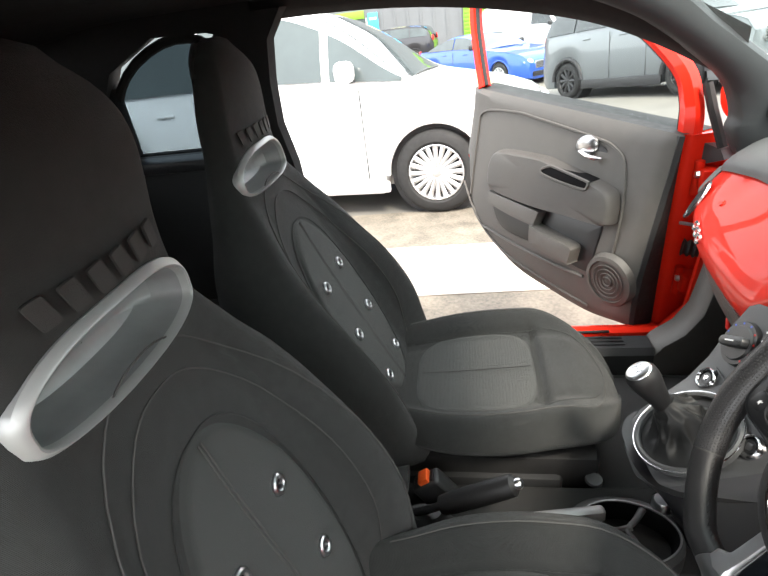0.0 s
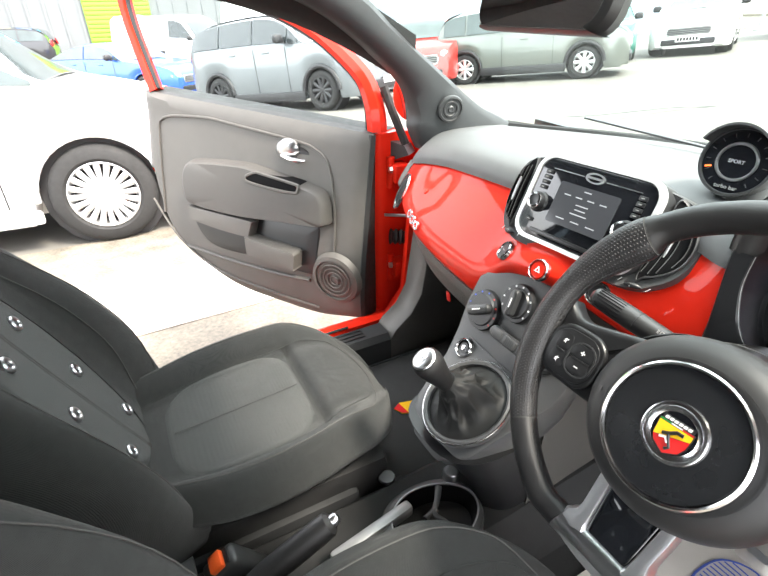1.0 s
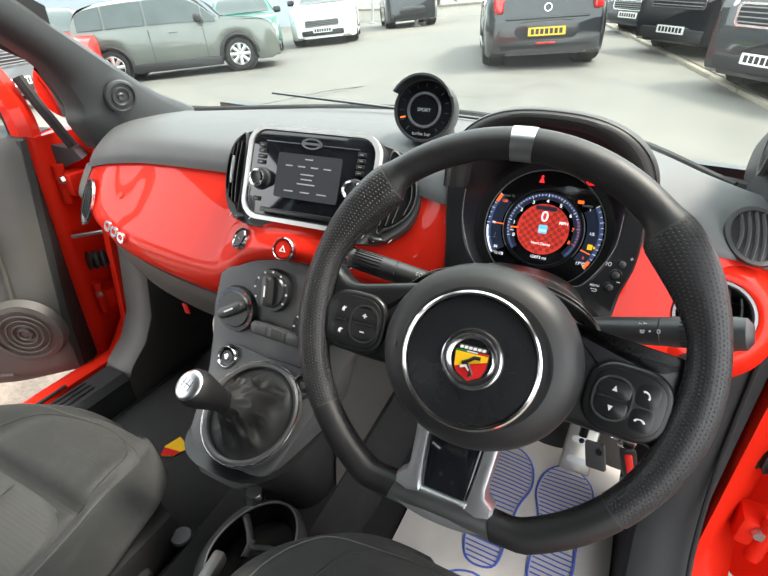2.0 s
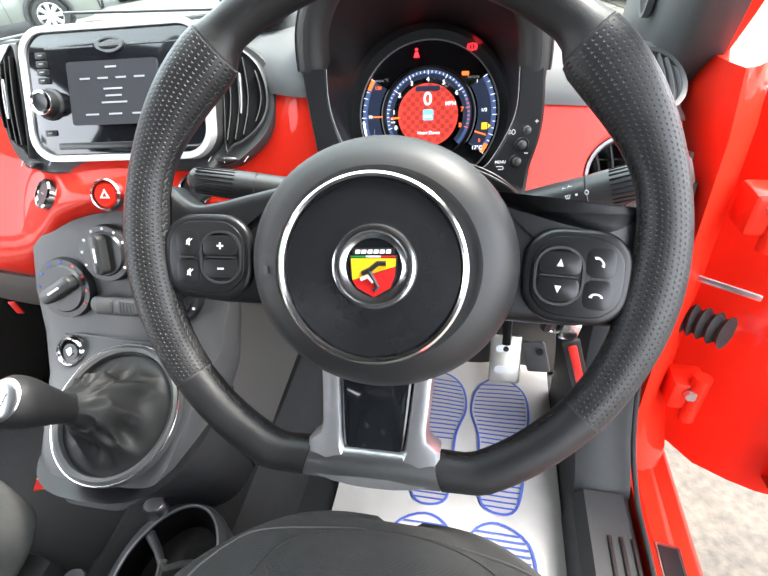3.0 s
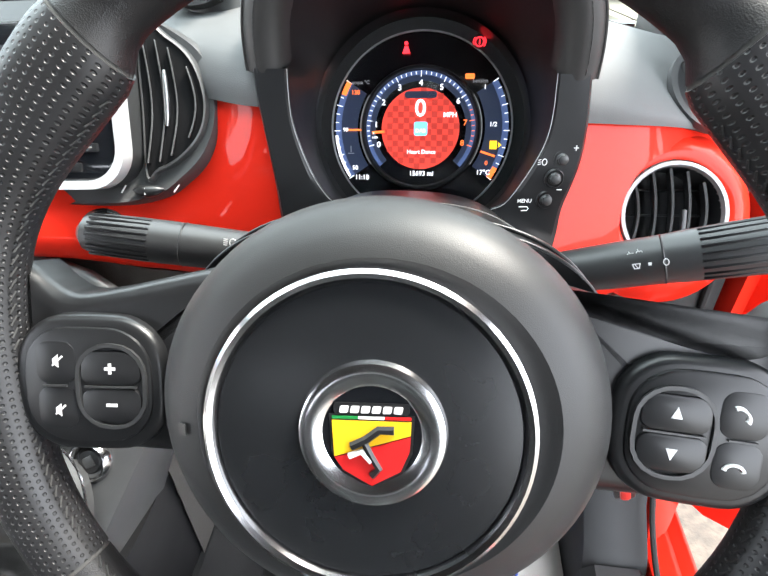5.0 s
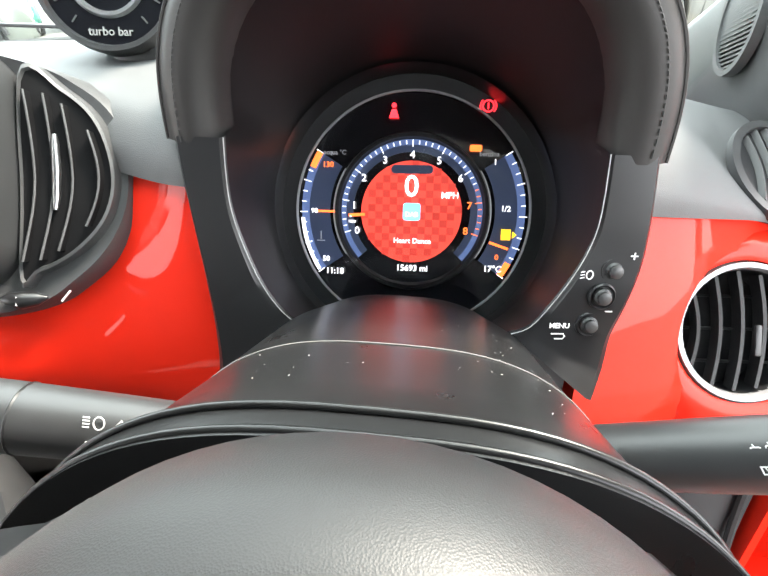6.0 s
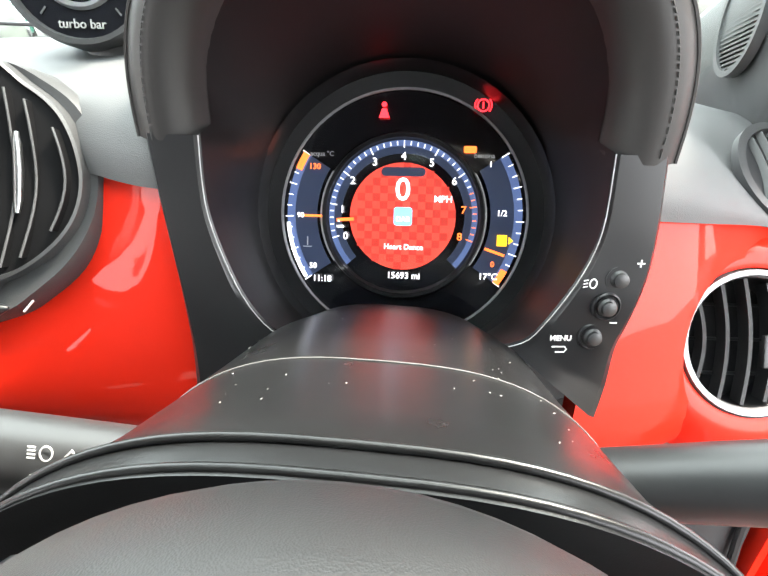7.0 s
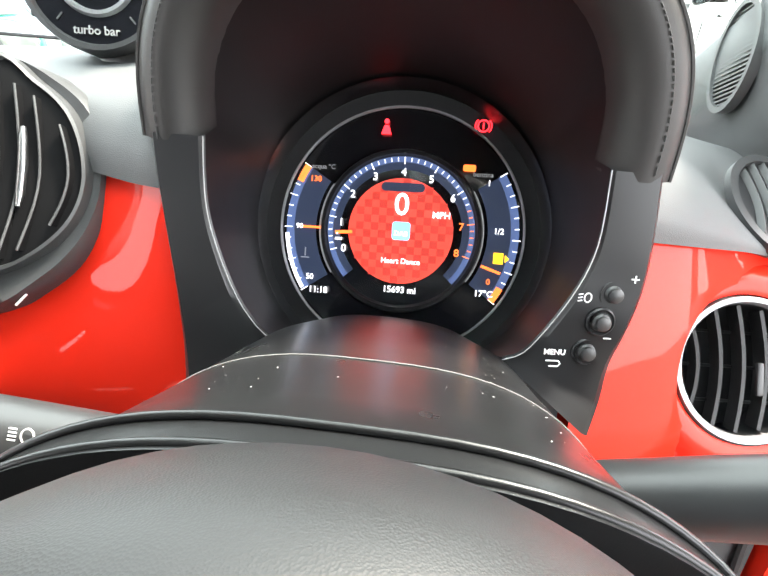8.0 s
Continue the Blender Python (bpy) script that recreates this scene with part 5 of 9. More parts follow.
part("ring", lathe([(0.0834, -0.001), (0.0838, 0.0010), (0.0848, 0.0010), (0.0852, -0.001)], 60, CC, radians(-57), radians(237)), PALE, cl, "bright ring round the dial")
face = part("dial", lathe([(0, -0.003), (0.095, -0.003), (0.095, -0.006), (0, -0.006)], 60, CC), GLOSSB, cl, "black glossy digital dial")


def arc_band(r0, r1, a0, a1, z, m=CC, k=24, dz=0.0003):
    bm = bmesh.new()
    vs = [[bm.verts.new(m @ Vector((r * math.cos(radians(lerp(a0, a1, i / k))), r * math.sin(radians(lerp(a0, a1, i / k))), z + h))) for i in range(k + 1)] for r, h in ((r0, 0), (r0, dz), (r1, dz), (r1, 0))]
    for a, b in zip(vs, vs[1:]):
        for i in range(k):
            bm.faces.new((a[i], a[i + 1], b[i + 1], b[i]))
    return bm


def mark(r, a, w, h, z, material, m=CC):
    part("tick", box(h, w, 0.0003, m @ pose(r * math.cos(radians(a)), r * math.sin(radians(a)), z, 0, 0, a)), material, face, smooth=False)


def word(s, size, x, y, material, z=0.0006):
    part("numeral", text_mesh(s, size, CM @ pose(x, y, z), 0.0001), material, face, smooth=False)


# side gauges
for a0, a1 in ((148, 214), (-34, 32)):
    part("gauge_band", arc_band(0.060, 0.081, a0, a1, -0.0025), L_SLATE, face)
    part("gauge_band", arc_band(0.0755, 0.081, a0, a1, -0.0020), L_BLUE, face)
    part("gauge_line", arc_band(0.0565, 0.0575, a0, a1, -0.0020), L_GREY, face)
    for i in range(13):
        a = lerp(a0, a1, i / 12)
        mark(0.0795, a, 0.0006, 0.0032 if i % 3 else 0.0055, -0.0012, L_WHITE)
for a0, a1, mtl in ((184, 213, L_WHITE),):
    part("gauge_bar", arc_band(0.079, 0.0815, a0, a1, -0.001), mtl, face)
part("gauge_bar", arc_band(0.0765, 0.081, 148, 157, -0.001), L_ORANGE, face)
part("gauge_bar", arc_band(0.0765, 0.081, -34, -26, -0.001), L_ORANGE, face)
part("needle", box(0.016, 0.0016, 0.0004, CM @ pose(-0.063, -0.0185, 0.0004)), L_ORANGE, face)
part("needle", box(0.014, 0.0018, 0.0004, CM @ pose(0.0635, -0.040, 0.0004, 0, 0, -18)), L_ORANGE, face)
for s, z, x, y, mt in (("130", 0.0055, -0.061, 0.0149, L_ORANGE), ("90", 0.0050, -0.071, -0.0184, L_WHITE), ("50", 0.0055, -0.062, -0.0535, L_WHITE), ("acqua °C", 0.0045, -0.056, 0.0235, L_GREY), ("benzina", 0.0045, 0.0535, 0.0235, L_GREY),
                       ("1", 0.0055, 0.058, 0.018, L_WHITE), ("1/2", 0.0055, 0.067, -0.0139, L_WHITE), ("0", 0.0055, 0.0625, -0.0485, L_ORANGE), ("11:18", 0.0062, -0.0555, -0.0625, L_WHITE), ("17°C", 0.0062, 0.0600, -0.0570, L_WHITE)):
    word(s, z, x, y, mt)
part("pump", join(box(0.0065, 0.0075, 0.0004, CM @ pose(0.068, -0.032, 0.0006)), slab([(0.0725, -0.0345), (0.0755, -0.032), (0.0725, -0.0295)], 0.0004, CM @ pose(0, 0, 0.0004))), L_AMBER, face, "amber low fuel symbol", smooth=False)
part("thermometer", join(box(0.0008, 0.006, 0.0004, CM @ pose(-0.066, -0.036, 0.0006)), box(0.006, 0.0008, 0.0004, CM @ pose(-0.066, -0.040, 0.0006))), L_GREY, face, smooth=False)
# middle dial
part("inner_ring", lathe([(0.0515, -0.002), (0.053, 0.0015), (0.0555, 0.0015), (0.057, -0.003)], 60, CC), PLASTIC_S, face, "dark inner ring")
part("tacho_band", arc_band(0.0425, 0.0515, -42, 222, -0.002, k=60), L_SLATE, face)
part("tacho_band", arc_band(0.0475, 0.0512, -42, 222, -0.0015, k=60), L_BLUE, face)
for i in range(41):
    a = 198 - 216 * i / 40
    mark(0.0492 if i % 5 else 0.0485, a, 0.0006, 0.0025 if i % 5 else 0.0048, -0.0008, L_ORANGE if i >= 33 else L_WHITE)
for i, (x, y) in enumerate(((-0.039, -0.032), (-0.0415, -0.0139), (-0.0345, 0.0058), (-0.0195, 0.0185), (0.0, 0.0225), (0.019, 0.0185), (0.0345, 0.0065), (0.0415, -0.0125), (0.0395, -0.0305))):
    word(str(i), 0.0072, x, y, L_ORANGE if i > 6 else L_WHITE)
part("needle", box(0.012, 0.0022, 0.0004, CM @ pose(-0.0395, -0.0205, 0.0002, 0, 0, 4)), L_ORANGE, face)
red_disc = part("red_disc", lathe([(0, -0.0012), (0.0365, -0.0012), (0.0365, -0.002), (0, -0.002)], 48, CC), L_RED, face, "lit red chequered disc")
sq = bmesh.new()
for i in range(-8, 8):
    for j in range(-8, 8):
        if (i + j) % 2 == 0 and math.hypot(i + 0.5, j + 0.5) * 0.0052 < 0.0345:
            sq = join(sq, box(0.0052, 0.0052, 0.0002, CC @ pose((i + 0.5) * 0.0052, (j + 0.5) * 0.0052, -0.0011)))
tagged(part("chequers", sq, L_RED2, red_disc, smooth=False), kind="stuff")
part("dial_window", slab(rrect(0.030, 0.006, 0.0028, 3), 0.0004, CM @ pose(0.0, 0.0125, -0.0008)), L_SLATE, face)
word("0", 0.0215, 0.0, 0.0, L_WHITE)
word("MPH", 0.0062, 0.0275, -0.0055, L_WHITE)
part("radio_icon", slab(rrect(0.0125, 0.0125, 0.002, 3), 0.0004, CM @ pose(0.0005, -0.0175, -0.0006)), L_CYAN, face, "blue radio icon", smooth=False)
word("DAB", 0.0048, 0.0005, -0.0195, L_WHITE)
word("Heart Dance", 0.0052, 0.0015, -0.0385, L_WHITE)
word("15693 mi", 0.0062, 0.002, -0.0585, L_WHITE)
for s, x, y in (("x", -0.044, -0.0215), ("1000", -0.043, -0.0255)):
    word(s, 0.0028, x, y, L_WHITE)
# warning lamps
part("warning_belt", join(lathe([(0, 0.0004), (0.0017, 0.0004), (0.0017, 0)], 12, CM @ pose(-0.014, 0.0560, 0.0004)), slab([(-0.0175, 0.0475), (-0.0105, 0.0475), (-0.0125, 0.0535), (-0.0155, 0.0535)], 0.0004, CM)), L_WARN, face, "lit red seat belt lamp", smooth=False)
bw = CM @ pose(0.051, 0.0557, 0.0002)
part("warning_brake", join(frame_ring(circle(0.0042, 24), circle(0.0033, 24), 0.0004, bw), box(0.0009, 0.0042, 0.0004, bw)), L_WARN, face, "lit red brake lamp", smooth=False)
for a0, a1 in ((-45, 45), (135, 225)):
    part("warning_brake", arc_band(0.0050, 0.0058, a0, a1, 0, bw, 8), L_WARN, face, smooth=False)
part("warning_engine", slab(rrect(0.0085, 0.0045, 0.001, 2), 0.0004, CM @ pose(0.044, 0.0275, 0.0002)), L_ORANGE, face, "lit amber lamp", smooth=False)
part("lens", lathe([(0, 0.004), (0.05, 0.0035), (0.094, 0.001)], 48, CC), glass_mat("dial_lens", (0.97, 0.97, 0.98)), cl, "clear dial lens").visible_shadow = False

# ---- steering wheel ----
def perforated():
    """Leather with staggered rows of small holes round a torus that lies in the object's own plane."""
    m = mat("perforated_leather", (0.017, 0.017, 0.018), 0.42, vary=0.2, scale=60)
    n, l = m.node_tree.nodes, m.node_tree.links

    def op(kind, a, b=0.0, c=0.0):
        k = n.new("ShaderNodeMath")
        k.operation = kind
        for i, v in enumerate((a, b, c)):
            if isinstance(v, (int, float)):
                k.inputs[i].default_value = v
            else:
                l.new(v, k.inputs[i])
        return k.outputs[0]
    tc, sp = n.new("ShaderNodeTexCoord"), n.new("ShaderNodeSeparateXYZ")
    l.new(tc.outputs["Object"], sp.inputs[0])
    x, y, z = sp.outputs
    rad = op("SQRT", op("ADD", op("MULTIPLY", x, x), op("MULTIPLY", y, y)))
    u = op("MULTIPLY", op("ARCTAN2", y, x), 0.1865 / 0.0037)
    v = op("MULTIPLY", op("ARCTAN2", z, op("SUBTRACT", rad, 0.1865)), 30 / math.tau)
    row = op("FLOOR", v)
    u = op("ADD", u, op("MULTIPLY", op("MODULO", op("ADD", row, 100.0), 2.0), 0.5))
    du, dv = op("SUBTRACT", op("FRACT", u), 0.5), op("SUBTRACT", op("FRACT", v), 0.5)
    d = op("SQRT", op("ADD", op("MULTIPLY", du, du), op("MULTIPLY", dv, dv)))
    mr = n.new("ShaderNodeMapRange")
    mr.inputs[1].default_value, mr.inputs[2].default_value = 0.14, 0.27
    l.new(d, mr.inputs[0])
    bp = n.new("ShaderNodeBump")
    bp.inputs["Strength"].default_value, bp.inputs["Distance"].default_value = 0.7, 0.001
    l.new(mr.outputs[0], bp.inputs["Height"])
    l.new(bp.outputs[0], n["Principled BSDF"].inputs["Normal"])
    return m


PERF = perforated()
GLOSSB2 = mat("satin_black_disc", (0.012, 0.013, 0.0145), 0.27, vary=0.1, scale=20)
BRIGHT = mat("bright_satin_chrome", (0.82, 0.82, 0.83), 0.17, 1.0, vary=0.06, scale=40)
sw = thing("steering_wheel", "black leather sports steering wheel with a flat silver-trimmed base", "steering wheel")
WM = basis((0.336, 0.2853, 0.8935), (1, 0.013, 0), (0, 0.503, 0.864))


def rim_pt(a):
    r = 0.1865
    x, y = r * math.cos(a), r * math.sin(a)
    return Vector((x, max(y, -0.1699), 0.0))


def rim_seg(a0, a1, r0, bulge, k=48):
    """A length of rim; the section is fuller towards the inside."""
    n = max(6, int(abs(a1 - a0) / 2.5))
    rings = []
    for i in range(n + 1):
        a = radians(lerp(a0, a1, i / n))
        c = rim_pt(a)
        d = Vector((math.cos(a), math.sin(a), 0))
        g = bulge(math.degrees(a))
        ring = []
        for j in range(18):
            b = math.tau * j / 18
            rx = (r0 + (g if math.cos(b) < 0 else g * 0.3)) * math.cos(b)
            rz = (r0 * 0.98 + g * 0.35) * math.sin(b)
            ring.append(tuple(c + d * rx + Vector((0, 0, rz))))
        rings.append(ring)
    return loft(rings, True, True)




def thumb(a):
    """Thumb rests: a swelling on the inner side below each upper seam, and a slight one round the spokes."""
    e = abs(((a - 90) + 180) % 360 - 180)
    return 0.0008 + 0.0115 * sstep(40, 47, e) * sstep(80, 50, e) + 0.0035 * math.exp(-((e - 100) / 14) ** 2)


part("rim", rim_seg(45.6, 134.4, 0.0152, thumb), LEATHER, sw, "smooth black leather upper rim").matrix_world = WM
part("rim", rim_seg(-38.4, 45, 0.0155, thumb), PERF, sw, "perforated black leather grip").matrix_world = WM
part("rim", rim_seg(135, 218.4, 0.0155, thumb), PERF, sw, "perforated black leather grip").matrix_world = WM
part("rim", rim_seg(219, 254.6, 0.0152, thumb), LEATHER, sw, "smooth black leather lower rim").matrix_world = WM
part("rim", rim_seg(285.4, 321, 0.0152, thumb), LEATHER, sw, "smooth black leather lower rim").matrix_world = WM
for a in (45.3, 134.7, 218.7, 321.3):
    part("seam", rim_seg(a - 0.35, a + 0.35, 0.0146, thumb), THREAD, sw).matrix_world = WM
part("marker", rim_seg(88.7, 95.3, 0.0160, thumb), SATIN, sw, "silver centre mark on the rim").matrix_world = WM
part("rim_trim", rim_seg(254.8, 285.2, 0.0150, lambda a: 0.001), SATIN, sw, "satin silver base of the rim").matrix_world = WM
stc = bmesh.new()
for a0, a1 in ((220, 253), (287, 320), (140, 216), (-36, 40)):
    n = int((a1 - a0) / 1.9)
    for i in range(n):
        a = radians(lerp(a0, a1, i / n))
        c = rim_pt(a) - Vector((math.cos(a), math.sin(a), 0)) * (0.0150 + thumb(math.degrees(a))) + Vector((0, 0, 0.005))
        t = Vector((-math.sin(a), math.cos(a), 0)) * 0.0022
        stc = join(stc, tube([c - t + Vector((0, 0, -0.002)), c + t + Vector((0, 0, 0.0012))], 0.0005, 4, m=WM))
tagged(part("stitches", stc, RUBBER, sw), kind="stuff")
# hub
# the hub stands proud of the rim's plane
HM = WM @ pose(-0.0014, -0.0215, 0.0327) @ pose(0, 0, 0, 0, 0, 3) @ Matrix.Diagonal((0.938, 0.938, 1, 1))
part("hub", lathe([(0.066, -0.066), (0.082, -0.061), (0.0885, -0.055), (0.0910, -0.048), (0.0917, -0.038), (0.0914, -0.027), (0.0888, -0.0168), (0.083, -0.0088), (0.075, -0.0032), (0.0672, -0.0010), (0.0640, -0.0030), (0, -0.004)], 80, WM @ pose(0.0013, -0.0191, 0.0327) @ Matrix.Diagonal((1.036, 0.968, 1, 1))), HUBP, sw, "domed black airbag cover")
part("hub_back", lathe([(0.045, -0.11), (0.062, -0.085), (0.073, -0.070)], 48, HM), PLASTIC, sw)
part("ring", lathe([(0.0626, -0.003), (0.0640, 0.0012), (0.0660, 0.0022), (0.0678, 0.001), (0.0690, -0.003)], 80, HM), BRIGHT, sw, "chrome ring on the hub")
part("centre_disc", lathe([(0, 0.0012), (0.040, 0.0008), (0.062, -0.001), (0.0636, -0.003)], 64, HM), GLOSSB2, sw, "smooth black centre disc")
em = part("emblem", lathe([(0.0196, 0.0024), (0.0206, 0.0030), (0.0235, 0.0042), (0.0265, 0.0047), (0.0288, 0.0037), (0.0298, 0.001)], 64, HM @ pose(0.0026, 0.0018, 0) @ Matrix.Diagonal((1.013, 1.013, 1, 1))), CHROME, sw, "chrome rimmed round emblem")
part("emblem_base", lathe([(0, 0.0022), (0.0196, 0.0026), (0.0200, 0.001)], 48, HM @ pose(0.0026, 0.0018, 0) @ Matrix.Diagonal((1.013, 1.013, 1, 1))), GLOSSB, em)
EM = HM @ pose(0.0026, 0.0012, 0.0027) @ Matrix.Diagonal((1.0, 1.0, 1, 1))
shield = [(-0.0158, 0.0085), (0.0158, 0.0085), (0.0150, -0.006), (0.0115, -0.014), (0.0, -0.0205), (-0.0115, -0.014), (-0.0150, -0.006)]
part("emblem_field", slab([(x * 1.08, y * 1.06) for x, y in shield], 0.0003, EM), PLASTIC_S, em, smooth=False)
part("emblem_field", slab([(-0.0158, 0.0065), (0.0158, 0.0065), (0.0155, 0.001), (-0.0150, -0.0085)], 0.0004, EM @ pose(0, 0, 0.0003)), YELLOW, em, "yellow enamel field", smooth=False)
part("emblem_field", slab([(0.0155, 0.0005), (0.0150, -0.006), (0.0115, -0.014), (0.0, -0.0205), (-0.0115, -0.014), (-0.0148, -0.009)], 0.0004, EM @ pose(0, 0, 0.0003)), REDE, em, "red enamel field", smooth=False)
part("emblem_figure", join(tube([EM @ Vector(p) for p in ((-0.008, -0.004, 0.001), (-0.002, -0.001, 0.001), (0.003, 0.003, 0.001), (0.009, 0.003, 0.001))], 0.0017, 6), tube([EM @ Vector(p) for p in ((-0.003, -0.002, 0.001), (0.0, -0.008, 0.001), (0.003, -0.013, 0.001), (0.0, -0.016, 0.001))], 0.0014, 6)), PLASTIC_S, em, "dark curved figure")
part("emblem_figure", tube([EM @ Vector(p) for p in ((-0.009, -0.008, 0.001), (-0.004, -0.006, 0.001), (0.0, -0.010, 0.001))], 0.0013, 6), WHITEINK, em)
part("emblem_bar", slab(rrect(0.030, 0.0046, 0.001, 2), 0.0005, EM @ pose(0, 0.0115, 0.0)), PLASTIC_S, em, smooth=False)
for i in range(6):
    part("emblem_bar", slab([(x + 0.2 * y, y) for x, y in rrect(0.0034, 0.0028, 0.0004, 1)], 0.0004, EM @ pose(-0.0108 + 0.0043 * i, 0.0112, 0.0005)), WHITEINK, em, smooth=False)
for x, mt in ((-0.0105, GREENE), (0, WHITEINK), (0.0105, REDE)):
    part("emblem_bar", slab(rrect(0.0105, 0.0012, 0.0002, 1), 0.0003, EM @ pose(x, 0.0078, 0.0003)), mt, em, smooth=False)
for sgn in (-1, 1):
    part("airbag_mark", box(0.004, 0.005, 0.0006, HM @ pose(sgn * 0.0785, -0.001, -0.0022, 0, sgn * 24, 0)), PLASTIC_S, sw)

# side spokes and key pads
for sgn in (-1, 1):
    out = [(0.060, 0.037), (0.080, 0.034), (0.104, 0.028), (0.131, 0.021), (0.150, 0.018), (0.162, 0.023), (0.176, 0.030), (0.178, -0.015), (0.174, -0.062), (0.158, -0.056), (0.128, -0.0575), (0.092, -0.057), (0.060, -0.055)]
    out = [(sgn * x, y) for x, y in out]
    out = [tuple(p)[:2] for p in smooth_line([(x, y, 0) for x, y in out], 52, True)]
    sp = part("spoke", slab(out, 0.026, WM @ pose(0, 0, -0.030), 0.009, 0, 4), PLASTIC_S, sw, "black plastic spoke")
    PM = WM @ pose(sgn * 0.1335, -0.0215, -0.0015, 0, -sgn * 4, sgn * -2)
    k = [tuple(p)[:2] for p in smooth_line([(x, y, 0) for x, y in rrect(0.070, 0.064, 0.024, 4)], 40, True)]
    part("pad_frame", slab(k, 0.024, PM, 0.004, -0.018, 3), PLASTIC_S, sp, "raised key pad frame")
    part("key_pad", slab([(x * 0.84, y * 0.84) for x, y in k], 0.004, PM, 0.0015, 0.0035, 2), PLASTIC_S, sp, "black key pad")
    kc = -sgn * 0.0115
    part("key_ring", frame_ring(rrect(0.0325, 0.040, 0.015, 5, kc, 0.0), rrect(0.029, 0.0365, 0.0135, 5, kc, 0.0), 0.0024, PM, 0.0065), PLASTIC, sp, "raised ring round the keys")
    for yy in (0.0085, -0.0085):
        part("key", slab(rrect(0.027, 0.0155, 0.005, 4, kc, yy), 0.0018, PM, 0.0007, 0.0070), PLASTIC_S, sp)
        part("key", slab(rrect(0.0185, 0.0200, 0.006, 4, sgn * 0.0140, yy * 1.25), 0.0012, PM, 0.0006, 0.0066), PLASTIC_S, sp)
    part("key_gap", box(0.024, 0.0009, 0.0008, PM @ pose(kc, 0, 0.0088)), PLASTIC, sp)
    part("key_gap", box(0.011, 0.0009, 0.0008, PM @ pose(sgn * 0.0145, 0, 0.0082)), PLASTIC, sp)
    top = PM @ pose(kc, 0.0085, 0.0089)
    low = PM @ pose(kc, -0.0085, 0.0089)
    if sgn < 0:
        part("symbol", join(box(0.0050, 0.0014, 0.0003, top), box(0.0014, 0.0050, 0.0003, top)), WHITEINK, sp, smooth=False)
        part("symbol", box(0.0050, 0.0014, 0.0003, low), WHITEINK, sp, smooth=False)
        for yy in (0.0115, -0.0115):
            q = PM @ pose(-0.0130, yy, 0.0080)
            part("symbol", join(slab([(-0.002, -0.001), (0.0005, -0.003), (0.0005, 0.003), (-0.002, 0.001)], 0.0003, q), box(0.0065, 0.0008, 0.0003, q @ pose(0, 0, 0, 0, 0, 42))), WHITEINK, sp, smooth=False)
    else:
        part("symbol", slab([(-0.0022, -0.002), (0.0022, -0.002), (0, 0.003)], 0.0003, top), WHITEINK, sp, smooth=False)
        part("symbol", slab([(-0.0022, 0.002), (0, -0.003), (0.0022, 0.002)], 0.0003, low), WHITEINK, sp, smooth=False)
        for yy, tr in ((0.0115, -45), (-0.0115, 0)):
            q = PM @ pose(0.0130, yy, 0.0080, 0, 0, tr)
            part("symbol", tube([q @ Vector((0.0036 * math.cos(a), 0.0024 * math.sin(a) - 0.001, 0)) for a in [math.pi * i / 10 for i in range(11)]], lambda t: 0.0007 + 0.0005 * abs(2 * t - 1), 5), WHITEINK, sp, smooth=False)

# lower spoke: satin fork round a gloss black panel
fo = ((0.0415, -0.090), (0.0405, -0.112), (0.0388, -0.138), (0.0405, -0.1455), (0.0488, -0.1520), (0.0490, -0.165), (0.0484, -0.1790), (0.030, -0.1835), (0.015, -0.1855), (0.0, -0.1860))
fi = ((0.0272, -0.090), (0.0262, -0.112), (0.0245, -0.138), (0.0236, -0.149), (0.0225, -0.1555), (0.0205, -0.1602), (0.0170, -0.1635), (0.0120, -0.1655), (0.0060, -0.1662), (0.0, -0.1664))
pairs = [((-a[0], a[1]), (-b[0], b[1])) for a, b in zip(fo, fi)] + list(zip(fo, fi))[-2::-1]
fsec = []
for o_, i_ in pairs:
    O_, I_ = Vector((*o_, 0)), Vector((*i_, 0))
    rise = 0.0035 * sstep(-0.12, -0.16, o_[1])
    fsec.append([tuple(O_ + Vector((0.001, 0, -0.010))), tuple(O_ + Vector((0.001, 0, 0.0055 + rise))), tuple(O_.lerp(I_, 0.10) + Vector((0.001, 0, 0.0088 + rise))), tuple(O_.lerp(I_, 0.5) + Vector((0.001, 0, 0.0102 + rise))), tuple(O_.lerp(I_, 0.90) + Vector((0.001, 0, 0.0088 + rise))), tuple(I_ + Vector((0.001, 0, 0.0055 + rise))), tuple(I_ + Vector((0.001, 0, -0.010)))])
part("fork", loft(fsec, True, True, WM), FORKM, sw, "satin silver lower spoke")
part("fork_panel", slab([(-0.0272, -0.086), (0.0272, -0.086), (0.0240, -0.142), (0.0228, -0.155), (0.0200, -0.1612), (0.0150, -0.1645), (-0.0150, -0.1645), (-0.0200, -0.1612), (-0.0228, -0.155), (-0.0240, -0.142)][::-1], 0.0175, WM @ pose(0.001, 0, -0.010), 0.003), GLOSSB, sw, "gloss black panel in the lower spoke")

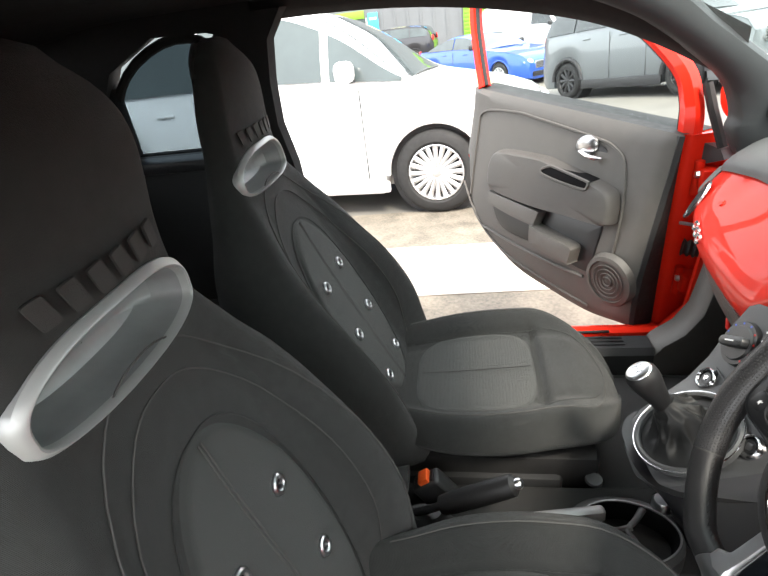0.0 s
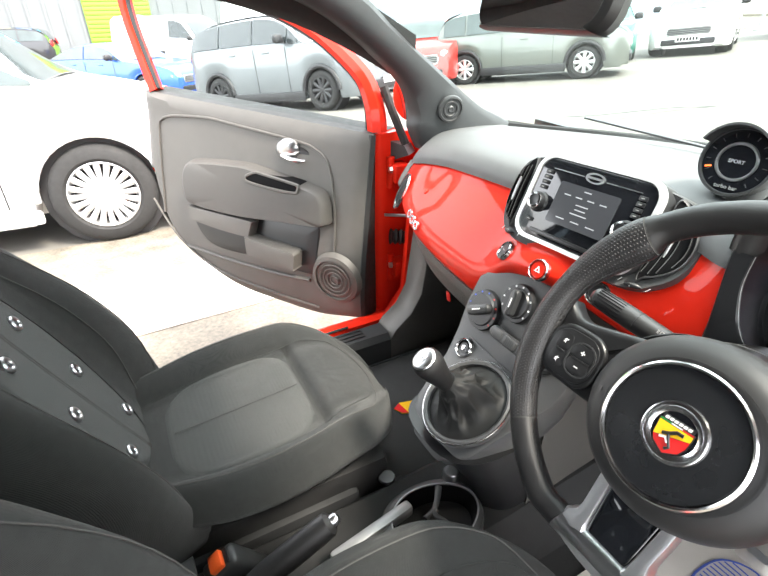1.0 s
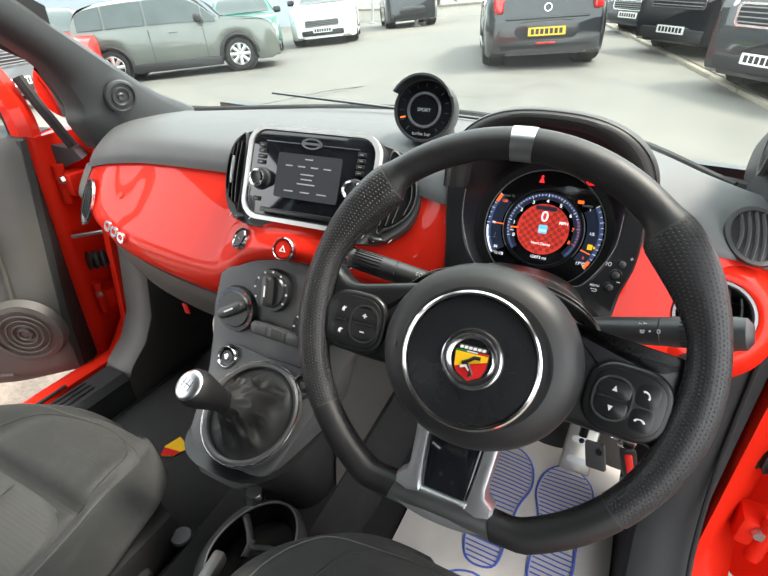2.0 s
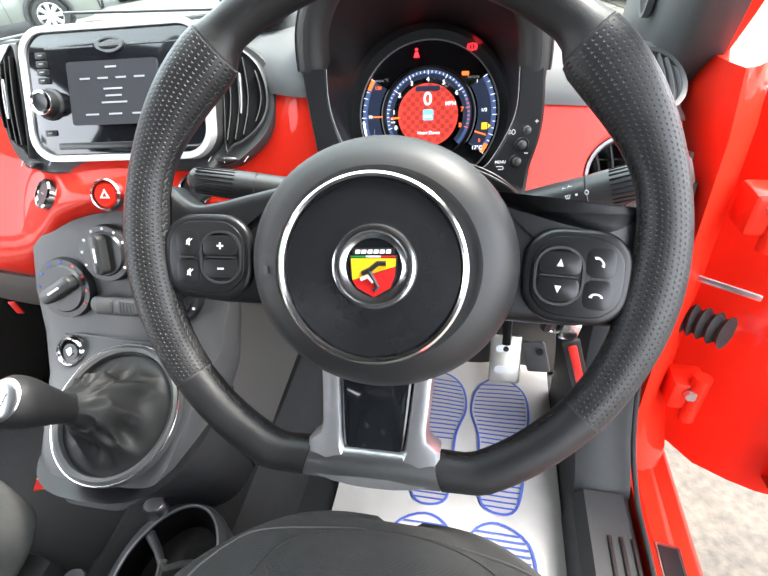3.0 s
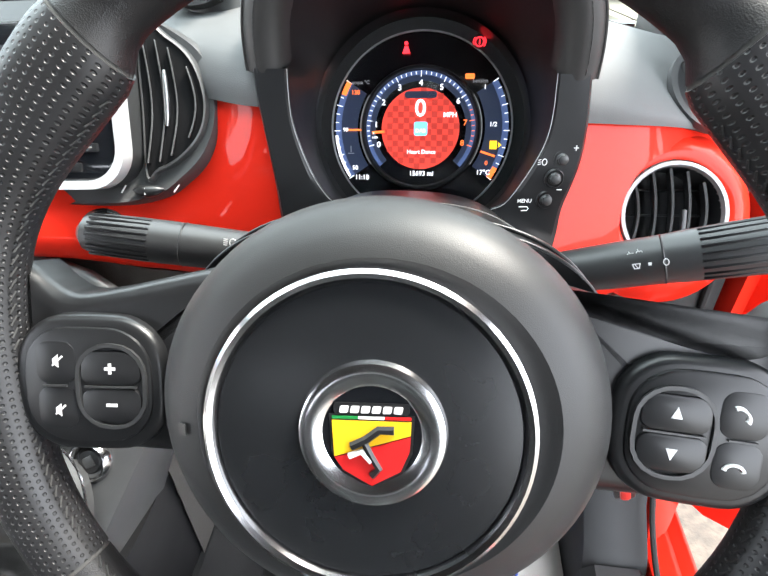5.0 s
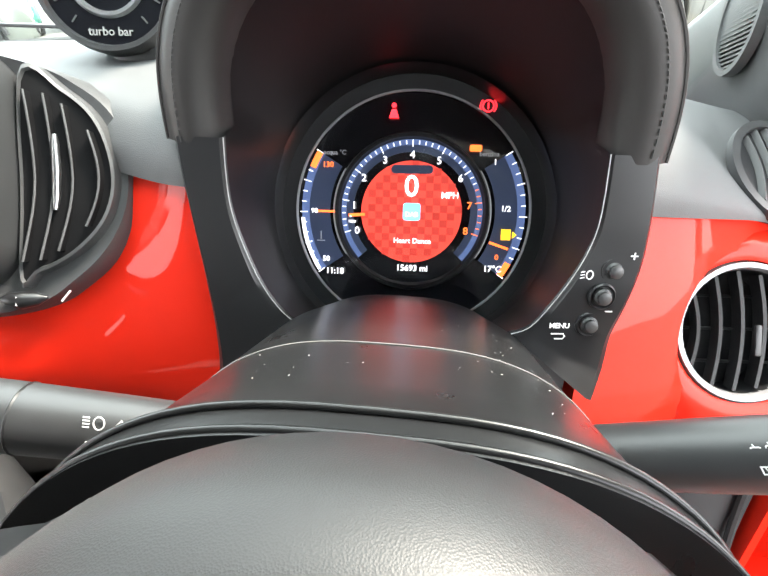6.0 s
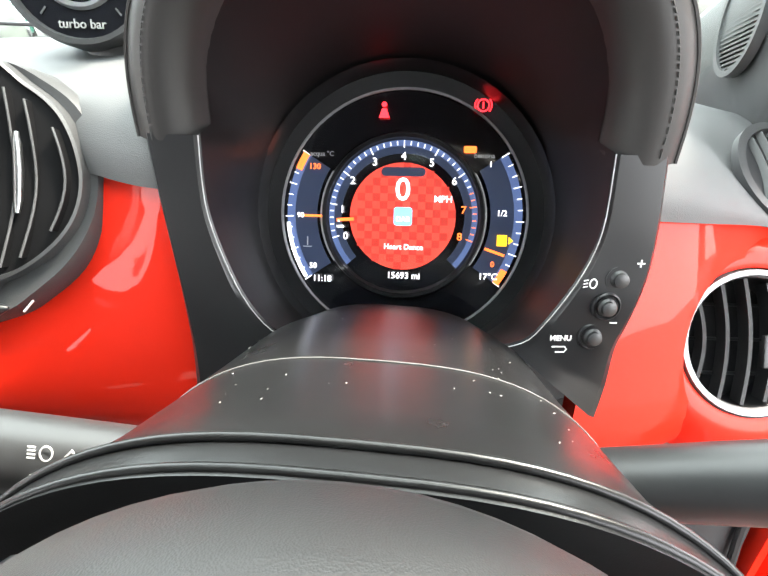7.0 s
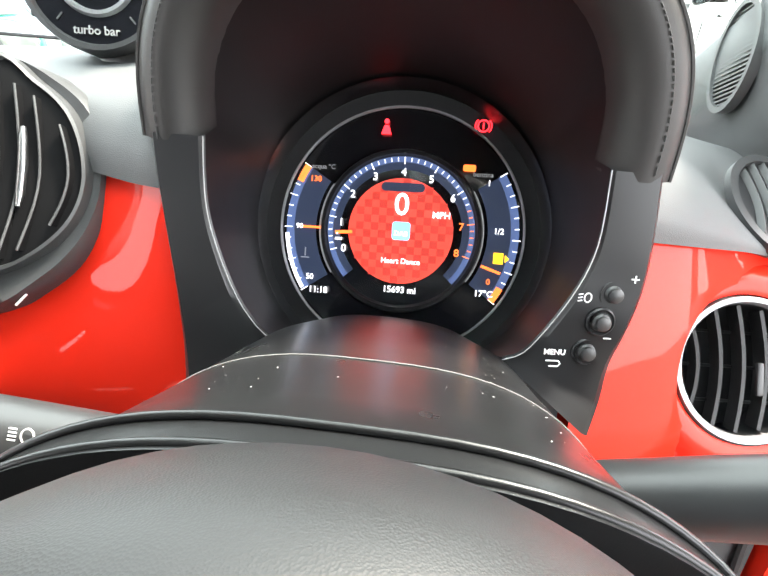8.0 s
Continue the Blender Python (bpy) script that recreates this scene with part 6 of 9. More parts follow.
# ---- steering column ----
SHROUDP = mat("column_plastic", (0.012, 0.0125, 0.013), 0.3, vary=0.12, scale=30, bump=0.03, bscale=2400, kind="grain")
JOINT = mat("joint_line", (0.16, 0.16, 0.155), 0.5, vary=0.1, scale=80)
col = thing("steering_column", "black plastic steering column shroud with two stalks", "steering column")
cs = []
SHY = ((0.350, 0.336, 0.1145, 0.9225, 0.79), (0.362, 0.336, 0.112, 0.921, 0.785), (0.385, 0.336, 0.105, 0.911, 0.77), (0.425, 0.336, 0.099, 0.896, 0.755), (0.46, 0.335, 0.096, 0.881, 0.745), (0.50, 0.335, 0.092, 0.866, 0.73), (0.54, 0.335, 0.078, 0.846, 0.72))
for y, cx, w, zt, zb in SHY:
    ring = []
    for a in [math.tau * i / 96 for i in range(96)]:
        zz = (zt + zb) / 2 + (zt - zb) / 2 * math.copysign(abs(math.sin(a)) ** 0.85, math.sin(a))
        ring.append((cx + w * math.copysign(abs(math.cos(a)) ** 0.7, math.cos(a)), y + max(-0.030, 0.55 * (zz - zt)), zz))
    cs.append(ring)
part("shroud", loft(cs, True, True), SHROUDP, col, "smooth black column shroud")
ring_at = lambda y: [tuple(Vector(p).lerp(Vector(q), (y - c0[0]) / (c1[0] - c0[0]))) for c0, c1, r0, r1 in [next((a, b, p_, q_) for a, b, p_, q_ in zip(SHY, SHY[1:], cs, cs[1:]) if a[0] <= y <= b[0])] for p, q in zip(r0, r1)]
part("shroud_joint", tube([Vector(p) + Vector((0, 0, 0.0003)) for p in ring_at(0.425)[3:46]], 0.0003, 6), JOINT, col, "pale joint line")
part("shroud_lip", tube([Vector(p) + Vector((0, 0, 0.001)) for p in ring_at(0.3625)[0:49]], 0.0013, 10), SHROUDP, col)
part("shroud_lip", tube([Vector(p) - Vector((0, 0, 0.0)) for p in ring_at(0.3525)[0:49]], 0.0014, 10), SHROUDP, col)
DUST = mat("dust_specks", (0.22, 0.215, 0.205), 0.9, vary=0.2, scale=200)
drnd = random.Random(12)
V, F = [], []
for _ in range(90):
    ring = ring_at(drnd.uniform(0.385, 0.50))
    i, f_ = drnd.randrange(8, 40), drnd.random()
    p = Vector(ring[i]).lerp(Vector(ring[i + 1]), f_) + Vector((0, 0, 0.0004))
    r, a = drnd.uniform(0.00012, 0.00042), drnd.uniform(0, math.tau)
    q = len(V)
    V += [tuple(p + Vector((r * k * math.cos(a + j * math.pi / 2), r * k * math.sin(a + j * math.pi / 2), 0))) for j, k in ((0, 1.6), (1, 0.8), (2, 1.2), (3, 0.7))]
    F.append((q, q + 1, q + 2, q + 3))
dust = bpy.data.meshes.new("dust")
dust.from_pydata(V, [], F)
tagged(part("dust", dust, DUST, col, smooth=False), kind="stuff")
part("knee_panel", box(0.30, 0.16, 0.012, pose(0.37, 0.50, 0.715, -32), 0.004), DOORP, col, "grey panel below the column")
for sgn in (-1, 1):
    base, tip = (Vector((0.310, 0.3925, 0.8650)), Vector((0.136, 0.3736, 0.8910))) if sgn < 0 else (Vector((0.375, 0.427, 0.8275)), Vector((0.566, 0.3910, 0.9052)))
    line = [base.lerp(tip, t) for t in (0, 0.3, 0.48, 0.64, 0.68, 0.79, 0.92, 0.975, 1.0)]
    rr = (0.0120, 0.0126, 0.0132, 0.0136, 0.0137, 0.0137, 0.0130, 0.0108, 0.005) if sgn < 0 else (0.0125, 0.0138, 0.0148, 0.0152, 0.0158, 0.0164, 0.0168, 0.0158, 0.009)
    s_ = part("stalk", tube(line, lambda t: piece(t, [(i / 8, r) for i, r in enumerate(rr)]), 20, flat=1.0), PLASTIC, col, "black plastic control stalk")
    kr = 0.0140 if sgn < 0 else 0.0157
    sm = basis(base.lerp(tip, 0.58), tip - base, (0, 0.45, 0.9)) if sgn > 0 else basis(base.lerp(tip, 0.58), base - tip, (0, 0.45, 0.9))
    for i in range(9):
        a = radians(20 + 16 * i)
        part("rib", box(0.036, 0.0016, 0.002, sm @ pose(sgn * 0.047, 0, 0) @ pose(0, (0.0132 if sgn < 0 else 0.0160) * math.cos(a), (0.0132 if sgn < 0 else 0.0160) * math.sin(a), 0), 0.0005), PLASTIC_S, s_)
    sy = sm @ pose(0.004 if sgn < 0 else 0, 0.001, -0.0008 if sgn < 0 else 0) @ Matrix.Diagonal((0.60, 0.60, 1.0, 1))
    if sgn < 0:
        lx = 0.030
        part("symbol", join(frame_ring(circle(0.0036, 16, lx, 0.009, 0.0044), circle(0.0028, 16, lx, 0.009, 0.0036), 0.0004, sy @ pose(0, 0, 0.0128)), *[box(0.004, 0.0008, 0.0004, sy @ pose(lx - 0.0075, 0.009 + q, 0.0130)) for q in (-0.003, -0.001, 0.001, 0.003)]), WHITEINK, s_, smooth=False)
        part("symbol", frame_ring([(lx + 0.009, 0.008), (lx + 0.0125, 0.0125), (lx + 0.016, 0.008), (lx + 0.0125, 0.0055)], [(lx + 0.0105, 0.0083), (lx + 0.0125, 0.0108), (lx + 0.0145, 0.0083), (lx + 0.0125, 0.007)], 0.0004, sy @ pose(0, 0, 0.0124)), WHITEINK, s_, smooth=False)
        part("symbol", frame_ring([(lx - 0.006, -0.002), (lx + 0.001, -0.002), (lx + 0.001, 0.0005), (lx + 0.005, -0.0045), (lx + 0.001, -0.0095), (lx + 0.001, -0.007), (lx - 0.006, -0.007)], [(lx - 0.005, -0.003), (lx + 0.002, -0.003), (lx + 0.002, -0.0018), (lx + 0.0038, -0.0045), (lx + 0.002, -0.0072), (lx + 0.002, -0.006), (lx - 0.005, -0.006)], 0.0004, sy @ pose(0, 0, 0.0142)), WHITEINK, s_, smooth=False)
    else:
        for q, yy in ((-0.012, 0.009), (-0.004, 0.010)):
            part("symbol", join(frame_ring(rrect(0.006, 0.004, 0.001, 2, q, yy), rrect(0.0045, 0.0026, 0.0006, 2, q, yy), 0.0004, sy @ pose(0, 0, 0.0128)), box(0.0008, 0.006, 0.0004, sy @ pose(q, yy + 0.001, 0.0128, 0, 0, 30))), WHITEINK, s_, smooth=False)
        part("symbol", join(frame_ring([(-0.012, 0.0), (-0.004, 0.0), (-0.0055, -0.0055), (-0.0105, -0.0055)], [(-0.0108, -0.0009), (-0.0052, -0.0009), (-0.0062, -0.0046), (-0.0098, -0.0046)], 0.0004, sy @ pose(0, 0, 0.0145)), box(0.0008, 0.005, 0.0004, sy @ pose(-0.008, -0.003, 0.0147, 0, 0, 30))), WHITEINK, s_, smooth=False)
        part("symbol", box(0.003, 0.003, 0.0004, sy @ pose(0.004, -0.002, 0.0150)), WHITEINK, s_, smooth=False)
        part("symbol", frame_ring(circle(0.0028, 16, 0.018, -0.002, 0.0036), circle(0.0019, 16, 0.018, -0.002, 0.0027), 0.0004, sy @ pose(0, 0, 0.0160)), WHITEINK, s_, smooth=False)
    part("stalk_joint", lathe([(kr - 0.0005, -0.0007), (kr, 0.0), (kr - 0.0005, 0.0007)], 24, sm @ pose(sgn * 0.010, 0, 0) @ pose(0, 0, 0, 0, 90, 0)), PLASTIC_S, s_)
# ignition key with a red woven strap
key = thing("ignition_key", "ignition key with a red woven strap hanging from the column", "key")
KX, KY, KZ = 0.497, 0.372, 0.748
part("bow", box(0.012, 0.026, 0.036, pose(KX - 0.022, KY + 0.01, KZ + 0.01, 10, 0, 20), 0.005), PLASTIC_S, key)
part("blade", box(0.003, 0.03, 0.009, pose(KX - 0.03, KY + 0.035, KZ + 0.03, 10, 0, 20), 0.001), SATIN, key)
part("strap", box(0.017, 0.005, 0.085, pose(KX + 0.014, KY - 0.004, KZ - 0.046, 8, -18, 0), 0.002), LEATHER, key, "black leather strap edge")
part("strap_weave", box(0.009, 0.007, 0.08, pose(KX + 0.015, KY - 0.005, KZ - 0.048, 8, -18, 0), 0.003), REDP, key, "red woven strap")
part("buckle", box(0.017, 0.008, 0.022, pose(KX, KY - 0.002, KZ, 8, 6, 0), 0.002), CHROME, key, "chrome strap clasp")
part("ring", tube([Vector((KX - 0.012 + 0.013 * math.cos(a), KY + 0.006, KZ + 0.002 + 0.013 * math.sin(a))) for a in [math.tau * i / 20 for i in range(20)]], 0.0014, 6, True), CHROME, key)
part("tag", slab(rrect(0.024, 0.034, 0.003), 0.003, basis((KX - 0.026, KY, KZ - 0.040), (0.85, -0.3, 0.35), (-0.25, 0.3, 0.9)), 0.001), GREYP, key, "grey metal key plate")
part("plate_hole", lathe([(0, 0.001), (0.004, 0.001), (0.004, 0)], 14, basis((KX - 0.024, KY - 0.004, KZ - 0.030), (0.85, -0.3, 0.35), (-0.25, 0.3, 0.9))), PLASTIC_S, key)

# ---- centre console ----
con = thing("centre_console", "grey plastic centre console with heater knobs and gear lever plate", "console")
# stack: rounded tower from the fascia down to the gear plate
secs = []
for y, z, hw, d in ((0.436, 0.829, 0.045, 0.02), (0.430, 0.822, 0.078, 0.035), (0.424, 0.810, 0.10, 0.05), (0.410, 0.785, 0.125, 0.06), (0.392, 0.735, 0.132, 0.08), (0.366, 0.685, 0.122, 0.10), (0.330, 0.650, 0.105, 0.12), (0.290, 0.622, 0.093, 0.12), (0.255, 0.596, 0.083, 0.10), (0.232, 0.577, 0.064, 0.07), (0.220, 0.560, 0.036, 0.04)):
    ring = []
    for i in range(32):
        a = math.tau * i / 32
        c, s = math.cos(a), math.sin(a)
        cx = hw * math.copysign(abs(c) ** 0.55, c)
        ss = math.copysign(abs(s) ** 0.7, s)
        off = 0.0 if s > 0 else d * ss
        ring.append((cx - 0.008, y - off * 0.65 * 1.0 * (1 if s < 0 else 0) + (0.006 * (1 - ss) if s > 0 else 0.006), z + (off if s < 0 else -0.006 * (1 - ss)) - 0.006))
    secs.append(ring)
part("tower", loft(secs, True, True), GREYP, con, "rounded grey console tower")
flank = [[(-0.008 + hw * c * 1.0, y0 + hy * s, z) for c, s in [(math.copysign(abs(math.cos(a)) ** 0.7, math.cos(a)), math.copysign(abs(math.sin(a)) ** 0.7, math.sin(a))) for a in [math.tau * i / 32 for i in range(32)]]] for hw, hy, y0, z in ((0.085, 0.08, 0.405, 0.37), (0.088, 0.085, 0.39, 0.44), (0.094, 0.10, 0.355, 0.52), (0.10, 0.115, 0.33, 0.575))]
part("flank", loft(flank, True, True), PLASTIC_S, con, "dark tapering console foot")
side = lambda s: [[(s * 0.09 - 0.008, y, z0), (s * 0.10 - 0.008, y, z1), (s * 0.06, y + 0.02, z1), (s * 0.06, y + 0.02, z0)] for y, z0, z1 in ((0.40, 0.38, 0.64), (0.5, 0.40, 0.70), (0.65, 0.42, 0.72), (0.85, 0.44, 0.72))]
for s in (-1, 1):
    part("side_panel", loft(side(s), True, True), DOORP, con, "grey footwell side panel")

# heater controls
for x, y, z, r in ((-0.084, 0.391, 0.736, 0.037), (-0.020, 0.407, 0.780, 0.033), (0.062, 0.391, 0.741, 0.035)):
    m = basis((x, y - 0.004, z), (1, 0, 0), (0, 0.40, 0.916))
    kb = part("knob", lathe([(0, 0.006), (r * 0.74, 0.006), (r * 0.80, 0.003), (r * 0.97, 0.003), (r, 0.0), (r * 1.03, -0.006)], 40, m), PLASTIC_S, con, "round heater knob")
    part("knob_grip", slab([(a, b) for a, b in rrect(r * 0.46, r * 1.42, r * 0.22)], 0.014, m @ pose(0, 0, 0.004, 0, 0, -58 if x < -0.05 else 5), 0.004), PLASTIC, kb)
    part("knob_mark", box(0.0025, r * 0.5, 0.0006, m @ pose(0, 0, 0.0185, 0, 0, -58 if x < -0.05 else 5)), WHITEINK, kb, smooth=False)
    for i in range(9):
        a = radians(-30 + 30 * i)
        mt = (REDP if i < 4 else BLUEINK) if x < -0.05 else WHITEINK
        part("tick", lathe([(0, 0.0006), (0.0018, 0.0006), (0.0018, 0)], 8, m @ pose(r * 0.885 * math.cos(a), r * 0.885 * math.sin(a), 0.003)), mt, kb, smooth=False)
sm_ = basis((0.004, 0.3785, 0.722), (1, 0, 0), (0, 0.42, 0.907))
sr = part("switch_row", slab(rrect(0.100, 0.022, 0.0105, 6), 0.005, sm_, 0.002), PLASTIC, con, "pill shaped row of heater switches")
for x, w in ((-0.031, 0.024), (0.0, 0.030), (0.031, 0.024)):
    part("switch", slab(rrect(w, 0.017, 0.004, 3), 0.003, sm_ @ pose(x, 0, 0.0035), 0.0015), GREYP, sr)
for i in range(5):
    part("rib", box(0.0016, 0.014, 0.001, sm_ @ pose(-0.008 + 0.004 * i, 0, 0.0067)), PLASTIC, sr)
part("tower_joint", tube(smooth_line([(-0.115, 0.372, 0.672), (-0.075, 0.364, 0.683), (-0.01, 0.3585, 0.687), (0.06, 0.364, 0.683), (0.10, 0.372, 0.672)], 24), 0.0012, 5), PLASTIC_S, con)
for x, core in ((-0.082, CHROME), (0.066, PLASTIC)):
    m = basis((x, 0.352, 0.664), (1, 0, 0), (0, 0.55, 0.835))
    b = part("button", lathe([(0.0135, -0.002), (0.014, 0.004), (0.0165, 0.007), (0.0195, 0.004), (0.0205, -0.003)], 36, m), DULLCH, con, "round button with a chrome ring")
    part("button_cap", lathe([(0, 0.003), (0.010, 0.003), (0.0138, -0.001)], 28, m), PLASTIC_S, b)
    part("symbol", box(0.010, 0.010, 0.002, m @ pose(0, 0, 0.003, 0, 0, 30), 0.001), core, b)

# gear plate, boot and lever
GM = basis((0.008, 0.294, 0.633), (1, 0, 0), (0, 0.86, 0.50)) @ Matrix.Diagonal((0.80, 0.84, 1, 1))
part("plate_ring", lathe([(0.083, -0.006), (0.085, 0.006), (0.090, 0.008), (0.0945, 0.006), (0.097, -0.004)], 60, GM), GREYP, con, "grey ring round the gear boot")
part("chrome_line", tube([GM @ Vector((0.0955 * math.cos(a), 0.0955 * math.sin(a), 0.0055)) for a in [math.tau * i / 64 for i in range(64)]], 0.0012, 6, True), CHROME, con, "thin chrome line")
gl = thing("gear_lever", "gear lever with a silver-capped knob and a creased leather boot", "gear lever")
tipw = Vector((-0.008, 0.214, 0.744))
foot = GM @ Vector((0.0, -0.005, 0.0))
axis = (tipw - foot).normalized()
rings = []
for i in range(37):
    t = i / 36
    ring = []
    for j in range(132):
        a = math.tau * j / 132
        r = lerp(0.083, 0.017, t ** 0.72)
        w1, w2 = noise.noise(Vector((1.5 * math.cos(a), 1.5 * math.sin(a), 1.6 * t))), noise.noise(Vector((2.6 * math.cos(a), 2.6 * math.sin(a), 2.6 * t + 7)))
        fold = 1 + (0.20 * (0.4 - abs(w1) * 2.4) + 0.07 * (0.4 - abs(w2) * 2.4)) * math.sin(math.pi * min(1, t * 1.05)) ** 1.6
        fold = min(fold, 1.0 + 0.1 * t)
        base_p = GM @ Vector((r * fold * math.cos(a), r * fold * math.sin(a) - 0.0 * t, 0.0))
        up = foot.lerp(foot + axis * 0.072, 1) - foot
        ring.append(tuple(base_p + up * (t ** 1.25) + Vector((0, 0, (0.009 + 0.012 * (0.35 - abs(w1) * 2.2) + 0.005 * (0.35 - abs(w2) * 2.2)) * math.sin(math.pi * t) ** 1.3))))
    rings.append(ring)
part("boot", loft(rings, True, True), BOOT, gl, "creased black leather boot")
km = Matrix.Translation(tipw) @ axis.to_track_quat("Z", "Y").to_matrix().to_4x4()
part("collar", lathe([(0, -0.090), (0.0155, -0.090), (0.0165, -0.086), (0.015, -0.080), (0, -0.080)], 28, km), CHROME, gl, "chrome collar")
part("stick", lathe([(0.0135, -0.10), (0.0135, -0.078), (0.016, -0.06), (0.0205, -0.038), (0.024, -0.022), (0.0248, -0.012), (0.0238, -0.004), (0.0205, 0.0005)], 32, km), KNOBL, gl, "black leather gear knob")
part("cap", lathe([(0.0206, 0.0003), (0.0196, 0.0022), (0.016, 0.004), (0.008, 0.005), (0, 0.0052)], 32, km), SATIN, gl, "silver knob cap")
part("gear_pattern", join(box(0.016, 0.001, 0.0006, km @ pose(0, 0, 0.0052)), *[box(0.001, 0.014, 0.0006, km @ pose(x, 0, 0.0050)) for x in (-0.007, 0, 0.007)]), PLASTIC_S, gl, smooth=False)

# cup holder
cup = thing("cup_holder", "black double cup holder on the tunnel with a silver rim", "cup holder")
inner = [(0.038 + 0.062 * math.cos(a) * (1 - 0.10 * math.sin(a)), 0.224 + 0.084 * math.sin(a)) for a in [math.tau * i / 56 for i in range(56)]]
outer = [(0.036 + 0.074 * math.copysign(abs(math.cos(a)) ** 0.9, math.cos(a)), 0.218 + 0.098 * math.copysign(abs(math.sin(a)) ** 0.9, math.sin(a))) for a in [math.tau * i / 56 for i in range(56)]]
part("body", loft([[(x, y, z) for x, y in r] for r, z in (([(0.036 + (x - 0.036) * 1.10, y) for x, y in outer], 0.33), (outer, 0.40), ([(0.036 + (x - 0.036) * 0.98, 0.218 + (y - 0.218) * 0.98) for x, y in outer], 0.412), ([(lerp(a[0], b[0], 0.7), lerp(a[1], b[1], 0.7)) for a, b in zip(outer, inner)], 0.417), (inner, 0.417), ([(0.03 + (x - 0.03) * 0.94, 0.222 + (y - 0.222) * 0.96) for x, y in inner], 0.405), ([(0.03 + (x - 0.03) * 0.86, 0.222 + (y - 0.222) * 0.9) for x, y in inner], 0.345))], True, True), GREYP, cup, "grey moulded tray")
# lining of the wells, shade painted in near black
part("cup_well", loft([[(0.038 + (x - 0.038) * k, 0.224 + (y - 0.224) * k, z) for x, y in inner] for k, z in ((0.975, 0.4150), (0.92, 0.402), (0.84, 0.352), (0.4, 0.350))], True, False), RECESS_SHADE, cup, "cup wells with their shade put in as near-black colour")
part("rim", tube([(x, y, 0.418) for x, y in inner], 0.0016, 6, True), SILVERG, cup, "thin silver rim")
for pts in (((-0.012, 0.262), (0.012, 0.243), (0.026, 0.228), (0.036, 0.224), (0.056, 0.232), (0.084, 0.236)), ((0.026, 0.232), (0.030, 0.215), (0.034, 0.204))):
    part("divider", tube(smooth_line([(x, y, 0.412) for x, y in pts], 16), lambda t: 0.007 - 0.002 * math.sin(math.pi * t), 10, flat=0.6), GREYP, cup, "grey divider between the two cups")
pin = part("socket", lathe([(0, 0.012), (0.013, 0.012), (0.016, 0.008), (0.016, -0.01)], 24, pose(-0.016, 0.293, 0.424)), SATIN, cup, "silver socket cap")
part("plug", lathe([(0, 0.006), (0.016, 0.005), (0.018, 0)], 24, pose(-0.105, 0.20, 0.372)), GREYP, cup)

# handbrake
hb = thing("handbrake", "black leather handbrake lever with a silver button", "handbrake")
p0, p1 = Vector((0.034, 0.038, 0.533)), Vector((0.022, -0.19, 0.405))
d = (p0 - p1).normalized()
part("grip", tube([p1 + d * t for t in (0.10, 0.125, 0.18, 0.23, 0.247, 0.253)], lambda t: piece(t, ((0, 0.018), (0.2, 0.0205), (0.7, 0.020), (0.92, 0.0175), (1, 0.012))), 18), LEATHER, hb)
part("button", tube([p0 - d * 0.012, p0 - d * 0.002, p0 + d * 0.002], lambda t: piece(t, ((0, 0.0095), (0.7, 0.0095), (1, 0.007))), 16), SATIN, hb, "silver release button")
part("shaft", tube([p1 - d * 0.04, p1 + d * 0.1], 0.008, 10), PLASTIC_S, hb)
part("gaiter", loft([[(0.022 + a * k, -0.14 + b * k * 1.8, z) for a, b in circle(0.03, 20)] for k, z in ((1.3, 0.36), (1.1, 0.395), (0.6, 0.425))], True, True), PLASTIC, hb)
part("bracket", box(0.022, 0.17, 0.03, pose(0.010, 0.11, 0.408, 2, 0, 8), 0.008), SILVERG, hb, "grey tunnel trim strip")

# floor mat with printed soles
paper = thing("paper_floor_mat", "white protective paper mat printed with blue striped soles", "floor mat")
part("sheet", thick(grid(lambda u, v: (lerp(0.19, 0.575, u), lerp(0.16, 0.86, v), 0.263 + 0.10 * max(0, v - 0.86) + 0.006 * noise.noise(Vector((u * 4, v * 5, 1)))), 16, 24), 0.0008), PAPER, paper)


def sole(cx, cy, flip):
    """Outline of a shoe sole and its stripes."""
    o = smooth_line([(flip * x * 1.38, y * 1.12, 0) for x, y in ((0.0, 0.135), (0.035, 0.11), (0.042, 0.05), (0.03, -0.02), (0.03, -0.08), (0.02, -0.125), (0.0, -0.135), (-0.022, -0.12), (-0.026, -0.06), (-0.028, 0.0), (-0.04, 0.06), (-0.03, 0.115))], 48, True)
    zf = lambda x, y: 0.2665 + 0.10 * max(0, (y - 0.16) / 0.66 - 0.86) + 0.006 * noise.noise(Vector(((x - 0.19) / 0.385 * 4, (y - 0.16) / 0.66 * 5, 1)))
    sp = part("sole_print", tube([(cx + p.x, cy + p.y, zf(cx + p.x, cy + p.y)) for p in o], 0.0022, 4, True, flat=0.3), BLUEINK, paper, "blue printed sole outline")
    ys = [p.y for p in o]
    y = min(ys) + 0.012
    while y < max(ys) - 0.008:
        xs_ = [p.x for p in o if abs(p.y - y) < 0.010]
        if len(xs_) > 1 and abs(y + 0.035) > 0.016:
            part("stripe", tube([(cx + lerp(min(xs_), max(xs_), t), cy + y, zf(cx + lerp(min(xs_), max(xs_), t), cy + y)) for t in (0.05, 0.35, 0.65, 0.95)], 0.0016, 4, flat=0.3), BLUEINK, sp)
        y += 0.0105


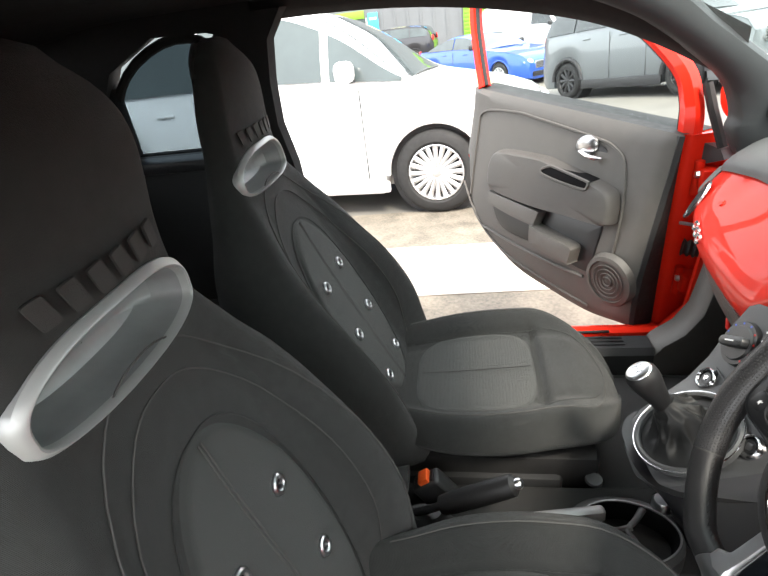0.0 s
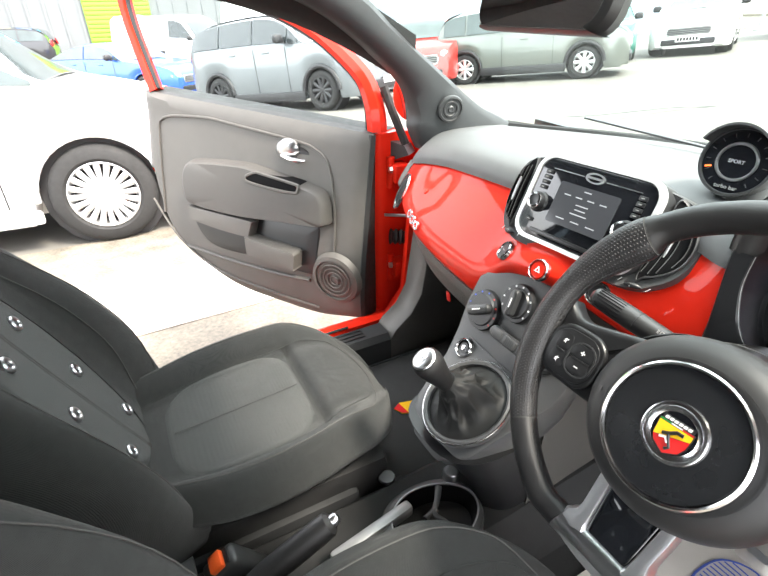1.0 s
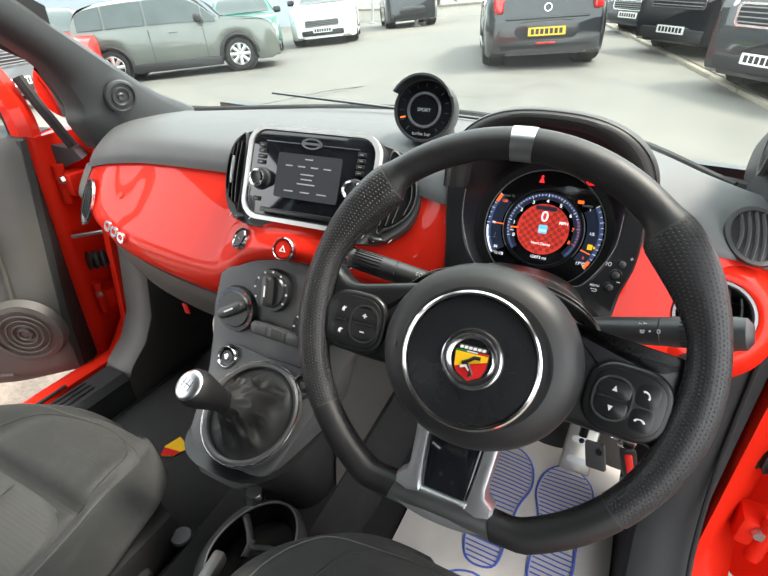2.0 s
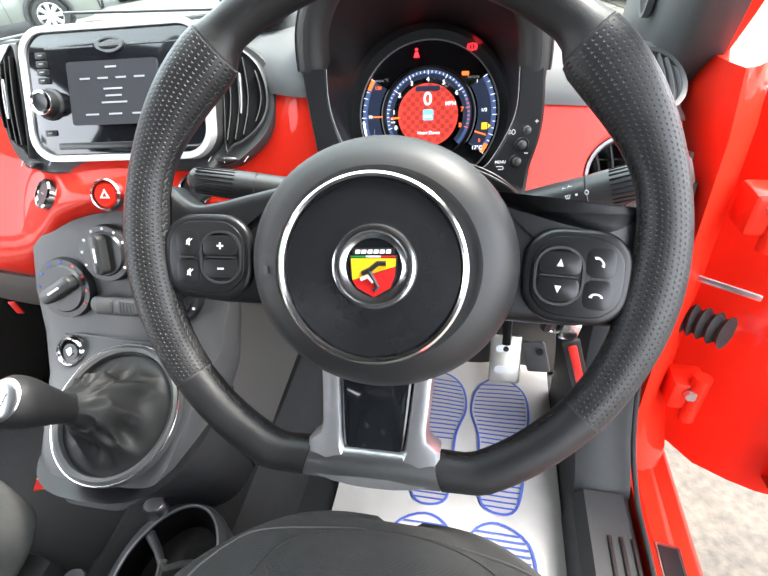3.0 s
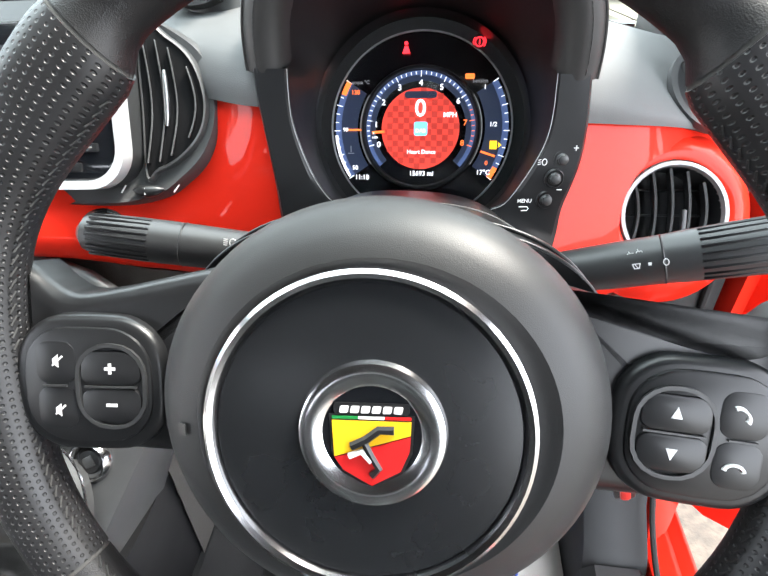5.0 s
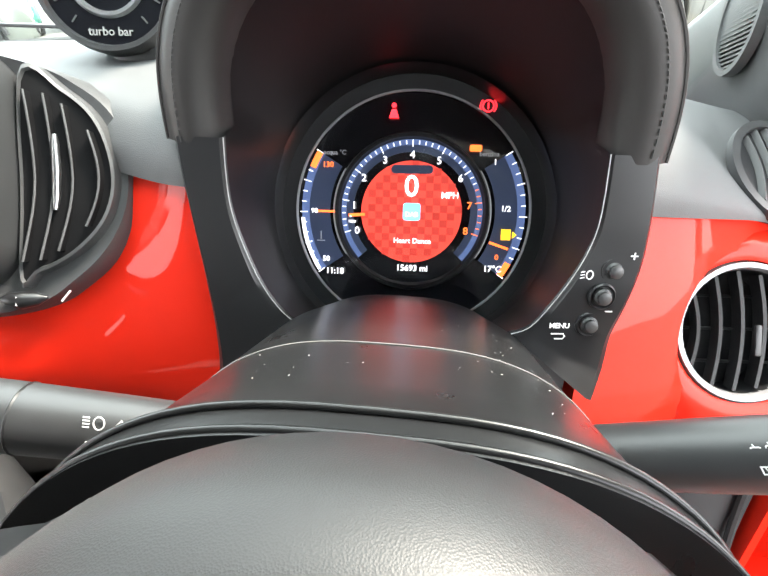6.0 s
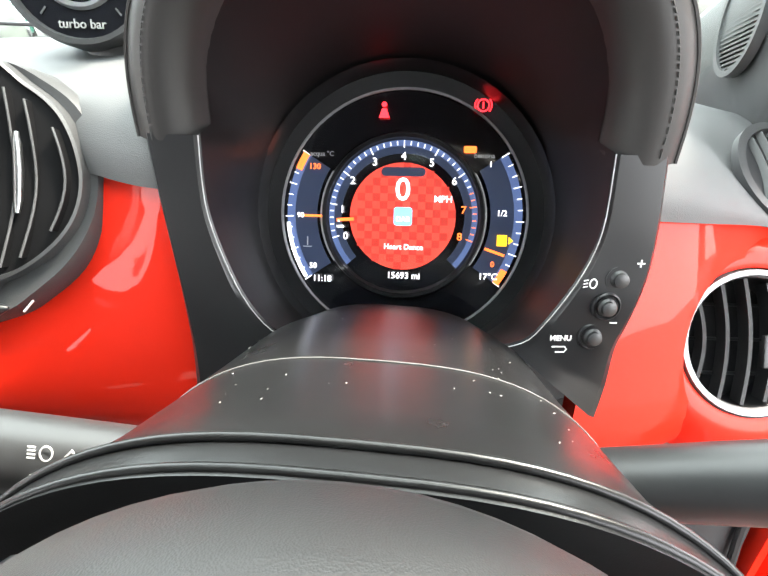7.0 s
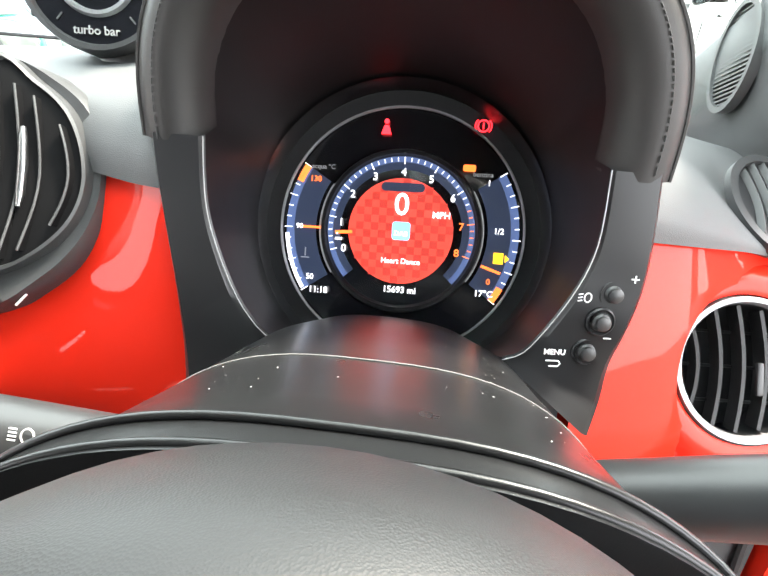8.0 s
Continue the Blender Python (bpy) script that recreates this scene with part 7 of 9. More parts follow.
sole(0.472, 0.60, 1)
sole(0.352, 0.60, -1)
sole(0.47, 0.28, 1)
sole(0.35, 0.28, -1)
# pedals
for x, y, z, nm, lab in ((0.478, 0.74, 0.345, "brake_pedal", "brushed steel brake pedal with slots"), (0.345, 0.74, 0.36, "clutch_pedal", "brushed steel clutch pedal with slots")):
    pd = thing(nm, lab, "pedal", group="pedals")
    m = basis((x, y, z), (1, 0, 0), (0, 0.45, 0.89))
    part("plate", slab(rrect(0.062, 0.100, 0.006, 3), 0.006, m, 0.002), STEELP, pd)
    for yy in (-0.022, 0.022):
        part("slot", slab(rrect(0.04, 0.014, 0.006, 3), 0.001, m @ pose(0, yy, 0.006)), SATIN, pd)
    part("stud", lathe([(0, 0.003), (0.005, 0.002), (0.006, 0)], 12, m @ pose(0, 0.022, 0.007)), RUBBER, pd)
    part("arm", tube([(x, y + 0.01, z + 0.03), (x, y + 0.06, z + 0.14), (x, y + 0.08, z + 0.3)], 0.009, 8), PLASTIC_S, pd)
# emblem on the passenger mat
pm_ = thing("floor_mat", "black carpet floor mat with a small red and yellow badge", "floor mat")
part("sheet", box(0.40, 0.62, 0.012, pose(-0.345, 0.47, 0.266), 0.005), CARPET, pm_)
part("edge", tube([(-0.345 + x, 0.47 + y, 0.272) for x, y in rrect(0.4, 0.62, 0.03)], 0.004, 6, True), PLASTIC, pm_, "bound mat edge")
bd = basis((-0.345, 0.385, 0.2745), (0.9, -0.3, 0), (0.3, 0.9, 0))
part("badge", slab([(-0.022, 0.026), (0.022, 0.026), (0.02, -0.012), (0, -0.03), (-0.02, -0.012)], 0.002, bd), YELLOW, pm_, "yellow woven badge", smooth=False)
part("badge", slab([(0.021, 0.006), (0.019, -0.012), (0, -0.03), (-0.017, -0.014)], 0.001, bd @ pose(0, 0, 0.002)), REDE, pm_, "red woven badge half", smooth=False)

# rear view mirror
mi = thing("rear_view_mirror", "black framed interior mirror below the windscreen header", "mirror")
MM = basis((0.025, 0.318, 1.222), (1, -0.16, 0.02), (0.1, 0.25, 0.96))
ol = [tuple(p)[:2] for p in smooth_line([(x, y, 0) for x, y in rrect(0.235, 0.07, 0.026, 4)], 40, True)]
part("shell", loft([[(x * k, y * k, z) for x, y in ol] for k, z in ((0.95, 0.004), (1.0, 0.0), (1.02, -0.01), (0.9, -0.03), (0.5, -0.042))], True, True, MM), PLASTIC, mi)
part("glass", slab([(x * 0.94, y * 0.92) for x, y in ol], 0.001, MM @ pose(0, 0, 0.0042)), MIRROR, mi, "mirror glass")
part("stem", tube([MM @ Vector((0, 0, -0.035)), MM @ Vector((0, 0.03, -0.07)), Vector((0.02, 0.42, 1.27))], 0.012, 10), PLASTIC, mi)

# ---- doors ----
def door(name, label, M, s, ext=0.0):
    """A door in its own frame: x from the hinge edge to the lock edge, y towards the cabin, z up. s: -1 turns it to a right-hand door."""
    d = thing(name, label, "car door", M)
    k = Matrix.Diagonal((1, s, 1, 1))

    def lean(z):
        return piece(z, ((0.28, 0.085), (0.36, 0.098), (0.5, 0.088), (0.7, 0.045), (0.88, 0.006), (0.93, 0.0), (1.3, -0.085)))

    low = lambda x: piece(x, ((-0.04, 0.345), (0.05, 0.325), (0.16, 0.305), (0.32, 0.312), (0.48, 0.33), (0.62, 0.385), (0.72, 0.45), (0.79, 0.55), (0.84, 0.70)))
    topz = lambda x: lerp(0.892, 0.953, (x + 0.03) / 0.9)
    x1 = lambda z: piece(z, ((0.30, 0.50), (0.34, 0.56), (0.40, 0.66), (0.45, 0.715), (0.55, 0.775), (0.7, 0.825), (0.95, 0.865)))

    def panel(u, v, off=0.0):
        z = lerp(0.0, 1.0, v)
        x = lerp(-0.014, 0.865, u)
        zl, zt = low(x), topz(x)
        zz = lerp(zl, zt, z)
        e = min(u, 1 - u, v, 1 - v)
        return Vector((x, lean(zz) - 0.014 * (1 - min(1, e / 0.04)) ** 2 + off, zz))

    pn = part("trim_panel", loft([[tuple(panel(u / 36, v / 26)) for v in range(27)] for u in range(37)], False, False, k), DOORP, d, "grey moulded door trim")
    # moulded features
    at = lambda x, z, off=0.0: Vector((x, lean(z) + off, z))

    def pad_on(outline, h, r, material, nm, lab, parent=pn):
        o = [p.to_2d() for p in smooth_line([(x, z, 0) for x, z in outline], 48, True)]
        c = sum(o, Vector((0, 0))) / len(o)
        rows = [[tuple(at(p.x, p.y, -0.004)) for p in o]]
        for t in range(5):
            a = math.pi / 2 * t / 4
            sc = 1 - r * (1 - math.cos(a))
            rows.append([tuple(at(c.x + (p.x - c.x) * sc, c.y + (p.y - c.y) * sc, h * math.sin(a))) for p in o])
        rows.append([tuple(at(c.x + (p.x - c.x) * 0.45, c.y + (p.y - c.y) * 0.45, h * 1.04)) for p in o])
        return part(nm, loft(rows, True, True, k), material, parent, lab)

    def line_on(pts, r, material, nm, closed=False, off=0.002, parent=pn, lab=""):
        q = smooth_line([(x, z, 0) for x, z in pts], 40, closed)
        return part(nm, tube([k @ at(p.x, p.y, off) for p in q], r, 6, closed), material, parent, lab)

    line_on([(0.79, 0.56), (0.80, 0.80), (0.775, 0.875), (0.60, 0.890), (0.495, 0.882), (0.232, 0.854), (0.165, 0.838), (0.128, 0.812), (0.108, 0.765), (0.090, 0.68), (0.084, 0.60), (0.083, 0.55)], 0.0045, DOORP, "ridge")
    line_on([(0.845, 0.60), (0.72, 0.47), (0.55, 0.385), (0.32, 0.355), (0.14, 0.345)], 0.004, DOORP, "ridge")
    pad_on([(0.672, 0.715), (0.645, 0.757), (0.56, 0.768), (0.416, 0.774), (0.36, 0.768), (0.206, 0.746), (0.13, 0.73), (0.103, 0.70), (0.095, 0.655), (0.100, 0.634), (0.16, 0.628), (0.25, 0.624), (0.40, 0.615), (0.56, 0.617), (0.645, 0.628), (0.668, 0.66)], 0.046, 0.07, DOORF, "armrest", "soft grey armrest")
    pull = [(0.388, 0.741), (0.380, 0.750), (0.350, 0.762), (0.335, 0.762), (0.205, 0.747), (0.192, 0.742), (0.194, 0.730), (0.205, 0.722), (0.290, 0.724), (0.375, 0.732)]
    # no hollow here: a black sheet on the armrest paints the recess's shade
    pad_on(pull, 0.0485, 0.05, RECESS_SHADE, "pull_shade", "near-black sheet painted as the shade of the pull handle recess")
    line_on(pull, 0.0050, DOORP, "pull_rim", True, 0.047)
    pad_on([(0.638, 0.612), (0.628, 0.617), (0.50, 0.613), (0.372, 0.608), (0.367, 0.602), (0.378, 0.562), (0.384, 0.556), (0.50, 0.560), (0.62, 0.572), (0.636, 0.578)], 0.042, 0.03, DOORP, "pocket_front", "moulded map pocket front")
    # black sheet laid on the trim for shade within the map pocket
    pad_on([(0.64, 0.570), (0.50, 0.555), (0.40, 0.548), (0.394, 0.50), (0.41, 0.478), (0.50, 0.474), (0.58, 0.486), (0.63, 0.525)], 0.004, 0.05, PLASTIC_S, "pocket_shade", "dark sheet painted as the shade inside the map pocket")
    pad_on([(0.394, 0.552), (0.386, 0.557), (0.30, 0.549), (0.215, 0.542), (0.200, 0.537), (0.196, 0.528), (0.200, 0.490), (0.206, 0.484), (0.30, 0.488), (0.378, 0.496), (0.386, 0.502)], 0.048, 0.03, DOORP, "pocket_front", "moulded bottle pocket front")
    # likewise a black sheet for shade within the bottle pocket
    pad_on([(0.385, 0.603), (0.25, 0.612), (0.15, 0.617), (0.138, 0.61), (0.142, 0.54), (0.150, 0.468), (0.165, 0.460), (0.28, 0.464), (0.40, 0.470), (0.395, 0.54)], 0.004, 0.05, PLASTIC_S, "pocket_shade", "dark sheet painted as the shade inside the bottle pocket")
    line_on([(0.69, 0.455), (0.5, 0.44), (0.30, 0.435), (0.17, 0.44)], 0.006, DOORP, "ridge")
    # loudspeaker
    sm = k @ Matrix.Translation(at(0.073, 0.466, -0.006)) @ basis((0, 0, 0), (-1, 0, 0), (0, 0.03, 1))
    if s < 0:
        sm = Matrix.Translation(k @ at(0.073, 0.466, -0.006)) @ basis((0, 0, 0), (1, 0, 0), (0, -0.03, 1))
    sp = part("loudspeaker", lathe([(0.0, 0.018), (0.010, 0.017), (0.020, 0.012), (0.034, 0.016), (0.046, 0.012), (0.060, 0.016), (0.066, 0.014), (0.068, 0.020), (0.080, 0.017), (0.088, -0.002)], 48, sm), DOORP, pn, "round ringed loudspeaker grille")
    for r in (0.014, 0.027, 0.040, 0.053):
        part("ring", tube([sm @ Vector((r * math.cos(a), r * math.sin(a), 0.0185)) for a in [math.tau * i / 40 for i in range(40)]], 0.0022, 6, True), DOORP, sp)
    # release handle: chrome cup and lever
    hm = Matrix.Translation(k @ at(0.262, 0.828, 0.004)) @ basis((0, 0, 0), (-1 if s > 0 else 1, 0, 0), (0, 0.12 * s, 1))
    h = part("release_handle", lathe([(0, 0.018), (0.018, 0.017), (0.031, 0.011), (0.037, 0.002), (0.037, -0.008)], 40, hm @ pose(0, 0, 0, 0, 0, 20) @ Matrix.Diagonal((1.15, 0.88, 0.8, 1))), SATIN, pn, "round chrome release cup")
    part("lever", tube([hm @ Vector(p) for p in ((-0.012, -0.012, 0.018), (0.02, -0.018, 0.024), (0.05, -0.022, 0.022), (0.066, -0.022, 0.014))], lambda t: piece(t, ((0, 0.006), (0.5, 0.0095), (0.9, 0.008), (1, 0.004))), 14, flat=0.7), BRIGHT, h, "chrome lever")
    part("recess", slab(circle(0.04, 32, 0.035, -0.012, 0.024), 0.003, hm @ pose(0, 0, -0.004)), PLASTIC_S, h)
    # dark edge seal and red outer skin
    skin = lambda x, z: Vector((x, lean(z) * 0.2 - 0.115 - 0.02 * math.sin(math.pi * min(1, max(0, (z - 0.3) / 0.65))), z))
    er = []
    for z in [0.27 + 0.62 * i / 16 for i in range(17)]:
        er.append([(0.014, -0.034, z), (0.0, -0.026, z), (-0.018, -0.026, z), (-0.028 - ext * 0.3, -0.033, z), (-0.036 - ext * 0.75, -0.05, z), (-0.05 - ext, -0.085, z), (-0.10 - ext, -0.12, z), (-0.10 - ext, -0.14, z), (0.014, -0.13, z)])
    part("edge_frame", loft(er, True, True, k), RED, d, "red painted hinge edge")
    part("edge_seal", loft([[(-0.010, lean(z) - 0.008, z), (-0.020, lean(z) - 0.016, z), (-0.016, lerp(lean(z), -0.02, 0.8), z), (-0.004, -0.024, z), (0.012, -0.030, z), (0.012, lean(z) - 0.02, z)] for z in [0.31 + 0.58 * i / 20 for i in range(21)]], True, True, k), RUBBER, d, "black rubber edge seal")
    sk = bmesh.new()
    n = 20
    rows = []
    for i in range(n + 1):
        x = lerp(-0.11, 0.875, i / n)
        zl, zt = low(max(-0.03, x)) - 0.05, topz(x) + 0.0
        rows.append([k @ skin(x, lerp(zl, zt, j / 14)) for j in range(15)])
    vs = [[sk.verts.new(p) for p in r] for r in rows]
    for a, b in zip(vs, vs[1:]):
        for j in range(14):
            sk.faces.new((a[j], a[j + 1], b[j + 1], b[j]))
    part("outer_skin", thick(sk, 0.01), RED, d, "glossy red outer door skin")
    # closing bands between trim and skin along the bottom, rear and top
    def band(pairs, nm, material):
        part(nm, loft([[tuple(a), tuple(a.lerp(b, 0.15) + Vector((0, 0, 0.0))), tuple(b)] for a, b in pairs], False, False, k), material, d)
    band([(panel(u / 24, 0), skin(lerp(-0.03, 0.865, u / 24), low(lerp(-0.03, 0.865, u / 24)) - 0.05)) for u in range(25)], "bottom_frame", RED)
    band([(panel(1, v / 16), skin(0.865, lerp(low(0.865), topz(0.865), v / 16))) for v in range(17)], "rear_frame", RED)
    band([(panel(u / 24, 1), skin(lerp(-0.03, 0.865, u / 24), topz(lerp(-0.03, 0.865, u / 24)))) for u in range(25)], "waist_seal", RUBBER)
    # window frame: front rail, rear rail
    wtop = smooth_line([(-0.004, -0.042, 0.86), (-0.001, -0.045, 0.92), (0.010, -0.048, 0.97), (0.044, -0.055, 1.033), (0.13, -0.065, 1.10), (0.22, -0.076, 1.150), (0.36, -0.09, 1.20), (0.52, -0.10, 1.235), (0.72, -0.105, 1.258), (0.90, -0.105, 1.262), (0.965, -0.10, 1.24), (0.945, -0.08, 1.16), (0.885, -0.05, 1.05), (0.835, -0.03, 0.95)], 70)
    fr = []
    for i, p in enumerate(wtop):
        dd = (wtop[min(i + 1, len(wtop) - 1)] - wtop[max(i - 1, 0)]).normalized()
        nrm = Vector((-dd.z, 0, dd.x))
        w = piece(i / (len(wtop) - 1), ((0, 0.022), (0.06, 0.026), (0.14, 0.024), (0.3, 0.020), (1, 0.02)))
        fr.append([tuple(p + nrm * a * w + Vector((0, b, 0))) for a, b in ((-1, -0.012), (-0.8, 0.012), (0, 0.02), (0.8, 0.008), (1, -0.02), (0, -0.04))])
    part("window_frame", loft(fr, True, True, k), RED, d, "red painted window frame")
    part("window_seal", tube([k @ (p + Vector((0, -0.004, 0)) - Vector((-(wtop[min(i + 1, len(wtop) - 1)] - wtop[max(i - 1, 0)]).normalized().z, 0, (wtop[min(i + 1, len(wtop) - 1)] - wtop[max(i - 1, 0)]).normalized().x)) * piece(i / (len(wtop) - 1), ((0, 0.022), (0.06, 0.026), (0.14, 0.024), (0.3, 0.020), (1, 0.02)))) for i, p in enumerate(wtop)], 0.008, 6), RUBBER, d, "black window rubber")
    gb_ = bmesh.new()
    gb_.faces.new([gb_.verts.new(k @ (p + Vector((0, -0.012, 0)))) for p in wtop])
    gp = part("window_pane", thick(gb_, 0.003), DOORGLASS, d, "clear door glass", smooth=False)
    gp.visible_shadow = False
    # mirror
    mr = part("wing_mirror", loft([[(x * kk - 0.07, -0.20 + y * 0.6 * kk + yy, 1.0 + z * kk) for x, y, z in [(0.055 * math.cos(a), 0.02 * math.sin(2 * a) * 0, 0.075 * math.sin(a)) for a in [math.tau * i / 28 for i in range(28)]]] for kk, yy in ((0.85, 0.075), (1.0, 0.06), (1.05, 0.02), (0.95, -0.04), (0.5, -0.075))], True, True, k @ pose(0, 0, -0.02)), SILVERP, d, "silver capped wing mirror")
    part("mirror_glass", slab(circle(0.05, 28, 0, 0, 0.066), 0.002, k @ pose(-0.07, -0.122, 0.98, 90, 0, 0)), MIRROR, mr)
    part("mirror_arm", slab([(-0.018, 0.80), (-0.098, 0.832), (-0.084, 0.856), (-0.042, 0.866), (-0.022, 0.848)], 0.05, k @ basis((0, -0.062, 0), (1, 0, 0), (0, 0, 1)) if s > 0 else basis((0, 0.112, 0), (1, 0, 0), (0, 0, 1)), 0.006), GREYP, d, "grey mirror foot")
    part("mirror_seal", tube([k @ Vector(p) for p in ((-0.020, -0.062, 1.01), (-0.045, -0.062, 0.95), (-0.088, -0.062, 0.862))], 0.012, 8), RUBBER, d, "black rubber behind the window frame")
    # check strap and wiring gaiter
    part("check_strap", box(0.10, 0.005, 0.010, k @ pose(-0.09 - ext, -0.03, 0.66, 0, 0, 20), 0.003), SATIN, d, "steel check strap")
    g = [Vector((-0.06 - ext - 0.13 * t, -0.02 - 0.03 * math.sin(math.pi * t), 0.59 - 0.02 * t)) for t in [i / 40 for i in range(41)]]
    part("wiring_gaiter", tube([k @ p for p in g], lambda t: 0.021 + 0.004 * math.cos(t * 62), 16), RUBBER, d, "ribbed black wiring gaiter")
    part("latch", box(0.012, 0.05, 0.09, k @ pose(0.862, -0.03, 0.62), 0.004), SATIN, d, "steel door latch")
    return d


# frame: x axis from the hinge edge to the lock edge, y towards the cabin
door("passenger_door", "red car door with grey trim, standing open", Matrix(((-0.815, 0.579, 0, -0.757), (-0.579, -0.815, 0, 0.496), (0, 0, 1, 0), (0, 0, 0, 1))), 1)
an = radians(78)
U = Vector((math.sin(an), -math.cos(an), 0))
ox, oy = 0.81 + 0.10 * U.x, 0.545 + 0.10 * U.y
Nn = Vector((U.y, -U.x, 0))
door("driver_door", "red car door with grey trim, standing wide open", Matrix(((U.x, -Nn.x, 0, ox), (U.y, -Nn.y, 0, oy), (0, 0, 1, 0), (0, 0, 0, 1))), -1, 0.10)

# ---- other cars ----
TYRE = mat("tyre_rubber", (0.018, 0.018, 0.018), 0.8, vary=0.25, scale=30, bump=0.5, bscale=200)
RIM = mat("alloy", (0.62, 0.62, 0.63), 0.3, 0.8, vary=0.08, scale=30)
RIMB = mat("black_alloy", (0.03, 0.03, 0.032), 0.35, 0.3, vary=0.1, scale=30)
TRIMB = mat("black_trim", (0.02, 0.02, 0.022), 0.5, vary=0.15, scale=20)
CGLASS = mat("car_window", (0.02, 0.026, 0.028), 0.22, vary=0.15, scale=3, coat=0.5)
CGLASS2 = mat("pale_car_window", (0.05, 0.068, 0.068), 0.05, vary=0.3, scale=3, coat=0.5)
LAMP = mat("headlamp", (0.6, 0.62, 0.65), 0.1, 0.4, vary=0.3, scale=20, coat=0.8)
TAIL = mat("tail_lamp", (0.45, 0.02, 0.02), 0.15, vary=0.3, scale=20, coat=0.8)
PLATEY = mat("yellow_plate", (0.75, 0.48, 0.03), 0.45, vary=0.05)
PLATEW = mat("white_plate", (0.75, 0.75, 0.72), 0.45, vary=0.05)


def paint(name, c, metal=0.0):
    return mat(name, c, 0.3, metal, vary=0.05, scale=4, coat=1.0)


# outlines: (x as a share of the length from the nose, height share) of bonnet line, roof and tail; shoulder share
STYLES = {
    "hatch": dict(top=((0, 0.44), (0.015, 0.53), (0.04, 0.585), (0.10, 0.625), (0.22, 0.665), (0.28, 0.685), (0.36, 0.88), (0.42, 0.965), (0.55, 1.0), (0.80, 0.98), (0.92, 0.92), (0.96, 0.80), (0.985, 0.60), (1, 0.44)), glass=(0.29, 0.94), waist=0.615, front=0.20, rear=0.82),
    "suv": dict(top=((0, 0.48), (0.02, 0.58), (0.08, 0.635), (0.24, 0.67), (0.28, 0.69), (0.38, 0.90), (0.48, 0.985), (0.66, 1.0), (0.84, 0.97), (0.94, 0.88), (0.975, 0.66), (1, 0.5)), glass=(0.30, 0.95), waist=0.665, front=0.20, rear=0.80),
    "saloon": dict(top=((0, 0.42), (0.03, 0.55), (0.10, 0.62), (0.28, 0.69), (0.33, 0.72), (0.44, 0.93), (0.54, 1.0), (0.66, 0.98), (0.78, 0.86), (0.86, 0.75), (0.95, 0.72), (1, 0.55)), glass=(0.33, 0.86), waist=0.70, front=0.19, rear=0.80),
    "mpv": dict(top=((0, 0.36), (0.02, 0.44), (0.06, 0.49), (0.16, 0.56), (0.24, 0.62), (0.34, 0.82), (0.44, 0.95), (0.56, 1.0), (0.76, 0.99), (0.93, 0.93), (0.98, 0.66), (1, 0.45)), glass=(0.235, 0.95), waist=0.585, front=0.19, rear=0.80),
    "van": dict(top=((0, 0.40), (0.02, 0.48), (0.07, 0.54), (0.16, 0.60), (0.20, 0.63), (0.30, 0.90), (0.36, 0.97), (0.5, 1.0), (0.9, 1.0), (0.985, 0.97), (0.995, 0.6), (1, 0.4)), glass=(0.19, 0.42), waist=0.62, front=0.17, rear=0.80),
}


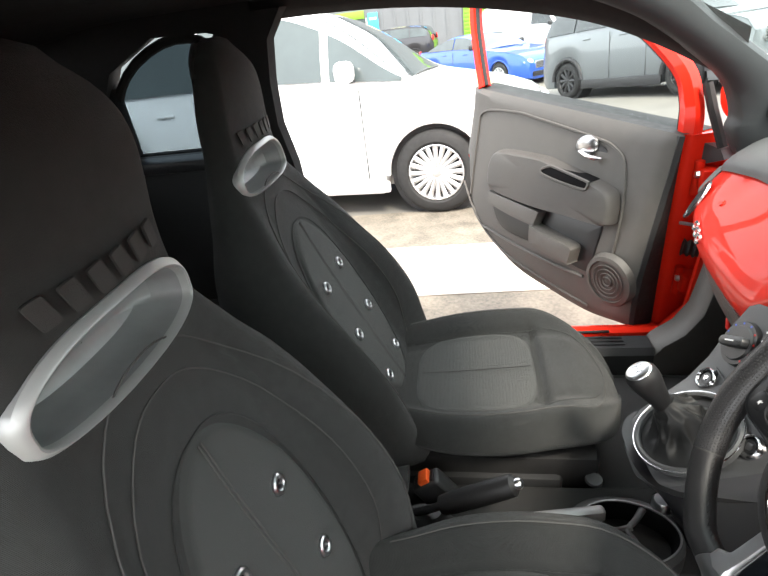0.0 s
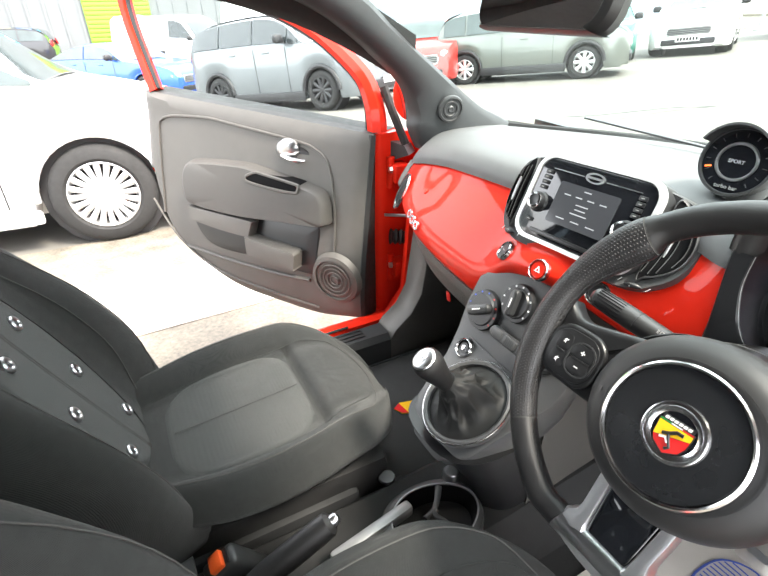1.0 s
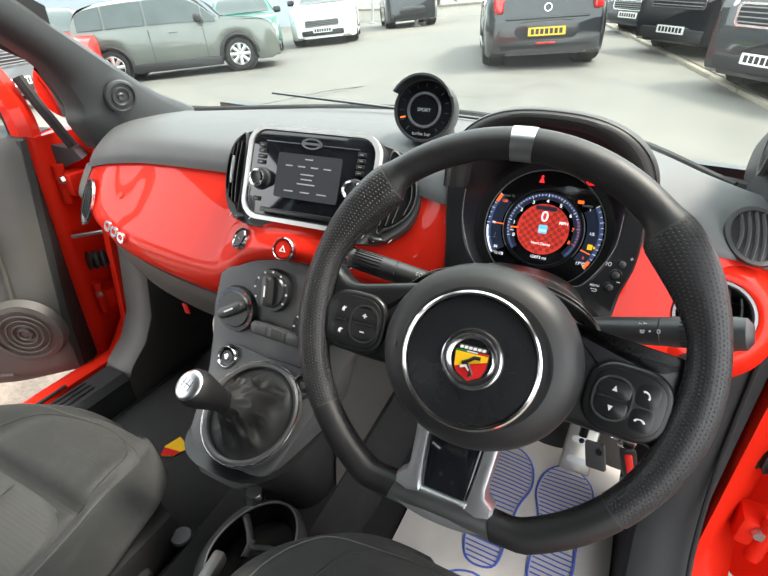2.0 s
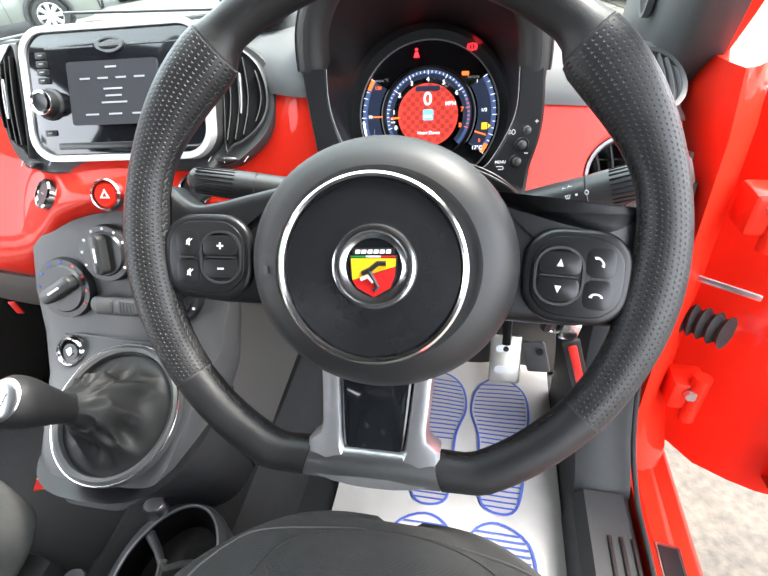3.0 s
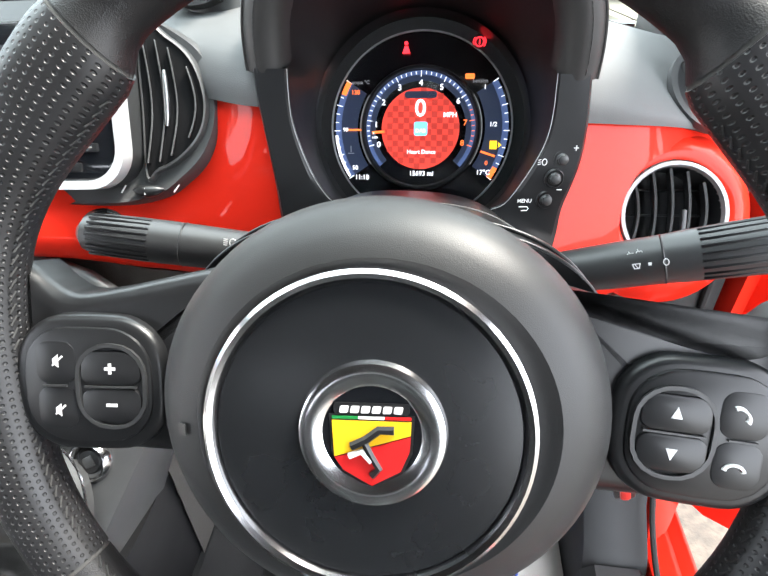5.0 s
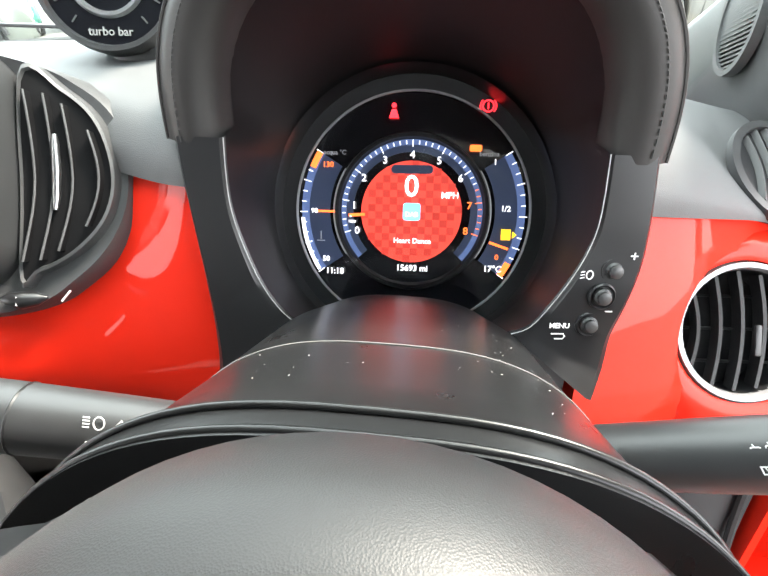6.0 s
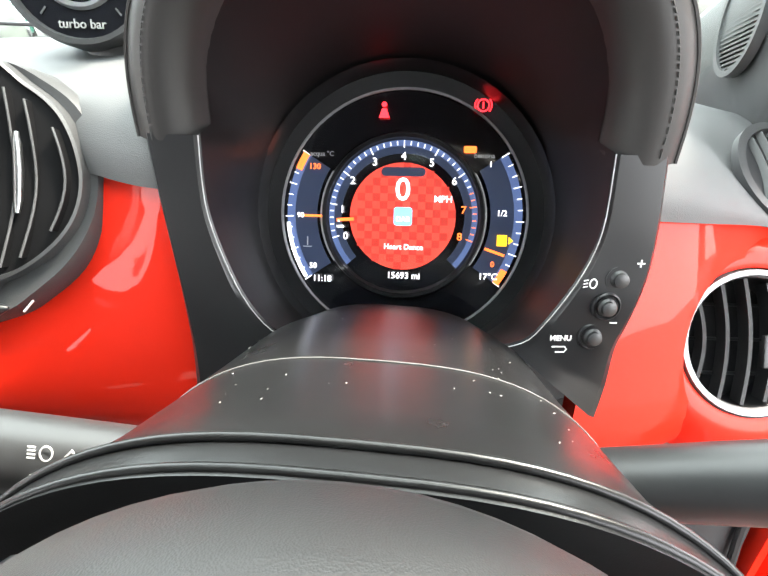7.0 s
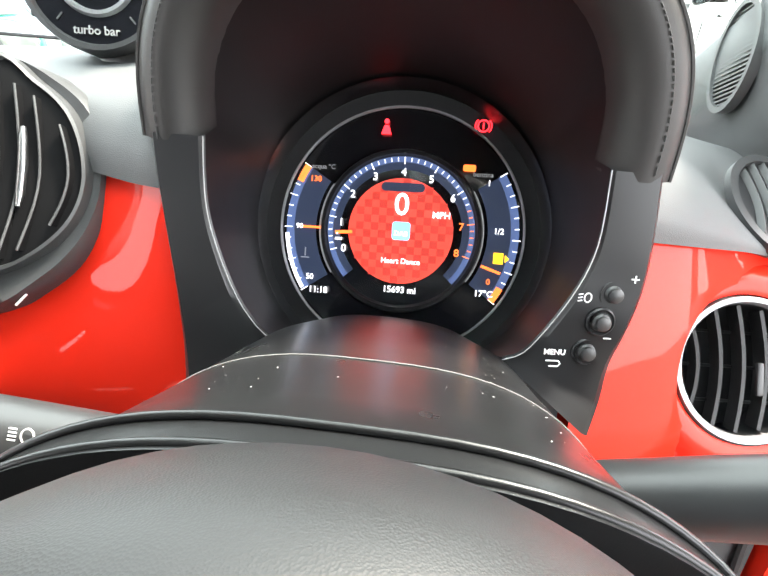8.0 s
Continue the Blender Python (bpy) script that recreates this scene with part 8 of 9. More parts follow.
def car(name, label, style, size, material, x, y, heading, rim=RIM, spokes=10, plate=None, tail=None, glass=CGLASS, wheel_r=0.31, sink=0.0, clad=False, detail=False, roof_mat=None, up=None):
    """A parked car. x, y: the middle of its length on the ground; heading: degrees of its nose from +x."""
    L, W, H = size
    S = STYLES[style]
    c, s = math.cos(radians(heading)), math.sin(radians(heading))
    pts = [(x + c * L * k, y + s * L * k) for k in (0.3, -0.3)]
    z0, z1 = ground_z(*pts[0]), ground_z(*pts[1])
    sl, sr = ground_z(x - s * 0.75, y + c * 0.75), ground_z(x + s * 0.75, y - c * 0.75)
    pitch = math.degrees(math.atan2(z0 - z1, 0.6 * L))
    M = pose(x, y, (z0 + z1) / 2 - sink, 0, 0, heading) @ pose(0, 0, 0, math.degrees(math.atan2(sl - sr, 1.5)), -pitch, 0)
    if up is not None:
        M = pose(0, 0, up) @ M
    root = thing(name, label, "car", M, group="parked cars")
    gap = 0.17 * (1.0 if style != "suv" else 1.15)
    N = 56
    xf, xr = S["front"] * L, S["rear"] * L

    stations = [i / N for i in range(N + 1)]
    rings = []
    g0, g1 = S["glass"]
    for t in stations:
        px = L / 2 - t * L
        top = piece(t, S["top"]) * H
        wst = min(S["waist"] * H + 0.03 * H * t, top)
        nar = 1 - 0.24 * max(0, 1 - t / 0.13) ** 2.2 - 0.14 * max(0, (t - 0.90) / 0.10) ** 2.2
        hw = W / 2 * nar
        arch = 0.0
        for wx in (xf, xr):
            dd = abs(t * L - wx) / (wheel_r * 1.16)
            if dd < 1:
                arch = max(arch, math.sqrt(1 - dd * dd) * wheel_r * 1.16 + wheel_r)
        bot = max(gap, arch if arch > gap else gap)
        if t < 0.03 or t > 0.97:
            bot = max(bot, gap + 0.06)
        bot = min(bot, wst - 0.10)
        cab = max(0.0, top - wst)
        tw = hw * (1 - 0.18 * min(1, cab / (0.3 * H)))
        roof_w = tw * 0.86
        half = [(0.0, gap + 0.02), (hw * 0.72, gap + 0.02), (hw * 0.74, bot), (hw * 0.955, bot), (hw * 0.985, bot + 0.05), (hw * 1.0, lerp(bot, wst, 0.45)), (hw * 0.995, lerp(bot, wst, 0.8)), (hw * 0.955, wst), (lerp(hw * 0.93, tw, 0.5), lerp(wst, top, 0.5)), (tw * 0.97, lerp(wst, top, 0.88)), (roof_w * 0.88, lerp(wst, top, 0.985)), (0.0, top)]
        rings.append([(px, -a, b) for a, b in half] + [(px, a, b) for a, b in half[-2:0:-1]])
    part("body", loft(rings, True, True), material, root)

    # side and end glass, lifted clear of the body
    def side_y(t, f):
        px = L / 2 - t * L
        top = piece(t, S["top"]) * H
        wst = min(S["waist"] * H + 0.03 * H * t, top)
        nar = 1 - 0.24 * max(0, 1 - t / 0.13) ** 2.2 - 0.14 * max(0, (t - 0.90) / 0.10) ** 2.2
        hw = W / 2 * nar
        cab = max(0.0, top - wst)
        tw = hw * (1 - 0.18 * min(1, cab / (0.3 * H)))
        ys_ = ((0, hw * 0.955), (0.5, lerp(hw * 0.93, tw, 0.5)), (0.88, tw * 0.97), (1, tw * 0.76))
        for (a, ya), (b, yb) in zip(ys_, ys_[1:]):
            if f <= b:
                return px, lerp(ya, yb, (f - a) / (b - a)), lerp(wst, top, f)
        return px, tw * 0.76, top
    splits = {"hatch": ((0.0, 0.09), (0.10, 0.50), (0.515, 0.80), (0.815, 1.0)), "suv": ((0.0, 0.08), (0.09, 0.38), (0.395, 0.70), (0.715, 0.98)), "saloon": ((0.0, 0.09), (0.10, 0.50), (0.515, 0.96), (0.965, 1.0)), "mpv": ((0.0, 0.17), (0.19, 0.50), (0.515, 0.78), (0.795, 1.0)), "van": ((0.0, 0.14), (0.17, 1.0))}[style]
    for sy in (-1, 1):
        for a, b in splits:
            t0, t1 = lerp(g0, g1, a), lerp(g0, g1, b)
            if t1 - t0 < 0.01:
                continue

            def f(u, v, t0=t0, t1=t1, sy=sy):
                t = lerp(t0, t1, u)
                px, yy, zz = side_y(t, lerp(0.10, 0.86, v))
                return (px, sy * (yy + 0.02), zz)
            part("side_window", thick(grid(f, 10, 4), 0.004), glass, root, "side window")
        # door seams, handles, sill cladding, mirror
        px, yy, zz = side_y(lerp(g0, g1, 0.12), 0.12)
        mir = part("wing_mirror", box(0.12, 0.20, 0.15, pose(px - 0.0, sy * (yy + 0.13), zz + 0.06), 0.05, 3), material if detail else TRIMB, root, "wing mirror")
        part("mirror_arm", box(0.06, 0.10, 0.035, pose(px + 0.01, sy * (yy + 0.03), zz + 0.0), 0.012), TRIMB, mir)
        for t in ((0.50,) if style in ("hatch", "van") else (0.48, 0.68)):
            px, yy, zz = side_y(t, 0.0)
            part("handle", box(0.17, 0.03, 0.025, pose(px, sy * (yy + 0.028), zz - 0.10), 0.01), material, root, "door handle")
        for t in (lerp(g0, g1, 0.10), lerp(g0, g1, splits[1][1] if len(splits) > 1 else 0.5)):
            px, yy, zz = side_y(t, 0.0)
            part("door_joint", box(0.008, 0.006, zz - gap - 0.16, pose(px, sy * (W / 2 * 0.998), (zz + gap) / 2 + 0.05)), TRIMB, root)
        part("sill", box(xr - xf - wheel_r * 2.3, 0.05, 0.16 if clad else 0.09, pose(L / 2 - (xf + xr) / 2, sy * (W / 2 * 0.985), gap + 0.06), 0.02), TRIMB if clad else material, root, "sill")
        for wx in (xf, xr):
            cx = L / 2 - wx
            part("arch", tube([(cx + wheel_r * 1.17 * math.cos(a), sy * W / 2 * 0.985, wheel_r + wheel_r * 1.17 * math.sin(a)) for a in [math.pi * i / 18 for i in range(19)]], 0.04 if clad else 0.018, 8), TRIMB if clad else material, root, "wheel arch edge")
            part("arch_well", lathe([(0, 0), (wheel_r * 1.15, 0), (wheel_r * 1.15, -0.25), (0, -0.25)], 24, pose(cx, sy * W / 2 * 0.90, wheel_r, -90 * sy)), TRIMB, root)
            wm = pose(cx, sy * (W / 2 - 0.11), wheel_r, -90 * sy)
            wh = part("wheel", lathe([(wheel_r * 0.64, 0.10), (wheel_r * 0.72, 0.118), (wheel_r * 0.88, 0.115), (wheel_r * 0.97, 0.09), (wheel_r, 0.05), (wheel_r, -0.07), (wheel_r * 0.9, -0.1), (wheel_r * 0.6, -0.1)], 40, wm), TYRE, root, "black tyre")
            rm_ = part("rim", lathe([(wheel_r * 0.66, 0.112), (wheel_r * 0.635, 0.115), (wheel_r * 0.60, 0.09), (wheel_r * 0.56, 0.03)], 40, wm), rim, wh, "alloy wheel rim")
            part("brake", lathe([(0, 0.02), (wheel_r * 0.45, 0.02), (wheel_r * 0.6, 0.0)], 24, wm), TRIMB, wh)
            sp = lathe([(0, 0.105), (wheel_r * 0.10, 0.103), (wheel_r * 0.17, 0.09), (wheel_r * 0.18, 0.05)], 20, wm)
            for i in range(spokes):
                a = math.tau * i / spokes
                wd = wheel_r * (0.75 / spokes + 0.018)
                sp = join(sp, loft([[(r * math.cos(a) - q * wd * kk * math.sin(a), r * math.sin(a) + q * wd * kk * math.cos(a), hh - 0.012 * abs(q)) for q in (-1, 0, 1)] + [(r * math.cos(a) - q * wd * kk * math.sin(a), r * math.sin(a) + q * wd * kk * math.cos(a), hh - 0.03) for q in (1, -1)] for r, kk, hh in ((wheel_r * 0.12, 0.8, 0.102), (wheel_r * 0.4, 0.9, 0.108), (wheel_r * 0.63, 1.15, 0.108))], True, True, wm))
            part("spokes", sp, rim, wh, "alloy spokes")
    # windscreen and rear glass
    for a, b, nm in ((g0 - 0.01, g0 + 0.15, "windscreen"), (g1 - 0.08, g1 + 0.03, "rear_window")):
        if style == "van" and nm == "rear_window":
            continue

        def f(u, v, a=a, b=b):
            t = lerp(a, b, v)
            top = piece(t, S["top"]) * H
            hw = W / 2 * lerp(0.80, 0.62, sstep(g0, g0 + 0.15, t) if nm == "windscreen" else 1 - sstep(g1 - 0.08, g1 + 0.03, t))
            q = lerp(-1, 1, u)
            return (L / 2 - t * L, q * hw, top + 0.022 - 0.02 * q * q)
        part(nm, thick(grid(f, 8, 10), 0.004), glass, root, nm.replace("_", " "))
    if roof_mat:
        part("roof_panel", thick(grid(lambda u, v: (L / 2 - lerp(g0 + 0.17, g1 - 0.10, v) * L, lerp(-1, 1, u) * W * 0.34, piece(lerp(g0 + 0.17, g1 - 0.10, v), S["top"]) * H + 0.01 - 0.02 * lerp(-1, 1, u) ** 2), 8, 10), 0.006), roof_mat, root, "roof panel")
    # nose and tail
    nz = piece(0.0, S["top"]) * H
    part("grille", slab(rrect(W * 0.5, H * 0.11, 0.04, 3), 0.03, basis((L / 2 - 0.012, 0, nz - 0.05), (0, 1, 0), (0, 0, 1)), 0.01), TRIMB, root, "dark grille")
    part("grille_frame", frame_ring(rrect(W * 0.52, H * 0.13, 0.05, 3), rrect(W * 0.49, H * 0.105, 0.04, 3), 0.03, basis((L / 2 - 0.01, 0, nz - 0.05), (0, 1, 0), (0, 0, 1))), CHROME, root, "chrome grille surround")
    for i in range(4):
        part("grille_bar", box(0.02, W * 0.48, 0.012, pose(L / 2 + 0.02, 0, nz - 0.05 + H * 0.026 * (i - 1.5)), 0.004), SILVERG, root, "bright grille bar")
    part("bumper_grille", slab(rrect(W * 0.62, H * 0.09, 0.03, 3), 0.03, basis((L / 2 + 0.008, 0, gap + 0.15), (0, 1, 0), (0, 0, 1)), 0.01), TRIMB, root, "lower bumper opening")
    for sy in (-1, 1):
        hl = part("headlamp", slab(circle(0.14, 24, 0, 0, 0.085) if style != "suv" else rrect(0.34, 0.11, 0.045), 0.06, basis((L / 2 - (0.10 if style != "suv" else 0.13), sy * W * 0.35, nz + 0.03), (-0.55 * sy, 1, 0), (-0.4, 0, 1)), 0.03), LAMP, root, "headlamp")
        part("lamp_lens", slab(circle(0.045, 20), 0.02, basis((L / 2 - (0.10 if style != "suv" else 0.13), sy * W * 0.35, nz + 0.03), (-0.55 * sy, 1, 0), (-0.4, 0, 1)) @ pose(0, 0, 0.055), 0.008), CHROME, hl, "round lamp lens")
        part("tail_lamp", slab(rrect(0.15, 0.24, 0.04, 3), 0.05, basis((-L / 2 + 0.07, sy * W * 0.385, S["waist"] * H - 0.03), (-0.5 * sy, -1, 0), (0.15, 0, 1)), 0.02), TAIL, root, "red tail lamp")
    part("rear_bumper", loft([[(-L / 2 + dx + 0.30 * abs(q) ** 3.5, q * W * 0.485, z) for q in [-1 + 0.1 * i for i in range(21)]] + [(-L / 2 + 0.34, q * W * 0.47, z) for q in (1, 0, -1)] for dx, z in ((0.06, gap + 0.20), (-0.02, gap + 0.23), (-0.035, gap + 0.34), (-0.02, gap + 0.45), (0.03, gap + 0.49))], True, True), material, root, "rear bumper")
    part("lower_bumper", box(0.14, W * 0.78, 0.16, pose(-L / 2 + 0.07, 0, gap + 0.13), 0.05, 3), TRIMB, root, "dark lower bumper")
    part("front_bumper", loft([[(L / 2 - dx - 0.42 * abs(q) ** 3.0, q * W * 0.475, z) for q in [-1 + 0.1 * i for i in range(21)]] + [(L / 2 - 0.50, q * W * 0.46, z) for q in (1, 0, -1)] for dx, z in ((0.08, gap + 0.02), (0.0, gap + 0.06), (-0.03, gap + 0.14), (-0.02, gap + 0.24), (0.03, gap + 0.29))], True, True), TRIMB if clad else material, root, "front bumper")
    if plate:
        m = basis((L / 2 + 0.032, 0, gap + 0.21), (0, 1, 0), (0, 0, 1)) if plate == "front" else basis((-L / 2 - 0.030, 0, gap + 0.36 if not tail else tail), (0, -1, 0), (0.05, 0, 1))
        pl = part("number_plate", slab(rrect(0.52, 0.111, 0.01, 2), 0.01, m), PLATEW if plate == "front" else PLATEY, root, "number plate with plain bars", smooth=False)
        for i in range(7):
            part("plate_bar", box(0.045, 0.07, 0.002, m @ pose(-0.2 + 0.066 * i, 0, 0.011)), TRIMB, pl, smooth=False)
    if tail:
        for sy in (-1, 1):
            part("reflector", box(0.03, 0.05, 0.16, pose(-L / 2 + 0.115, sy * W * 0.437, tail - 0.03), 0.008), TAIL, root, "red rear reflector")
        part("tailgate_lip", box(0.05, W * 0.66, 0.035, pose(-L / 2 + 0.02, 0, tail + 0.17), 0.014), material, root, "tailgate edge")
        part("badge", frame_ring(circle(0.055, 24), circle(0.042, 24), 0.01, basis((-L / 2 + 0.02, 0, tail + 0.30), (0, -1, 0), (0.1, 0, 1))), CHROME, root, "round chrome badge shape")
        part("fog_lamp", box(0.02, 0.28, 0.035, pose(-L / 2 - 0.008, 0, tail - 0.155), 0.006), TAIL, root, "red fog lamp")
    return root


WHITE = paint("white_paint", (0.82, 0.82, 0.82))
# white people carrier alongside
car("white_car", "white people carrier with multi-spoke alloy wheels, parked alongside", "mpv", (4.55, 1.83, 1.66), WHITE, -4.08, -1.58, 84, RIM, 20, None, None, CGLASS2, 0.32, detail=True)
GREYS = paint("grey_paint", (0.14, 0.155, 0.165), 0.2)
car("grey_suv", "silver grey crossover with dark wheels and sill cladding", "suv", (4.2, 1.8, 1.62), GREYS, -9.5, 3.35, 31, RIMB, 10, "front", None, CGLASS, 0.33, clad=True, roof_mat=TRIMB)
car("blue_saloon", "bright blue saloon parked behind the grey crossover", "saloon", (4.7, 1.85, 1.42), paint("blue_paint", (0.02, 0.10, 0.52), 0.2), -16.2, 0.6, 42, RIM, 10, None, None, CGLASS2, 0.33)
car("black_estate", "black people carrier parked by the workshop", "suv", (4.7, 1.85, 1.65), paint("black_paint", (0.012, 0.013, 0.016), 0.1), -26.5, -3.7, 265, RIM, 10, None, None, CGLASS2, 0.32)
car("red_hatchback", "red hatchback parked by the workshop", "hatch", (4.0, 1.75, 1.48), paint("red_car_paint", (0.45, 0.03, 0.03)), -26.5, -9.0, 180, RIM, 10, None, None, CGLASS2, 0.31)
car("white_van", "white van behind the blue saloon", "van", (5.0, 2.0, 2.0), WHITE, -21.0, 2.9, 40, RIM, 10, None, None, CGLASS, 0.33)
car("white_van", "white panel van behind the grey crossover", "van", (5.4, 2.0, 2.3), WHITE, -14.8, 5.6, 30, RIM, 10, None, None, CGLASS, 0.33)
car("red_hatchback", "red small hatchback with a white bonnet stripe", "hatch", (3.85, 1.73, 1.42), paint("red_car_paint", (0.5, 0.03, 0.025)), -10.6, 6.9, -35, RIM, 10, "front", None, CGLASS2, 0.31)
car("grey_hatchback", "grey green small hatchback with silver wheels", "hatch", (3.85, 1.73, 1.42), paint("moss_grey_paint", (0.14, 0.152, 0.138), 0.3), -8.3, 8.24, 37, RIM, 8, None, None, CGLASS2, 0.30, clad=True)
car("green_hatchback", "dark green small hatchback parked beside a white saloon", "hatch", (3.85, 1.73, 1.42), paint("green_paint", (0.02, 0.16, 0.12), 0.2), -10.1, 12.3, -48, RIM, 8, "front", None, CGLASS2, 0.30)
car("white_saloon", "white sports saloon with a dark grille", "saloon", (4.7, 1.85, 1.43), WHITE, -8.9, 14.8, -62, RIMB, 10, "front", None, CGLASS2, 0.33)
car("black_suv", "black off-roader beyond the white saloon", "suv", (4.5, 1.85, 1.7), paint("black_paint", (0.012, 0.013, 0.016), 0.1), -8.6, 20.0, 120, RIMB, 10, None, None, CGLASS, 0.35)
car("black_hatchback", "black hatchback with yellow rear plate, seen from behind", "hatch", (4.06, 1.76, 1.45), paint("black_paint", (0.012, 0.013, 0.016), 0.1), -1.66, 10.1, 108, RIMB, 10, "rear", 0.50, CGLASS, 0.32)
car("black_suv", "black off-roader parked nose on beyond the kerb", "suv", (4.6, 1.95, 1.8), paint("black_paint", (0.012, 0.013, 0.016), 0.1), 3.1, 8.4, 225, RIMB, 10, "front", None, CGLASS, 0.37)
car("black_suv", "black off-roader parked second along the kerb", "suv", (4.6, 1.95, 1.8), paint("black_paint", (0.012, 0.013, 0.016), 0.1), 2.1, 11.6, 228, RIMB, 10, "front", None, CGLASS, 0.37)
car("grey_saloon", "dark slate saloon parked nose on along the kerb", "saloon", (4.6, 1.85, 1.45), paint("slate_paint", (0.03, 0.035, 0.045), 0.2), 1.25, 14.8, 228, RIM, 10, "front", None, CGLASS, 0.33)

# kerb with a worn verge
KERB = mat("kerb_stone", (0.22, 0.195, 0.155), 0.9, vary=0.25, scale=20, bump=0.6, bscale=90)
kerb = thing("kerb", "worn stone kerb along the parked off-roaders", "kerb", kind="structure")
ka, kb2 = Vector((2.45, 3.6, 0)), Vector((-0.9, 15.5, 0))
for i in range(13):
    a, b = ka.lerp(kb2, i / 13), ka.lerp(kb2, (i + 0.97) / 13)
    md = (a + b) / 2
    part("kerb_stone", box((b - a).length, 0.11, 0.24, pose(md.x, md.y, ground_z(md.x, md.y) - 0.07, 0, -math.degrees(math.atan2(ground_z(b.x, b.y) - ground_z(a.x, a.y), (b - a).length)), math.degrees(math.atan2(b.y - a.y, b.x - a.x))), 0.02), KERB, kerb)
ground_patch("pavement", ((2.55, 3.6), (6.7, 4.8), (3.3, 16.7), (-0.8, 15.5)), GRAVEL, "gritty parking strip beyond the kerb", 0.035)
crack = thing("tar_joint", "dark tar joint crossing the worn asphalt", "joint", kind="structure")
part("joint_line", tube(smooth_line([(-3.75, 4.5, 0.001), (-3.62, 5.0, 0.001), (-3.55, 5.55, 0.001), (-3.47, 6.1, 0.001), (-3.28, 6.55, 0.001), (-3.0, 7.1, 0.001)], 30), lambda t: 0.010 + 0.007 * math.sin(23 * t) ** 2, 6, flat=0.3), TRIMB, crack)
# far wall, fence, lamp posts
WALL = mat("low_wall", (0.5, 0.47, 0.42), 0.9, vary=0.15, scale=8, bump=0.5, bscale=60)
wall = thing("boundary_wall", "low pale boundary wall with a rail fence at the end of the forecourt", "wall", kind="structure")
wa, wb2 = Vector((-30, 24, 0)), Vector((6, 38, 0))
wd = (wb2 - wa).normalized()
hz = lambda p: ground_z(p.x, p.y)
part("wall_run", loft([[(p.x, p.y, hz(p) - 0.2), (p.x, p.y, hz(p) + 0.55), (p.x - wd.y * 0.25, p.y + wd.x * 0.25, hz(p) + 0.55), (p.x - wd.y * 0.25, p.y + wd.x * 0.25, hz(p) - 0.2)] for p in [wa.lerp(wb2, i / 12) for i in range(13)]], True, True), WALL, wall)
part("coping", loft([[(p.x + wd.y * 0.05, p.y - wd.x * 0.05, hz(p) + 0.552), (p.x + wd.y * 0.05, p.y - wd.x * 0.05, hz(p) + 0.64), (p.x - wd.y * 0.3, p.y + wd.x * 0.3, hz(p) + 0.64), (p.x - wd.y * 0.3, p.y + wd.x * 0.3, hz(p) + 0.552)] for p in [wa.lerp(wb2, i / 12) for i in range(13)]], True, True), KERB, wall)
FENCE = mat("galvanised", (0.45, 0.46, 0.46), 0.45, 0.7, vary=0.1, scale=10)
for i in range(40):
    p = wa.lerp(wb2, i / 39)
    part("fence_post", tube([(p.x, p.y, hz(p) + 0.6), (p.x, p.y, hz(p) + 2.3)], 0.035, 6), FENCE, wall)
for h in (0.95, 1.4, 1.85, 2.25):
    part("fence_rail", tube([(p.x, p.y, hz(p) + h) for p in [wa.lerp(wb2, i / 12) for i in range(13)]], 0.02, 5), FENCE, wall)
for x, y in ((-12.5, 24.5), (-7.6, 18.6)):
    lp = thing("lamp_post", "grey steel post at the edge of the forecourt", "post", group="posts")
    part("post", tube([(x, y, ground_z(x, y) - 0.1), (x, y, ground_z(x, y) + 5)], 0.07, 10), FENCE, lp)
    part("foot", box(0.3, 0.3, 0.05, pose(x, y, ground_z(x, y) + 0.02), 0.01), FENCE, lp)

# trees behind the fence
BARK = mat("bark", (0.10, 0.075, 0.05), 0.9, vary=0.3, scale=8, bump=1.0, bscale=30)
LEAF = mat("leaf", (0.055, 0.095, 0.03), 0.6, vary=0.4, scale=0.8)
rnd = random.Random(4)


